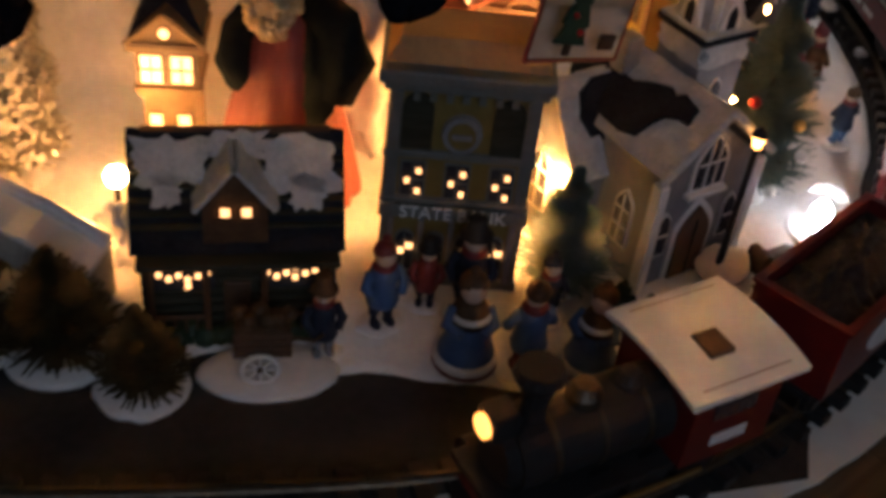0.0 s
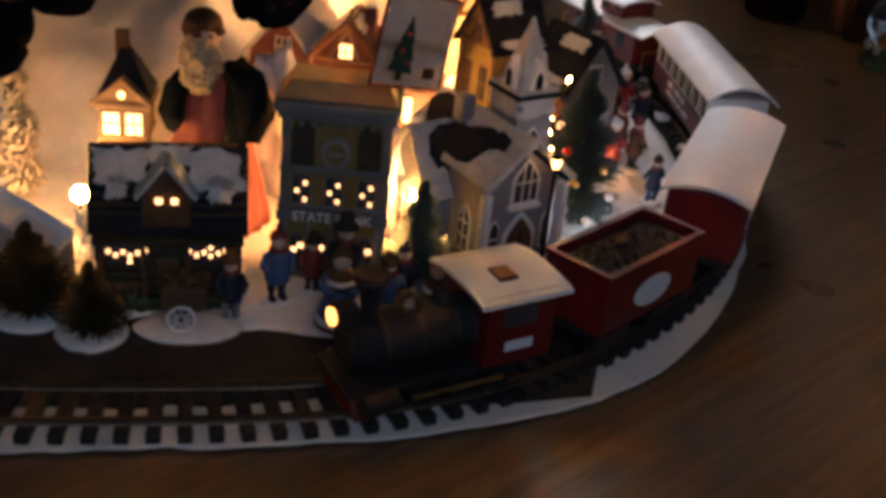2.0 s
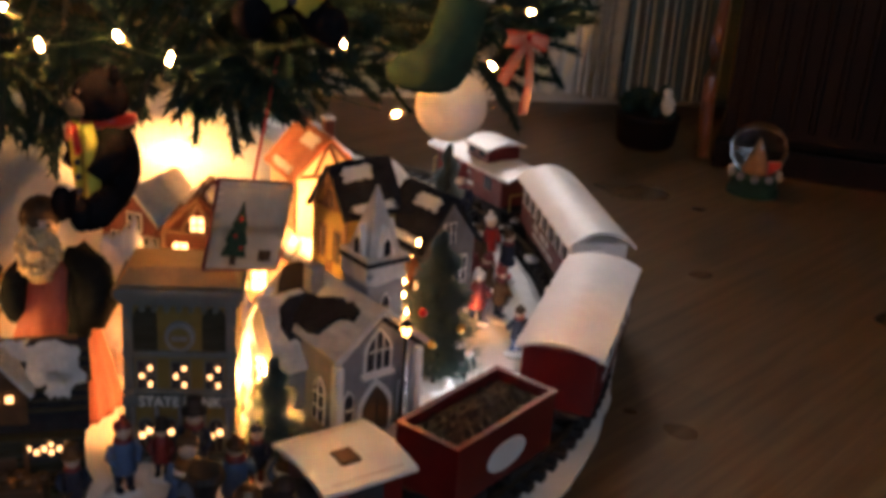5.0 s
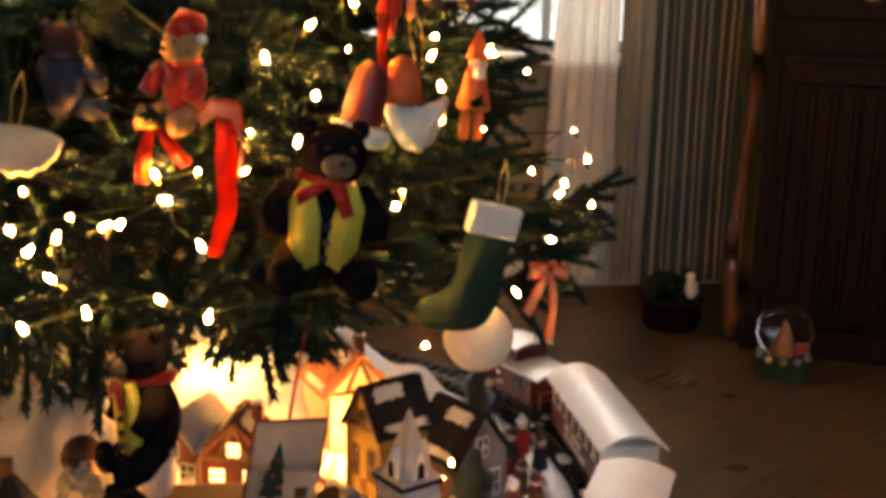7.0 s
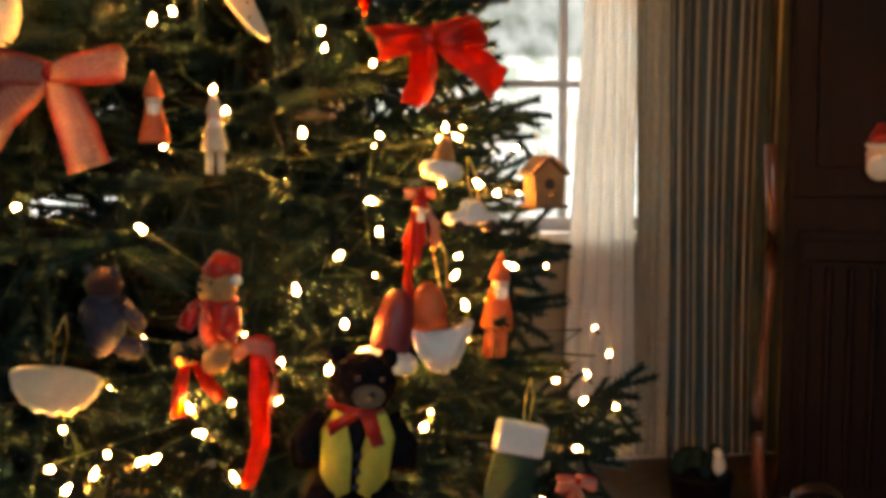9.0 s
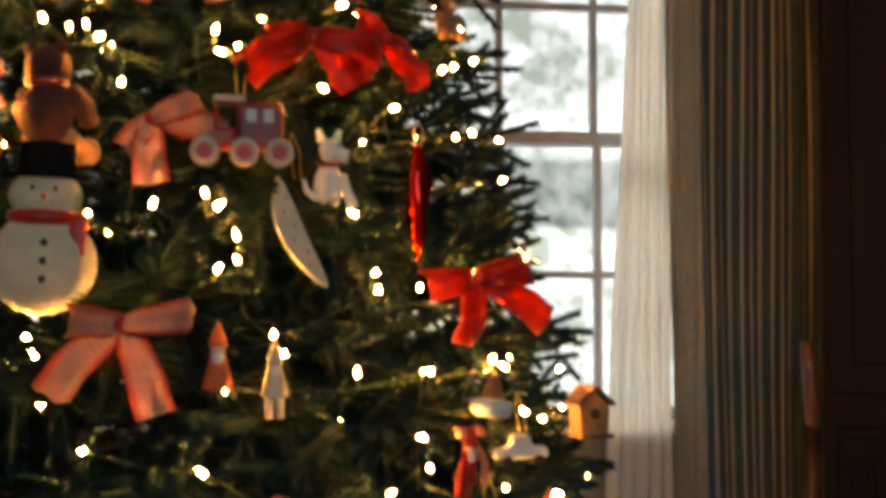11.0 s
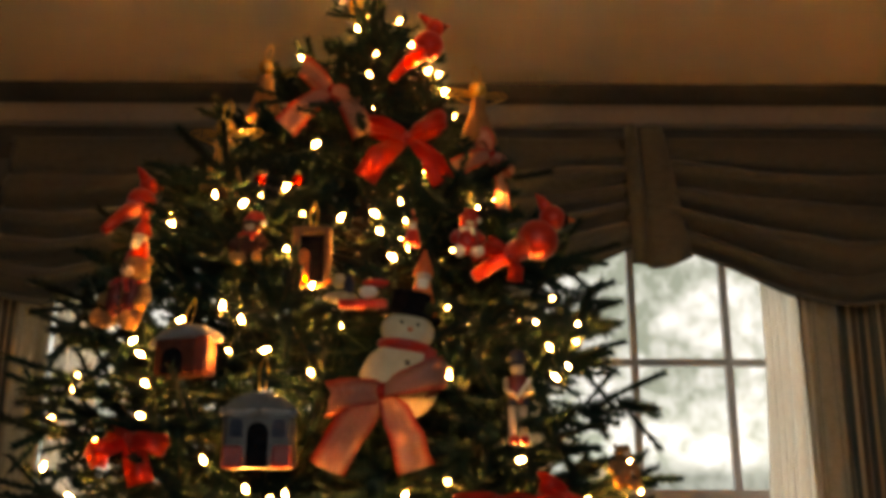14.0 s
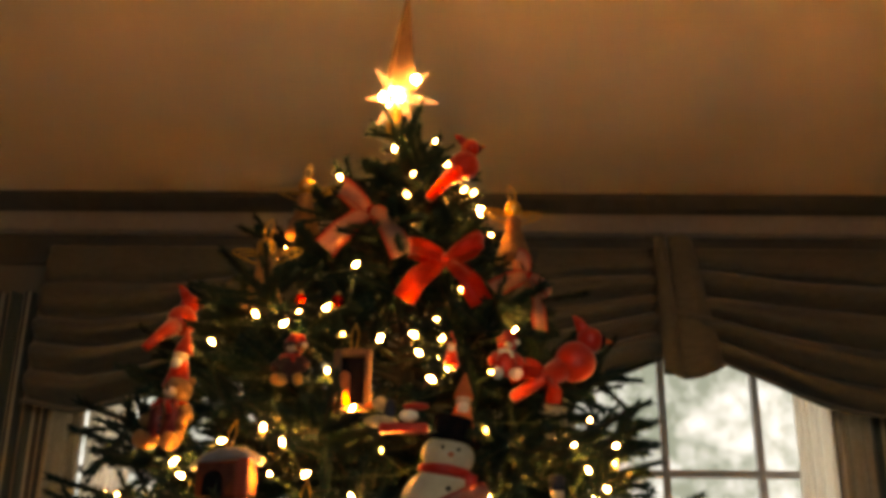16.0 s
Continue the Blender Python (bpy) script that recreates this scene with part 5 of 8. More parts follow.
# ---- small figures, trees and lamps of the village ----
m_blue = surface("blue_coat", (0.035, 0.085, 0.20), (0.06, 0.13, 0.28), 0.55, 80, bump=0.2)
m_maroon = surface("maroon_paint", (0.12, 0.012, 0.015), (0.19, 0.025, 0.028), 0.5, 80, bump=0.2)
m_navy = surface("navy_paint", (0.012, 0.018, 0.035), (0.03, 0.04, 0.065), 0.55, 80, bump=0.2, spec=0.15)
m_clay = surface("pale_clay", (0.50, 0.36, 0.27), (0.62, 0.46, 0.36), 0.6, 80, bump=0.1)
m_teal = surface("blue_green_needles", (0.06, 0.105, 0.105), (0.18, 0.25, 0.245), 0.6, 60, bump=0.0, spec=0.15)
m_frost = surface("frosted_bristles", (0.12, 0.085, 0.04), (0.86, 0.80, 0.64), 0.7, 220, bump=0.4, fine=4)
m_curl = surface("golden_curls", (0.34, 0.24, 0.12), (0.62, 0.50, 0.32), 0.7, 120, bump=0.4)
m_fleck = surface("frost_fleck", (0.62, 0.55, 0.42), (0.85, 0.80, 0.68), 0.45, 200, bump=0.2, through_light=0.3)
m_shrub = surface("brown_green_brush", (0.022, 0.022, 0.010), (0.085, 0.066, 0.034), 0.8, 90, bump=0.0, spec=0.15)
m_fur_black = surface("black_plush", (0.004, 0.0046, 0.0062), (0.009, 0.0098, 0.0125), 0.95, 120, bump=0.3, spec=0.0)
m_fur_tan = surface("tan_plush", (0.20, 0.095, 0.036), (0.31, 0.16, 0.066), 0.95, 120, bump=0.8, sheen=0.06)
m_fur_gold = surface("golden_plush", (0.34, 0.17, 0.06), (0.47, 0.26, 0.10), 0.95, 120, bump=0.8, sheen=0.06)
m_muzzle = surface("grey_brown_plush", (0.10, 0.075, 0.052), (0.16, 0.125, 0.09), 0.95, 120, bump=0.5, spec=0.05)
m_fur_brown = surface("brown_plush", (0.036, 0.0085, 0.0075), (0.072, 0.017, 0.013), 0.95, 120, bump=0.8, sheen=0.05)
m_yellow = surface("yellow_felt", (0.48, 0.42, 0.05), (0.62, 0.55, 0.09), 0.85, 80, bump=0.3)
m_felt_green = surface("green_felt", (0.006, 0.030, 0.015), (0.013, 0.052, 0.025), 0.9, 60, bump=0.4)
m_felt_white = surface("white_felt", (0.68, 0.66, 0.60), (0.80, 0.78, 0.73), 0.85, 70, bump=0.3, through_light=0.1)
m_gold = surface("gold_foil", (0.55, 0.34, 0.10), (0.80, 0.52, 0.18), 0.3, 80, metal=1.0, bump=0.3)
m_orange = surface("orange_felt", (0.60, 0.10, 0.03), (0.75, 0.18, 0.06), 0.7, 60, bump=0.2, through_light=0.15)
m_coat = surface("dark_green_coat", (0.004, 0.007, 0.008), (0.010, 0.015, 0.016), 0.9, 120, bump=0.6, spec=0.1)
m_robe = surface("rose_robe", (0.30, 0.085, 0.065), (0.42, 0.14, 0.11), 0.7, 60, bump=0.3, stretch=(4, 4, 0.6), through_light=0.35)


def joined(name, pieces, m, label, category, group="", smooth=True):
    """One mesh out of several shapes with a material each: for figurines, dolls and little ornaments."""
    me = bpy.data.meshes.new(name)
    out = bmesh.new()
    for k, (bm, material) in enumerate(pieces):
        tmp = bpy.data.meshes.new("tmp")
        bm.to_mesh(tmp)
        bm.free()
        have = len(out.faces)
        out.from_mesh(tmp)
        bpy.data.meshes.remove(tmp)
        out.faces.ensure_lookup_table()
        for f in out.faces[have:]:
            f.material_index = k
            f.smooth = smooth
        me.materials.append(material)
    out.to_mesh(me)
    out.free()
    ob = new(name, me)
    ob.matrix_basis = m
    return tagged(ob, label, category, group)


def snow_pad(rx, ry, h=0.006, seed=0):
    bm = B()
    n = 28
    rings = []
    for f, z in ((0.97, 0.0), (1.03, h * 0.5), (0.95, h), (0.5, h * 1.15)):
        rings.append([bm.verts.new((f * rx * math.cos(2 * math.pi * i / n) * (1 + 0.09 * noise.noise(Vector((i * 0.6, seed, 0)))), f * ry * math.sin(2 * math.pi * i / n) * (1 + 0.09 * noise.noise(Vector((i * 0.6, seed, 3)))), z)) for i in range(n)])
    for a, b in zip(rings, rings[1:]):
        for i in range(n):
            bm.faces.new((a[i], a[(i + 1) % n], b[(i + 1) % n], b[i]))
    bm.faces.new(rings[0][::-1])
    bm.faces.new(rings[-1])
    return bm


def skirted(p, rz, s, coat, hem, hair, label, seed=0):
    """A long-coated caroller figurine on an oval snow base."""
    pad = snow_pad(0.024, 0.019, 0.006, seed)
    body = lathe(B(), [(0.021, 0.006), (0.022, 0.010), (0.018, 0.022), (0.013, 0.038), (0.0105, 0.046), (0.012, 0.052), (0.009, 0.060), (0.004, 0.063)], 18)
    band = lathe(B(), [(0.0222, 0.0095), (0.0228, 0.013), (0.0205, 0.0165), (0.0195, 0.016)], 18)
    low = lathe(B(), [(0.0215, 0.0055), (0.0226, 0.0065), (0.0222, 0.0105), (0.0205, 0.0102)], 18)
    collar = lathe(B(), [(0.0115, 0.047), (0.0145, 0.049), (0.0135, 0.053), (0.010, 0.054)], 16)
    arms = B()
    for k in (-1, 1):
        tube(arms, [(k * 0.011, 0, 0.055), (k * 0.016, -0.006, 0.044), (k * 0.007, -0.015, 0.043)], [0.0048, 0.0046, 0.0036], 8)
    cape = lathe(B(), [(0.0145, 0.045), (0.0125, 0.055), (0.008, 0.062)], 16)
    head = ball(B(), (0, -0.001, 0.070), 0.0088, (1, 1, 1.08), 12)
    cap = ball(ball(B(), (0, 0.002, 0.0735), 0.0102, (1, 1, 0.85), 12), (0, 0.008, 0.068), 0.0065, (1, 1, 1), 10)
    bun = ball(B(), (0, 0.003, 0.083), 0.004, (1, 1, 1), 8)
    return joined("figurine", [(pad, m_glaze_white), (body, coat), (band, m_glaze_white), (low, hem), (collar, m_glaze_white), (arms, coat), (cape, hair), (head, m_clay), (cap, hair), (bun, hair)],
                  pose(*p, 0, 0, rz) @ Matrix.Scale(s, 4), label, "figurine", "village figurines")


def standing(p, rz, s, coat, legs, hat, label, seed=0, brim=True):
    """A standing figurine with coat, trousers and hat on a snow base."""
    pad = snow_pad(0.020, 0.015, 0.006, seed)
    lg = B()
    for k in (-1, 1):
        tube(lg, [(k * 0.0055, 0, 0.005), (k * 0.006, 0.001, 0.018), (k * 0.005, 0, 0.034)], [0.0050, 0.0046, 0.0056], 8)
        ball(lg, (k * 0.006, -0.003, 0.008), 0.005, (0.9, 1.5, 0.7), 8)
    body = lathe(B(), [(0.0125, 0.028), (0.0135, 0.032), (0.0105, 0.046), (0.012, 0.058), (0.0085, 0.064), (0.004, 0.066)], 14)
    arms = B()
    for k in (-1, 1):
        tube(arms, [(k * 0.011, 0, 0.060), (k * 0.0165, -0.003, 0.048), (k * 0.011, -0.011, 0.042)], [0.0046, 0.0044, 0.0036], 8)
    scarf = lathe(B(), [(0.0085, 0.062), (0.0098, 0.065), (0.0085, 0.068)], 12)
    head = ball(B(), (0, -0.001, 0.075), 0.0085, (1, 1, 1.08), 12)
    cap = B()
    if brim:
        lathe(cap, [(0.0125, 0.0795), (0.0125, 0.081), (0.0078, 0.0815), (0.0074, 0.094), (0.003, 0.0945)], 14)
    else:
        ball(cap, (0, 0.001, 0.079), 0.0095, (1, 1, 0.8), 10)
        ball(cap, (0.002, 0.004, 0.088), 0.0036, (1, 1, 1), 8)
    return joined("figurine", [(pad, m_glaze_white), (lg, legs), (body, coat), (arms, coat), (scarf, m_maroon), (head, m_clay), (cap, hat)],
                  pose(*p, 0, 0, rz) @ Matrix.Scale(s, 4), label, "figurine", "village figurines")


GZ = 0.0095
skirted((0.026, 0.612, GZ), 10, 1.12, m_blue, m_maroon, m_brown, "caroller in a long blue coat with white fur trim", 1)
standing((0.072, 0.611, GZ), -160, 1.08, m_blue, m_maroon, m_brown, "boy figurine in a blue coat and red stockings", 2, brim=False)
skirted((0.122, 0.622, GZ), -25, 1.05, m_blue, m_maroon, m_brown, "girl figurine in a blue cape with a white hem", 3)
standing((-0.042, 0.640, GZ + 0.004), 30, 0.98, m_blue, m_navy, m_maroon, "child figurine in blue with a red cap pulling a sledge", 4, brim=False)
standing((-0.082, 0.604, GZ), 20, 0.86, m_navy, m_glaze_grey, m_brown, "grey clad figurine beside the cart", 5)
standing((0.024, 0.662, GZ + 0.006), -5, 1.05, m_navy, m_navy, m_black, "snowman like figurine with a black top hat", 6)
standing((0.086, 0.664, GZ + 0.006), 15, 0.80, m_navy, m_maroon, m_navy, "small violet clad figurine near the church", 7, brim=False)
standing((-0.010, 0.668, GZ + 0.006), 0, 0.75, m_maroon, m_navy, m_black, "small figurine standing before the bank", 8)
CROWD = (((0.331, 1.188), 1.0, m_maroon, m_navy, "dark red coated figurine in a crowd on the snow"), ((0.373, 1.290), 1.0, m_red, m_maroon, "red coated figurine carrying parcels"), ((0.396, 1.235), 0.95, m_navy, m_red, "dark clad figurine with red trousers"),
         ((0.373, 1.093), 0.95, m_brown, m_navy, "brown clad figurine beside a pale snow mound"), ((0.340, 1.075), 0.95, m_maroon, m_navy, "maroon clad figurine beside a fir"), ((0.388, 0.990), 0.8, m_navy, m_blue, "blue clad figurine beside the rails"),
         ((0.358, 1.150), 0.9, m_brown, m_black, "brown clad figurine in a crowd on the snow"), ((0.318, 1.130), 0.9, m_orange, m_navy, "orange clad figurine near the lit window"), ((0.350, 1.235), 1.05, m_brown, m_maroon, "brown clad figurine with a basket"),
         ((0.330, 1.420), 1.35, m_navy, m_navy, "dark lamplighter figurine beside a fir"))
for k, ((x, y), s, c, l2, lab) in enumerate(CROWD):
    standing((x, y, 0.016), 40 * k, s, c, l2, (m_maroon, m_glaze_white, m_brown)[k % 3], lab, 10 + k, brim=k == 9)


def cart():
    t = thing("hand_cart", pose(-0.118, 0.578, GZ, 0, 0, 12), "brown wooden hand cart standing on a snow base", "model cart")
    part("snow_base", snow_pad(0.052, 0.030, 0.006, 4), m_glaze_white, t, smooth=True)
    bm = box(B(), (-0.004, 0.004, 0.040), (0.040, 0.026, 0.026), bevel=0.003)
    part("cart_box", bm, m_brown, t)
    for k in range(4):
        part("board", box(B(), (-0.004, -0.0105, 0.0315 + 0.006 * k), (0.042, 0.003, 0.0045), bevel=0.0008), m_timber, t)
    for y in (-0.014, 0.021):
        bm = B()
        n = 20
        rim = [(0.0135 * math.cos(2 * math.pi * i / n), 0, 0.0135 * math.sin(2 * math.pi * i / n)) for i in range(n + 1)]
        tube(bm, rim, 0.0018, 6)
        w = part("wheel", bm, m_glaze_white if y < 0 else m_brown, t, m=pose(-0.006, y, 0.020))
        for i in range(8):
            part("spoke", tube(B(), [(0, 0, 0), (0.013 * math.cos(i * math.pi / 4), 0, 0.013 * math.sin(i * math.pi / 4))], 0.0009, 5), m_glaze_white if y < 0 else m_brown, w)
        part("hub", ball(B(), (0, 0, 0), 0.003, seg=8), m_brown, w)
    part("handle", tube(B(), [(0.016, 0.004, 0.034), (0.034, 0.004, 0.030), (0.040, 0.004, 0.036)], 0.0016, 6), m_brown, t)
    for i in range(6):
        rr = random.Random(i)
        part("sack", ball(B(), (-0.02 + 0.007 * i, 0.004 + rr.uniform(-0.007, 0.007), 0.056), 0.007, (1, 1, 0.8), 8), m_brown, t, smooth=True)


cart()


def bottle_brush(p, h, r, material, base, label, name="fir_tree", seed=0, dense=1.0, wide=0.0011, taper=1.0, rough=0.28):
    """A model fir: tiers of thin bristles round a wire stem, on a snowy foot."""
    rnd = random.Random(seed)
    t = thing(name, pose(*p), label, "model tree", "model trees")
    part("stem", tube(B(), [(0, 0, 0), (0, 0, h)], [0.003, 0.001], 6), m_timber, t)
    part("foot", snow_pad(base, base, 0.007, seed), m_glaze_white, t, smooth=True)
    v, f = [], []
    for i in range(int(2600 * dense)):
        s = rnd.random() ** 0.8
        z = h * (0.08 + 0.92 * s)
        a = rnd.uniform(0, 6.283)
        tier = 1 - rough + rough * math.sin(s * 26 + a)
        rr = r * (1.02 - s ** (1 / taper)) * tier * rnd.uniform(0.8, 1.08) + 0.003
        d = Vector((math.cos(a), math.sin(a), rnd.uniform(0.05, 0.45)))
        u = Vector((-d.y, d.x, 0)) * wide
        b = Vector((0, 0, z)) + d * rr * 0.25
        e = Vector((0, 0, z)) + d * rr
        k = len(v)
        v.extend((b - u, b + u, e + u * 0.7, e - u * 0.7))
        f.append((k, k + 1, k + 2, k + 3))
    tagged(raw("bristles", v, f, material, t), kind="stuff")
    if material is m_frost:
        tv, tf = [], []
        for q in range(0, len(v), 4):
            if rnd.random() < 0.5:
                e = (v[q + 2] + v[q + 3]) / 2
                n = Vector((e.x, e.y, rnd.uniform(-0.02, 0.03))).normalized()
                a = n.orthogonal().normalized() * rnd.uniform(0.0012, 0.0030)
                b = n.cross(a) * rnd.uniform(0.5, 1.2)
                k = len(tv)
                tv.extend((e - a - b, e + a - b, e + a + b, e - a + b))
                tf.append((k, k + 1, k + 2, k + 3))
        tagged(raw("frost", tv, tf, m_fleck, t, "pale frosted tips"), kind="stuff")
    return t


bottle_brush((-0.380, 0.775, 0.012), 0.27, 0.046, m_frost, 0.03, "tall frosted bottle brush tree in golden light", seed=1, dense=2.6, wide=0.0017, taper=0.5, rough=0.12)
bottle_brush((-0.470, 0.785, 0.012), 0.29, 0.044, m_frost, 0.03, "frosted bottle brush tree behind the bridge", seed=2, dense=2.4, wide=0.0017, taper=0.5, rough=0.12)
bottle_brush((-0.204, 0.549, GZ), 0.080, 0.037, m_shrub, 0.034, "round dark shrub on a white snow base", "shrub", seed=3, dense=1.3)
bottle_brush((-0.272, 0.575, GZ), 0.100, 0.050, m_shrub, 0.041, "dark bushy fir before the bridge", "shrub", seed=4, dense=1.6)
bottle_brush((-0.335, 0.562, GZ), 0.095, 0.042, m_shrub, 0.028, "dark narrow shrub on a snow base", "shrub", seed=5, dense=1.4)
bottle_brush((-0.395, 0.590, GZ), 0.090, 0.048, m_shrub, 0.034, "brownish shrub on a snow base", "shrub", seed=15, dense=1.3)
bottle_brush((-0.425, 0.668, 0.013), 0.080, 0.048, m_shrub, 0.040, "brown brush tree under the bridge", "shrub", seed=17, dense=1.5)
bottle_brush((-0.345, 0.668, 0.013), 0.080, 0.050, m_shrub, 0.045, "dark bushy fir beneath the bridge", "shrub", seed=16, dense=1.4)
bottle_brush((0.098, 0.712, 0.014), 0.122, 0.046, m_teal, 0.018, "sparse blue-green fir between bank and church", seed=6, dense=1.25)
bottle_brush((0.275, 0.890, 0.014), 0.205, 0.056, m_teal, 0.026, "blue-green fir hung with tiny ornaments", seed=7, dense=2.0, rough=0.30, taper=0.55)
bottle_brush((0.300, 1.275, 0.020), 0.195, 0.036, m_teal, 0.022, "blue-green fir behind the church", seed=8, dense=1.3, rough=0.30, taper=0.5)
bottle_brush((0.145, 0.675, GZ + 0.004), 0.045, 0.020, m_green, 0.012, "tiny dark fir beside the church door", seed=9, dense=0.4)
bottle_brush((0.168, 0.668, GZ + 0.004), 0.040, 0.018, m_green, 0.012, "tiny dark fir beside the fence", seed=10, dense=0.4)

for k, (dx, dy, z, c) in enumerate(((-0.03, -0.025, 0.07, m_red), (0.01, -0.034, 0.05, m_glaze_white), (0.02, -0.02, 0.11, m_gold), (-0.015, -0.022, 0.13, m_red), (0.03, -0.015, 0.075, m_glaze_white), (-0.005, -0.03, 0.095, m_gold))):
    ob = part("tree_bauble", ball(B(), (0, 0, 0), 0.006, seg=10), c, smooth=True, m=pose(0.275 + dx * 1.3, 0.885 + dy * 1.3, z))
    tagged(ob, "tiny round bauble on the model fir", "bauble", "baubles on the model fir")


places = [Vector((0.245, 0.868, 0.209)), Vector((0.234, 0.866, 0.192)), Vector((0.231, 0.864, 0.166)), Vector((0.229, 0.862, 0.145)), Vector((0.236, 0.858, 0.128)), Vector((0.232, 0.856, 0.116)), Vector((0.244, 0.846, 0.078)), Vector((0.232, 0.850, 0.070))]
t = thing("fir_light_string", pose(0, 0, 0), "short string of tiny warm lights on the model fir", "light string")
for k, p in enumerate(places):
    ob = part("tiny_bulb", lathe(B(), [(0.0010, 0), (0.0021, 0.002), (0.0019, 0.005), (0.0005, 0.0075)], 8), m_bulb_small, t, m=Matrix.Translation(p) @ pose(0, 0, 0, 40 * (k % 3), 30 * (k % 2), 0))
part("cord", tube(B(), [tuple(p + Vector((0.002, 0.002, 0))) for p in places], 0.0008, 4), m_cord, t)

bm = ball(ball(B(), (0, 0, 0.016), 0.022, (1.1, 1.0, 0.8), 16), (0.012, 0.006, 0.012), 0.016, seg=14)
for v in bm.verts:
    v.co *= 1 + 0.14 * noise.noise(v.co * 60)
tagged(part("snow_mound", bm, m_snow, smooth=True, m=pose(0.240, 0.754, 0.012)), "small round mound of white cotton snow", "cotton snow", "cotton snow tufts")


def fence():
    t = thing("fence", pose(0.185, 0.672, GZ + 0.003, 0, 0, 14), "low dark fence with snow along its rails", "fence")
    for i in range(6):
        part("post", box(B(), (-0.04 + 0.016 * i, 0, 0.011), (0.004, 0.004, 0.022), bevel=0.0008), m_timber, t)
    for z in (0.009, 0.017):
        part("rail", box(B(), (0, -0.003, z), (0.09, 0.003, 0.004), bevel=0.0008), m_glaze_white, t)


fence()


def street_lamp(p, h, label, colour, power):
    t = thing("street_lamp", pose(*p), label, "street lamp", "village street lamps")
    bm = B()
    lathe(bm, [(0.006, 0), (0.006, 0.003), (0.0028, 0.006), (0.0034, 0.012), (0.0026, h - 0.006), (0.0034, h - 0.003), (0.0040, h)], 8)
    part("post", bm, m_iron, t)
    if power:
        part("globe", ball(B(), (0, 0, h + power), power, seg=16), colour, t, "round white-hot globe", smooth=True)
        return t
    part("lantern", lathe(B(), [(0.0034, h), (0.0060, h + 0.010), (0.0058, h + 0.0105), (0.0010, h + 0.0105)], 8), colour, t, "small lit lantern")
    part("cap", lathe(B(), [(0.0072, h + 0.0105), (0.0050, h + 0.014), (0.0012, h + 0.018)], 8), m_iron, t)
    return t


m_lantern = glow("amber_lantern", (1.0, 0.45, 0.12), 9.0)
street_lamp((0.233, 0.742, 0.014), 0.142, "thin black street lamp with an amber lantern", m_lantern, 0)
street_lamp((-0.264, 0.702, 0.010), 0.064, "street lamp with a round globe glowing brightly beside the lodge", glow("bright_globe", (1.0, 0.50, 0.17), 230.0), 0.0088)


def bell_lamp():
    """A clear bell jar with a white lamp in it, standing in the snow."""
    t = thing("bell_jar_lamp", pose(0.338, 0.835, 0.015), "clear bell jar with a bright white lamp inside", "lamp")
    bm = lathe(B(), [(0.026, 0.0), (0.026, 0.018), (0.023, 0.034), (0.015, 0.046), (0.004, 0.051)], 20)
    g = part("jar", bm, glass_like("clear_jar", (1, 1, 1), 0.03), t, smooth=True)
    g.visible_shadow = False
    part("jar_base", lathe(B(), [(0.029, -0.003), (0.029, 0.002), (0.025, 0.0035)], 20), m_glaze_white, t)
    part("lamp", lathe(B(), [(0.004, 0.008), (0.0065, 0.016), (0.0065, 0.026), (0.003, 0.033)], 12), glow("white_lamp", (0.84, 0.90, 1.0), 45.0), t, "white glowing lamp", smooth=True)


bell_lamp()
# a dark sledge and a horse near the jar
joined("sledge", [(box(box(B(), (0, 0, 0.014), (0.05, 0.022, 0.010), bevel=0.003), (-0.02, 0, 0.024), (0.010, 0.022, 0.018), bevel=0.003), m_brown),
                  (tube(tube(B(), [(-0.03, -0.010, 0.003), (0.02, -0.010, 0.003), (0.034, -0.010, 0.012)], 0.0018, 6), [(-0.03, 0.010, 0.003), (0.02, 0.010, 0.003), (0.034, 0.010, 0.012)], 0.0018, 6), m_iron)],
       pose(0.285, 0.765, 0.016, 0, 0, 35), "dark little sledge on the snow", "model sledge")
hb = ball(B(), (0, 0, 0.030), 0.013, (1.7, 0.8, 0.95), 12)
for x in (-0.014, 0.014):
    for y in (-0.005, 0.005):
        rod(hb, (x, y, 0.0), (x * 0.95, y, 0.026), 0.0026, 0.0042, 8)
tube(hb, [(0.016, 0, 0.034), (0.026, 0, 0.048), (0.030, 0, 0.052)], [0.008, 0.006, 0.005], 8)
ball(hb, (0.034, 0, 0.050), 0.006, (1.5, 0.8, 0.9), 8)
tube(hb, [(-0.021, 0, 0.034), (-0.028, 0, 0.022), (-0.029, 0, 0.012)], [0.003, 0.003, 0.001], 6)
joined("horse_figurine", [(hb, m_black)], pose(0.300, 0.905, 0.017, 0, 0, 200), "black little horse standing on the snow", "figurine")


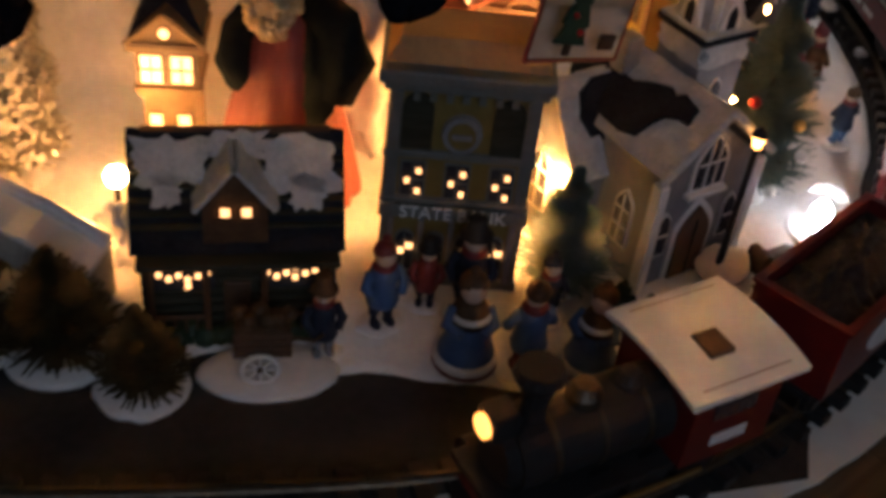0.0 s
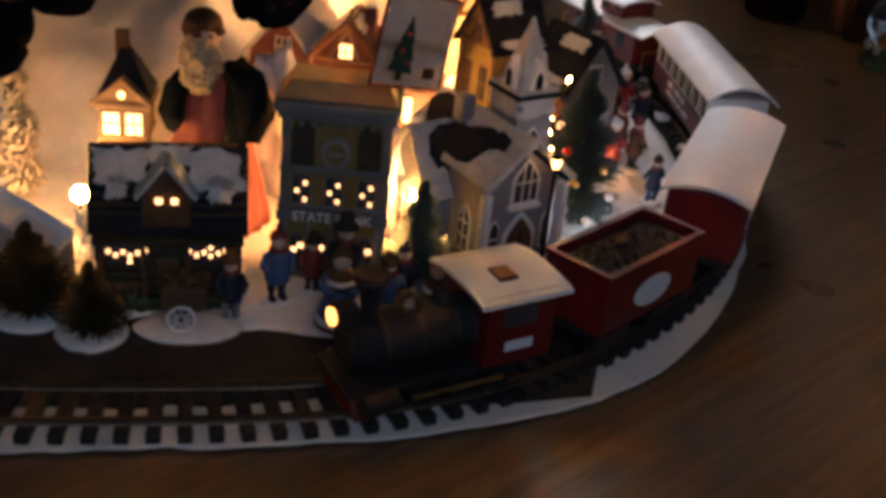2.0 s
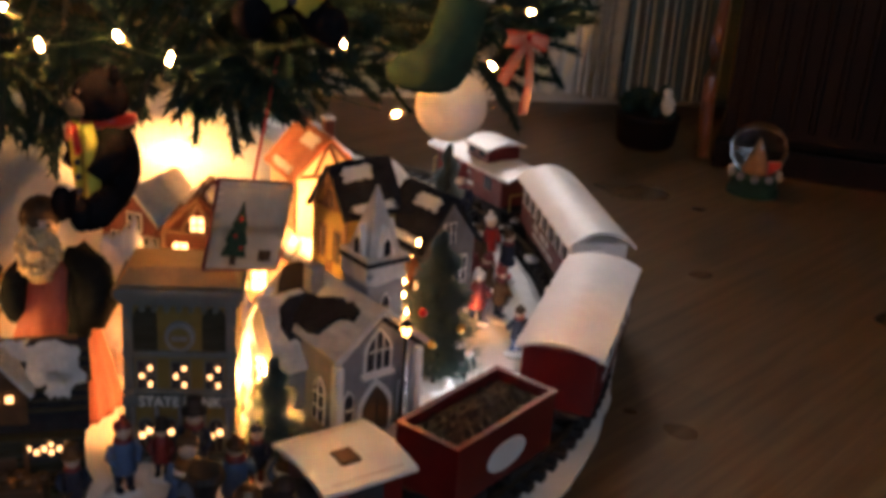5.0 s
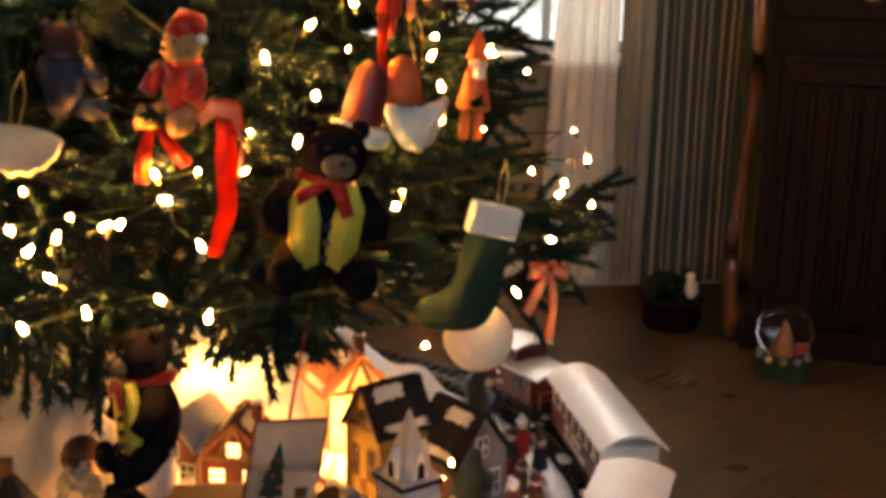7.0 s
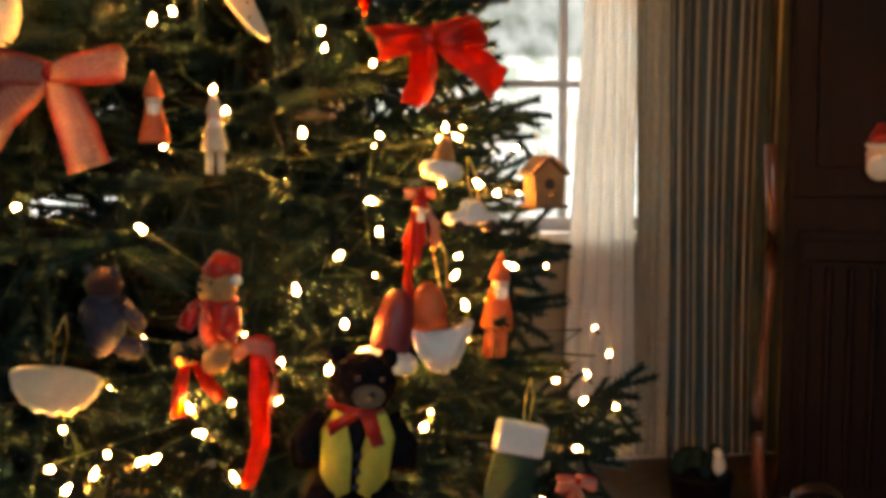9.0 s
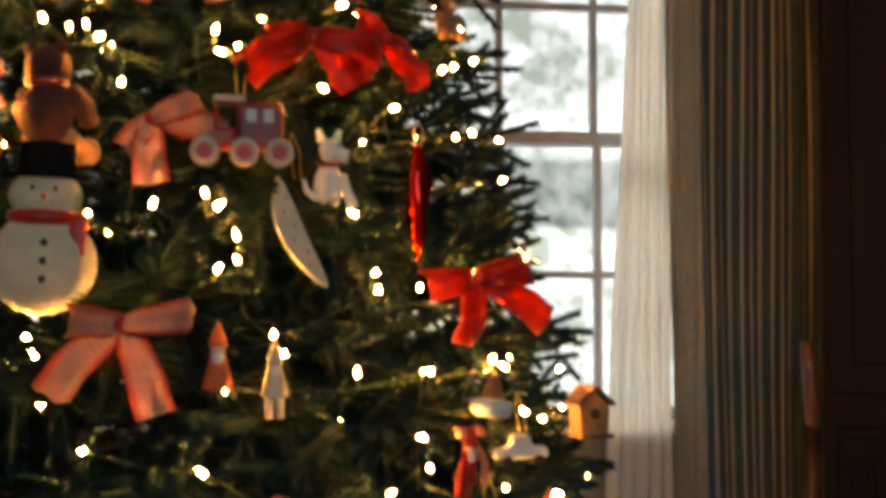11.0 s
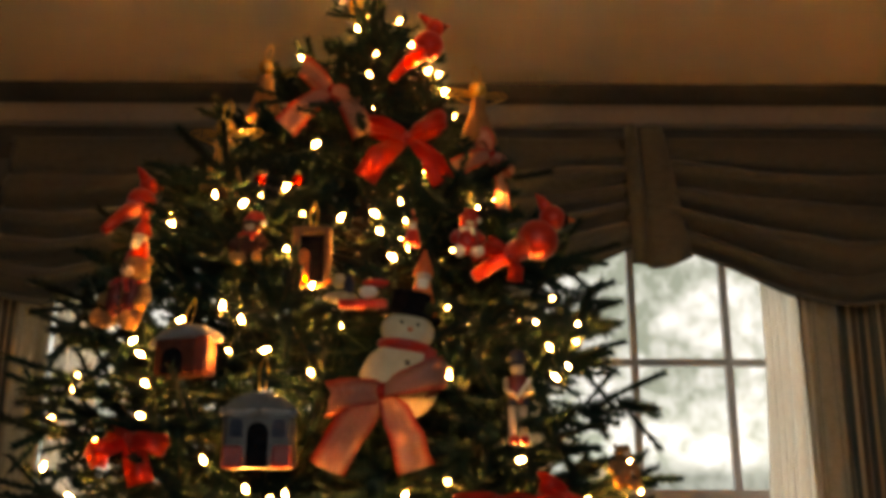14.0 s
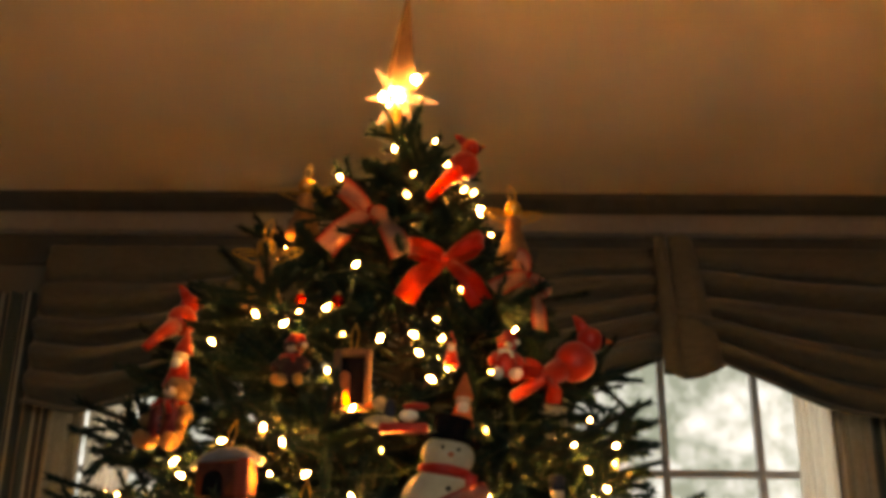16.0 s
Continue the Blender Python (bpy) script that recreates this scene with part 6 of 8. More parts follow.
def robed_santa():
    """An old fashioned Santa: folded rose robe, dark open coat, curly golden beard and a brown fur cap."""
    rnd = random.Random(12)
    robe = lathe(B(), [(0.062, 0.0), (0.062, 0.012), (0.055, 0.05), (0.046, 0.09), (0.035, 0.13), (0.024, 0.16), (0.014, 0.180), (0.006, 0.184)], 54)
    for v in robe.verts:
        a = math.atan2(v.co.y, v.co.x)
        k = 1 + (0.05 * math.sin(a * 13) + 0.035 * math.sin(a * 7 + 1)) * max(0.15, 1 - v.co.z / 0.19)
        v.co.x *= k
        v.co.y *= k * 0.8
    coat = B()
    tube(coat, [(0.020, 0.002, 0.186), (0.044, -0.016, 0.172), (0.050, -0.030, 0.146), (0.044, -0.036, 0.120)], [0.014, 0.022, 0.024, 0.016], 14)
    tube(coat, [(0.030, -0.010, 0.170), (0.034, -0.030, 0.140), (0.030, -0.036, 0.108), (0.028, -0.034, 0.094)], [0.014, 0.017, 0.013, 0.008], 12)
    tube(coat, [(-0.020, 0.002, 0.180), (-0.036, -0.014, 0.160), (-0.040, -0.024, 0.138), (-0.034, -0.028, 0.122)], [0.012, 0.013, 0.014, 0.010], 12)
    for v in coat.verts:
        v.co *= 1 + 0.10 * noise.noise(v.co * 70)
    beard = ball(B(), (-0.008, -0.026, 0.196), 0.022, (1.0, 0.7, 1.35), 14)
    for k in range(90):
        a, b = rnd.uniform(-1.5, 1.5), rnd.uniform(-1.25, 1.1)
        ball(beard, (-0.008 + 0.021 * math.sin(a) * math.cos(b), -0.026 - 0.016 * math.cos(a) * math.cos(b), 0.196 + 0.031 * math.sin(b)), rnd.uniform(0.0032, 0.0052), seg=6)
    head = ball(B(), (-0.008, -0.014, 0.222), 0.019, (1, 0.9, 1.0), 14)
    hood = ball(B(), (-0.008, -0.008, 0.234), 0.021, (1.0, 1.0, 0.85), 16)
    for k in range(40):
        a = rnd.uniform(0, 6.28)
        ball(hood, (-0.008 + 0.019 * math.cos(a), -0.009 + 0.019 * math.sin(a), 0.228 + rnd.uniform(-0.003, 0.004)), rnd.uniform(0.003, 0.005), seg=6)
    return joined("santa_figure", [(robe, m_robe), (coat, m_coat), (head, m_clay), (beard, m_curl), (hood, m_brown)],
                  pose(-0.146, 0.795, 0.022, 0, 0, 4), "old fashioned Santa figure in a rose robe with golden beard", "figurine")


robed_santa()

# ---- the toy train, standing on the front and right of its circle ----
m_train_red = surface("train_red", (0.095, 0.006, 0.007), (0.14, 0.010, 0.010), 0.35, 40, bump=0.05)
m_train_white = surface("train_white", (0.66, 0.67, 0.68), (0.76, 0.77, 0.78), 0.4, 30, bump=0.05)
m_coal = surface("coal", (0.008, 0.008, 0.009), (0.03, 0.03, 0.032), 0.5, 150, bump=1.0, spec=0.15)


def on_rails(deg):
    p = on_track(deg)
    return pose(p.x, p.y, 0.0265, 0, 0, deg - 90)


def wheelset(t, xs, r=0.013, gauge=0.026):
    for x in xs:
        for s in (-1, 1):
            bm = B()
            bmesh.ops.create_cone(bm, cap_ends=True, segments=18, radius1=r, radius2=r, depth=0.005, matrix=pose(x, s * gauge, r, 90))
            bmesh.ops.create_cone(bm, cap_ends=True, segments=18, radius1=r * 1.14, radius2=r * 1.14, depth=0.0015, matrix=pose(x, s * (gauge - 0.004), r, 90))
            part("wheel", bm, m_iron, t)


def bogie(t, x):
    bm = B()
    for s in (-1, 1):
        box(bm, (x, s * 0.031, 0.014), (0.062, 0.005, 0.010), bevel=0.001)
    box(bm, (x, 0, 0.018), (0.014, 0.06, 0.008))
    part("bogie_frame", bm, m_black, t)
    wheelset(t, (x - 0.02, x + 0.02), 0.0115)


def vault(w, ln, z, rise, t=0.004, n=10):
    """An arched roof, w across and ln along."""
    prof = [(-w / 2 + w * k / n, z + rise * (1 - (2 * k / n - 1) ** 2)) for k in range(n + 1)]
    prof += [(y, zz - t) for y, zz in reversed(prof)]
    bm = B()
    a = [bm.verts.new((-ln / 2, y, zz)) for y, zz in prof]
    b = [bm.verts.new((ln / 2, y, zz)) for y, zz in prof]
    k = len(prof)
    for i in range(k):
        bm.faces.new((a[i], a[(i + 1) % k], b[(i + 1) % k], b[i]))
    for j in range(n):
        bm.faces.new((a[j], a[k - 1 - j], a[k - 2 - j], a[j + 1]))
        bm.faces.new((b[j], b[j + 1], b[k - 2 - j], b[k - 1 - j]))
    bmesh.ops.recalc_face_normals(bm, faces=bm.faces)
    return bm


def scroll_marks(t, ln, z, y, seed):
    """Rows of unreadable pale lettering, as plain bars."""
    rnd = random.Random(seed)
    x = -ln / 2
    for row, zz in ((0, z + 0.010), (1, z - 0.004)):
        x = -ln / 2 + rnd.uniform(0, 0.02)
        while x < ln / 2 - 0.02:
            w = rnd.uniform(0.012, 0.03)
            part("lettering_bar", box(B(), (x + w / 2, y, zz), (w, 0.0012, 0.0055 if row else 0.009)), m_train_white, t, "pale bar of lettering")
            x += w + rnd.uniform(0.004, 0.02)


def boxcar(deg):
    t = thing("boxcar", on_rails(deg), "red toy boxcar with a white roof and pale lettering", "train car", "cars of the toy train")
    ln, w = 0.285, 0.086
    part("body", box(B(), (0, 0, 0.065), (ln, w, 0.076), bevel=0.002), m_train_red, t)
    part("floor_frame", box(B(), (0, 0, 0.0245), (ln + 0.006, w * 0.8, 0.008), bevel=0.001), m_black, t)
    part("roof", vault(w + 0.016, ln + 0.014, 0.102, 0.012), m_train_white, t, "white curved roof", smooth=False)
    for s in (-1, 1):
        d = part("sliding_door", box(B(), (0, s * (w / 2 + 0.001), 0.058), (0.066, 0.003, 0.056), bevel=0.001), m_train_red, t)
        part("door_rail", box(B(), (0.02, s * (w / 2 + 0.002), 0.088), (0.13, 0.003, 0.003)), m_black, d)
        for i in range(14):
            x = -ln / 2 + 0.012 + i * (ln - 0.024) / 13
            if abs(x) > 0.036:
                part("rib", box(B(), (x, s * (w / 2 + 0.0006), 0.060), (0.003, 0.002, 0.060)), m_train_red, t)
        scroll_marks(t, 0.22, 0.060, s * (w / 2 + 0.0030), 4 + s)
    bogie(t, -0.095)
    bogie(t, 0.095)
    for s in (-1, 1):
        part("coupler", box(B(), (s * (ln / 2 + 0.012), 0, 0.022), (0.026, 0.010, 0.006), bevel=0.001), m_black, t)


def coach(deg):
    t = thing("passenger_coach", on_rails(deg), "red and cream toy passenger coach with a white arched roof", "train car", "cars of the toy train")
    ln, w = 0.29, 0.084
    part("body", box(B(), (0, 0, 0.044), (ln, w, 0.034), bevel=0.002), m_train_red, t)
    part("floor_frame", box(B(), (0, 0, 0.0235), (ln + 0.004, w * 0.8, 0.007)), m_black, t)
    band = part("window_band", box(B(), (0, 0, 0.081), (ln - 0.002, w - 0.002, 0.040), bevel=0.0015), m_train_white, t, "cream window band")
    for s in (-1, 1):
        for i in range(7):
            x = -ln / 2 + 0.030 + i * (ln - 0.06) / 6
            pn = part("window", box(B(), (x, s * (w / 2 - 0.0004), 0.078), (0.022, 0.003, 0.023), bevel=0.0008), m_glass_dark, t)
            part("mullion", box(B(), (x, s * (w / 2 + 0.0014), 0.078), (0.0018, 0.0012, 0.022)), m_train_white, pn)
        scroll_marks(t, 0.12, 0.044, s * (w / 2 + 0.0006), 14 + s)
    part("roof", vault(w + 0.016, ln + 0.022, 0.101, 0.022, n=16), m_train_white, t, "white arched roof", smooth=False)
    for s in (-1, 1):
        part("platform", box(B(), (s * (ln / 2 + 0.009), 0, 0.026), (0.018, w * 0.8, 0.004)), m_black, t)
        for y in (-0.034, 0.034):
            part("railing_post", rod(B(), (s * (ln / 2 + 0.015), y, 0.028), (s * (ln / 2 + 0.015), y, 0.060), 0.0012, seg=6), m_brass, t)
        part("railing", rod(B(), (s * (ln / 2 + 0.015), -0.034, 0.060), (s * (ln / 2 + 0.015), 0.034, 0.060), 0.0014, seg=6), m_brass, t)
        part("end_door", box(B(), (s * (ln / 2), 0, 0.064), (0.003, 0.024, 0.056), bevel=0.0006), m_train_white, t)
    bogie(t, -0.10)
    bogie(t, 0.10)


def caboose(deg):
    t = thing("caboose", on_rails(deg), "red toy caboose with white roofs and a cupola", "train car", "cars of the toy train")
    ln, w = 0.20, 0.080
    part("body", box(B(), (0, 0, 0.055), (ln, w, 0.056), bevel=0.002), m_train_red, t)
    part("floor_frame", box(B(), (0, 0, 0.0235), (ln + 0.04, w * 0.85, 0.006)), m_black, t)
    part("roof", vault(w + 0.014, ln + 0.05, 0.083, 0.010), m_train_white, t, "white roof", smooth=False)
    cu = part("cupola", box(B(), (0.015, 0, 0.104), (0.062, w * 0.85, 0.026), bevel=0.002), m_train_red, t)
    bm = vault(w * 0.85 + 0.014, 0.078, 0.117, 0.008)
    bm.transform(Matrix.Translation((0.015, 0, 0)))
    part("cupola_roof", bm, m_train_white, cu)
    for s in (-1, 1):
        for x in (-0.002, 0.030):
            part("cupola_window", box(B(), (x, s * w * 0.425, 0.106), (0.018, 0.003, 0.014)), m_glass_dark, cu)
        for x in (-0.06, 0.06):
            part("window", box(B(), (x, s * w / 2, 0.060), (0.022, 0.003, 0.024), bevel=0.0006), m_glass_dark, t)
        scroll_marks(t, 0.08, 0.050, s * (w / 2 + 0.0006), 24 + s)
        part("end_railing", rod(B(), (s * (ln / 2 + 0.018), -0.034, 0.055), (s * (ln / 2 + 0.018), 0.034, 0.055), 0.0014, seg=6), m_brass, t)
        for y in (-0.034, 0.0, 0.034):
            part("railing_post", rod(B(), (s * (ln / 2 + 0.018), y, 0.026), (s * (ln / 2 + 0.018), y, 0.055), 0.0012, seg=6), m_brass, t)
    bogie(t, -0.065)
    bogie(t, 0.065)


def tender(deg):
    t = thing("tender", on_rails(deg), "red toy tender filled with black coal", "train car", "cars of the toy train")
    ln, w = 0.165, 0.076
    bm = B()
    loops = []
    for inset, z in ((0.002, 0.025), (0, 0.027), (0, 0.090), (-0.002, 0.091), (-0.002, 0.094), (0.005, 0.094), (0.006, 0.030)):
        a, b = ln / 2 - inset, w / 2 - inset
        loops.append([bm.verts.new((x, y, z)) for x, y in ((-a, -b), (a, -b), (a, b), (-a, b))])
    for lo, up in zip(loops, loops[1:]):
        for k in range(4):
            bm.faces.new((lo[k], lo[(k + 1) % 4], up[(k + 1) % 4], up[k]))
    bm.faces.new(loops[0][::-1])
    bm.faces.new(loops[-1])
    bmesh.ops.recalc_face_normals(bm, faces=bm.faces)
    part("body", bm, m_train_red, t)
    part("floor_frame", box(B(), (0, 0, 0.0225), (ln + 0.004, w * 0.8, 0.005)), m_black, t)
    bm = B()
    n1, n2 = 22, 12
    g = [[bm.verts.new((-ln / 2 + 0.007 + (ln - 0.014) * i / n1, -w / 2 + 0.007 + (w - 0.014) * j / n2, 0.084 + 0.012 * math.sin(math.pi * i / n1) * math.sin(math.pi * j / n2) + 0.006 * noise.noise(Vector((i * 0.9, j * 0.9, 4))))) for j in range(n2 + 1)] for i in range(n1 + 1)]
    for i in range(n1):
        for j in range(n2):
            bm.faces.new((g[i][j], g[i + 1][j], g[i + 1][j + 1], g[i][j + 1]))
    part("coal", bm, m_coal, t)
    for s in (-1, 1):
        bm = B()
        bmesh.ops.create_cone(bm, cap_ends=True, segments=24, radius1=0.016, radius2=0.016, depth=0.0015, matrix=pose(0.0, s * (w / 2 + 0.0008), 0.054, 90) @ Matrix.Diagonal((2.0, 1, 1, 1)))
        part("oval_plate", bm, m_train_white, t, "pale oval plate")
    bogie(t, -0.05)
    bogie(t, 0.05)


def locomotive(deg):
    t = thing("locomotive", on_rails(deg), "black toy steam locomotive with a red cab and white cab roof", "locomotive", "cars of the toy train")
    bm = B()
    rod(bm, (-0.01, 0, 0.062), (0.105, 0, 0.062), 0.027, seg=24)
    boiler = part("boiler", bm, m_black, t, smooth=False)
    for x in (0.01, 0.045, 0.08):
        part("boiler_band", rod(B(), (x - 0.002, 0, 0.062), (x + 0.002, 0, 0.062), 0.0278, seg=24), m_rail, boiler)
    part("smokebox_front", rod(B(), (0.105, 0, 0.062), (0.112, 0, 0.062), 0.024, 0.018, 20), m_black, boiler)
    part("chimney", lathe(B(), [(0.009, 0.085), (0.008, 0.100), (0.010, 0.112), (0.017, 0.124), (0.015, 0.130), (0.006, 0.130)], 16, Matrix.Translation((0.088, 0, 0))), m_black, t)
    part("steam_dome", lathe(B(), [(0.012, 0.085), (0.012, 0.094), (0.008, 0.101), (0.002, 0.103)], 16, Matrix.Translation((0.05, 0, 0))), m_rail, t)
    part("sand_dome", lathe(B(), [(0.011, 0.085), (0.011, 0.092), (0.007, 0.098), (0.002, 0.100)], 16, Matrix.Translation((0.015, 0, 0))), m_black, t)
    lamp = part("headlamp", box(B(), (0.112, 0, 0.094), (0.020, 0.020, 0.020), bevel=0.002), m_black, t)
    part("headlamp_lens", rod(B(), (0.1215, 0, 0.094), (0.125, 0, 0.094), 0.0082, seg=16), glow("headlamp_glow", (1.0, 0.38, 0.08), 2.6), lamp, "orange glowing lens")
    part("footplate", box(B(), (0.02, 0, 0.031), (0.20, 0.070, 0.006), bevel=0.001), m_black, t)
    part("cowcatcher", slab(B(), [(-0.034, 0.004), (0.034, 0.004), (0.018, 0.030), (-0.018, 0.030)], 0.012, pose(0.116, 0, 0, 0, 0, -90) @ pose(0, -0.016, 0)), m_train_red, t)
    for s in (-1, 1):
        side = slab(B(), [(-0.082, 0.034), (-0.010, 0.034), (-0.010, 0.106), (-0.082, 0.106)], 0.004, pose(0, s * 0.038 - 0.002, 0))
        sd = part("cab_side", side, m_train_red, t)
        part("cab_window", box(B(), (-0.044, s * 0.0402, 0.084), (0.036, 0.0016, 0.024), bevel=0.0005), m_glass_dark, sd)
        part("cab_plate", box(B(), (-0.046, s * 0.0404, 0.052), (0.030, 0.0012, 0.010), bevel=0.0004), m_train_white, sd, "small pale lettered plate")
    part("cab_front", box(B(), (-0.012, 0, 0.070), (0.004, 0.072, 0.072)), m_train_red, t)
    bm = vault(0.096, 0.096, 0.104, 0.006)
    bm.transform(Matrix.Translation((-0.045, 0, 0)))
    part("cab_roof", bm, m_train_white, t, "white cab roof", smooth=False)
    part("roof_hatch", box(B(), (-0.040, 0.010, 0.1098), (0.020, 0.022, 0.005), bevel=0.001), m_brown, t, "dark roof hatch")
    for s in (-1, 1):
        part("cylinder", rod(B(), (0.075, s * 0.036, 0.022), (0.108, s * 0.036, 0.022), 0.012, seg=14), m_iron, t)
        part("side_rod", box(B(), (0.01, s * 0.036, 0.017), (0.095, 0.003, 0.005), bevel=0.001), m_brass, t)
    wheelset(t, (-0.04, 0.0, 0.04), 0.017)
    wheelset(t, (0.085,), 0.010)


locomotive(-57.5)
tender(-41.0)
boxcar(-19.5)
coach(7.0)
caboose(31.0)

# ---- star on the tree's top ----
def star():
    t = thing("tree_star", pose(-0.232, 1.16, 2.072, 8, 8, 8), "pointed glass tree star glowing warm orange", "tree star")
    m, n, l, p = nodes_of("glowing_star_glass")
    p.inputs["Base Color"].default_value = (0.62, 0.34, 0.17, 1)
    p.inputs["Roughness"].default_value = 0.25
    p.inputs["Transmission Weight"].default_value = 0.6
    p.inputs["Emission Color"].default_value = (1.0, 0.55, 0.28, 1)
    p.inputs["Emission Strength"].default_value = 0.35

    m_smoky = surface("smoky_glass", (0.20, 0.13, 0.075), (0.28, 0.18, 0.11), 0.25, 60, bump=0.05, through_light=0.2)

    def ray(a, ln, w, tilt=0.0):
        d = Vector((math.sin(a), tilt, math.cos(a))).normalized()
        bm = B()
        q = d.to_track_quat("Z", "Y")
        ring = [bm.verts.new(d * 0.012 + q @ Vector((w * math.cos(k * math.pi / 2), w * math.sin(k * math.pi / 2), 0))) for k in range(4)]
        tip, root = bm.verts.new(d * ln), bm.verts.new((0, 0, 0))
        for k in range(4):
            bm.faces.new((ring[k], ring[(k + 1) % 4], tip))
            bm.faces.new((ring[(k + 1) % 4], ring[k], root))
        bmesh.ops.recalc_face_normals(bm, faces=bm.faces)
        return bm

    for a, ln, w in ((-0.06, 0.205, 0.033), (0.75, 0.070, 0.013), (1.65, 0.075, 0.012), (2.55, 0.060, 0.012), (3.55, 0.075, 0.012), (4.45, 0.060, 0.012), (5.45, 0.066, 0.013)):
        part("point", ray(a, ln, w, -0.15), m if ln < 0.1 else m_smoky, t, "" if ln < 0.1 else "tall unlit smoky point")
    part("socket_tube", lathe(B(), [(0.013, -0.085), (0.011, -0.04), (0.009, -0.008)], 12), m_gold, t)
    hot = glow("star_bulb", (1.0, 0.46, 0.16), 500.0)
    for x, z in ((-0.008, 0.004), (0.026, 0.030), (0.004, -0.006), (-0.024, -0.010)):
        part("star_lamp", ball(B(), (x, -0.016, z), 0.0065, seg=10), hot, t, "small glowing bulb")


star()


# ---- ornaments hung on the tree ----
m_cream_felt = surface("cream_felt", (0.52, 0.44, 0.31), (0.64, 0.55, 0.40), 0.85, 70, bump=0.3, through_light=0.1)
m_linen = surface("cream_linen", (0.50, 0.46, 0.38), (0.62, 0.57, 0.48), 0.85, 90, bump=0.3, through_light=0.3)
m_slate = surface("slate_blue_paint", (0.020, 0.027, 0.034), (0.045, 0.054, 0.064), 0.5, 60, bump=0.2)
def hanger(t, z0, ln=0.045):
    part("hanging_loop", tube(tube(B(), [(-0.003, 0, z0), (-0.005, 0.008, z0 + ln * 0.6), (0, 0.016, z0 + ln)], 0.0007, 4), [(0.003, 0, z0), (0.005, 0.008, z0 + ln * 0.6), (0, 0.016, z0 + ln)], 0.0007, 4), m_gold, t, "gold hanging thread")


def ribbon(pts, widths, t=0.0012, up=Vector((0, 0.25, 1))):
    """A strip of ribbon along pts, standing across the way it runs."""
    bm = B()
    mark = bm.verts.layers.float.new("across")
    rows = []
    n, m = 16, 6
    at = np.linspace(0, len(pts) - 1, n + 1)
    path = [Vector([float(np.interp(u, range(len(pts)), [q[c] for q in pts])) for c in range(3)]) for u in at]
    wide = np.interp(at, range(len(pts)), widths)
    ph = pts[-1][0] * 97 + pts[-1][2] * 31
    for i, p in enumerate(path):
        d = (path[min(i + 1, n)] - path[max(i - 1, 0)]).normalized()
        a = (up - d * up.dot(d)).normalized()
        c = d.cross(a)
        row = []
        for k in range(m + 1):
            s = k / m - 0.5
            q = p + a * (s * wide[i])
            row.append(bm.verts.new(q + c * wide[i] * (0.16 * math.cos(s * 3.1) + 0.13 * noise.noise(Vector((i * 0.33, k * 0.55, ph))) + 0.06 * math.sin(s * 11 + ph))))
            row[-1][mark] = k / m
        rows.append(row)
    for a, b in zip(rows, rows[1:]):
        for k in range(m):
            bm.faces.new((a[k], b[k], b[k + 1], a[k + 1]))
    bmesh.ops.solidify(bm, geom=bm.faces[:], thickness=t)
    return bm


def bow(p, w, material, rz=10, roll=0, tail=1.0, label="red satin ribbon bow tied to a branch", droop=0.0):
    """A tied bow: two loops, a knot and two tails; w is its width."""
    t = thing("bow", pose(*p, 0, 0, rz) @ pose(0, 0, 0, 0, roll, 0), label, "bow", "bows on the tree")
    h = w * 0.25
    rnd = random.Random(round(p[0] * 1000) * 7 + round(p[2] * 1000))
    for s in (-1, 1):
        pts = []
        big, tip, swing = rnd.uniform(0.62, 0.92), rnd.uniform(-0.14, 0.12), rnd.uniform(0.7, 1.4)
        for k in range(11):
            a = math.pi * 2 * k / 10
            pts.append((s * big * (w * 0.25 - w * 0.25 * math.cos(a)), -0.006 - w * 0.13 * math.sin(a), tip * w * (1 - math.cos(a)) + droop * w * (1 - math.cos(a)) * -0.12 + w * 0.05 * (1 - math.cos(a)) * 0.5))
        part("loop", ribbon(pts, [h * (0.45 + 0.55 * math.sin(math.pi * k / 10) ** 0.7) for k in range(11)]), material, t, smooth=True)
        ln = w * 0.62 * tail * rnd.uniform(0.75, 1.15)
        pts = [(0, -0.006, 0), (s * w * 0.11 * swing, -0.014, -ln * 0.22), (s * w * 0.25 * swing, -0.012 - 0.02 * rnd.random(), -ln * 0.58), (s * w * 0.37 * swing, -0.016, -ln)]
        part("tail", ribbon(pts, [h * 0.4, h * 0.9, h * 1.08, h * 1.15], up=Vector((1, 0.3, 0.25 * s))), material, t, smooth=True)
    part("knot", ball(B(), (0, -0.010, 0), w * 0.055, (1.1, 0.9, 1.2), 10), material, t, smooth=True)
    return t


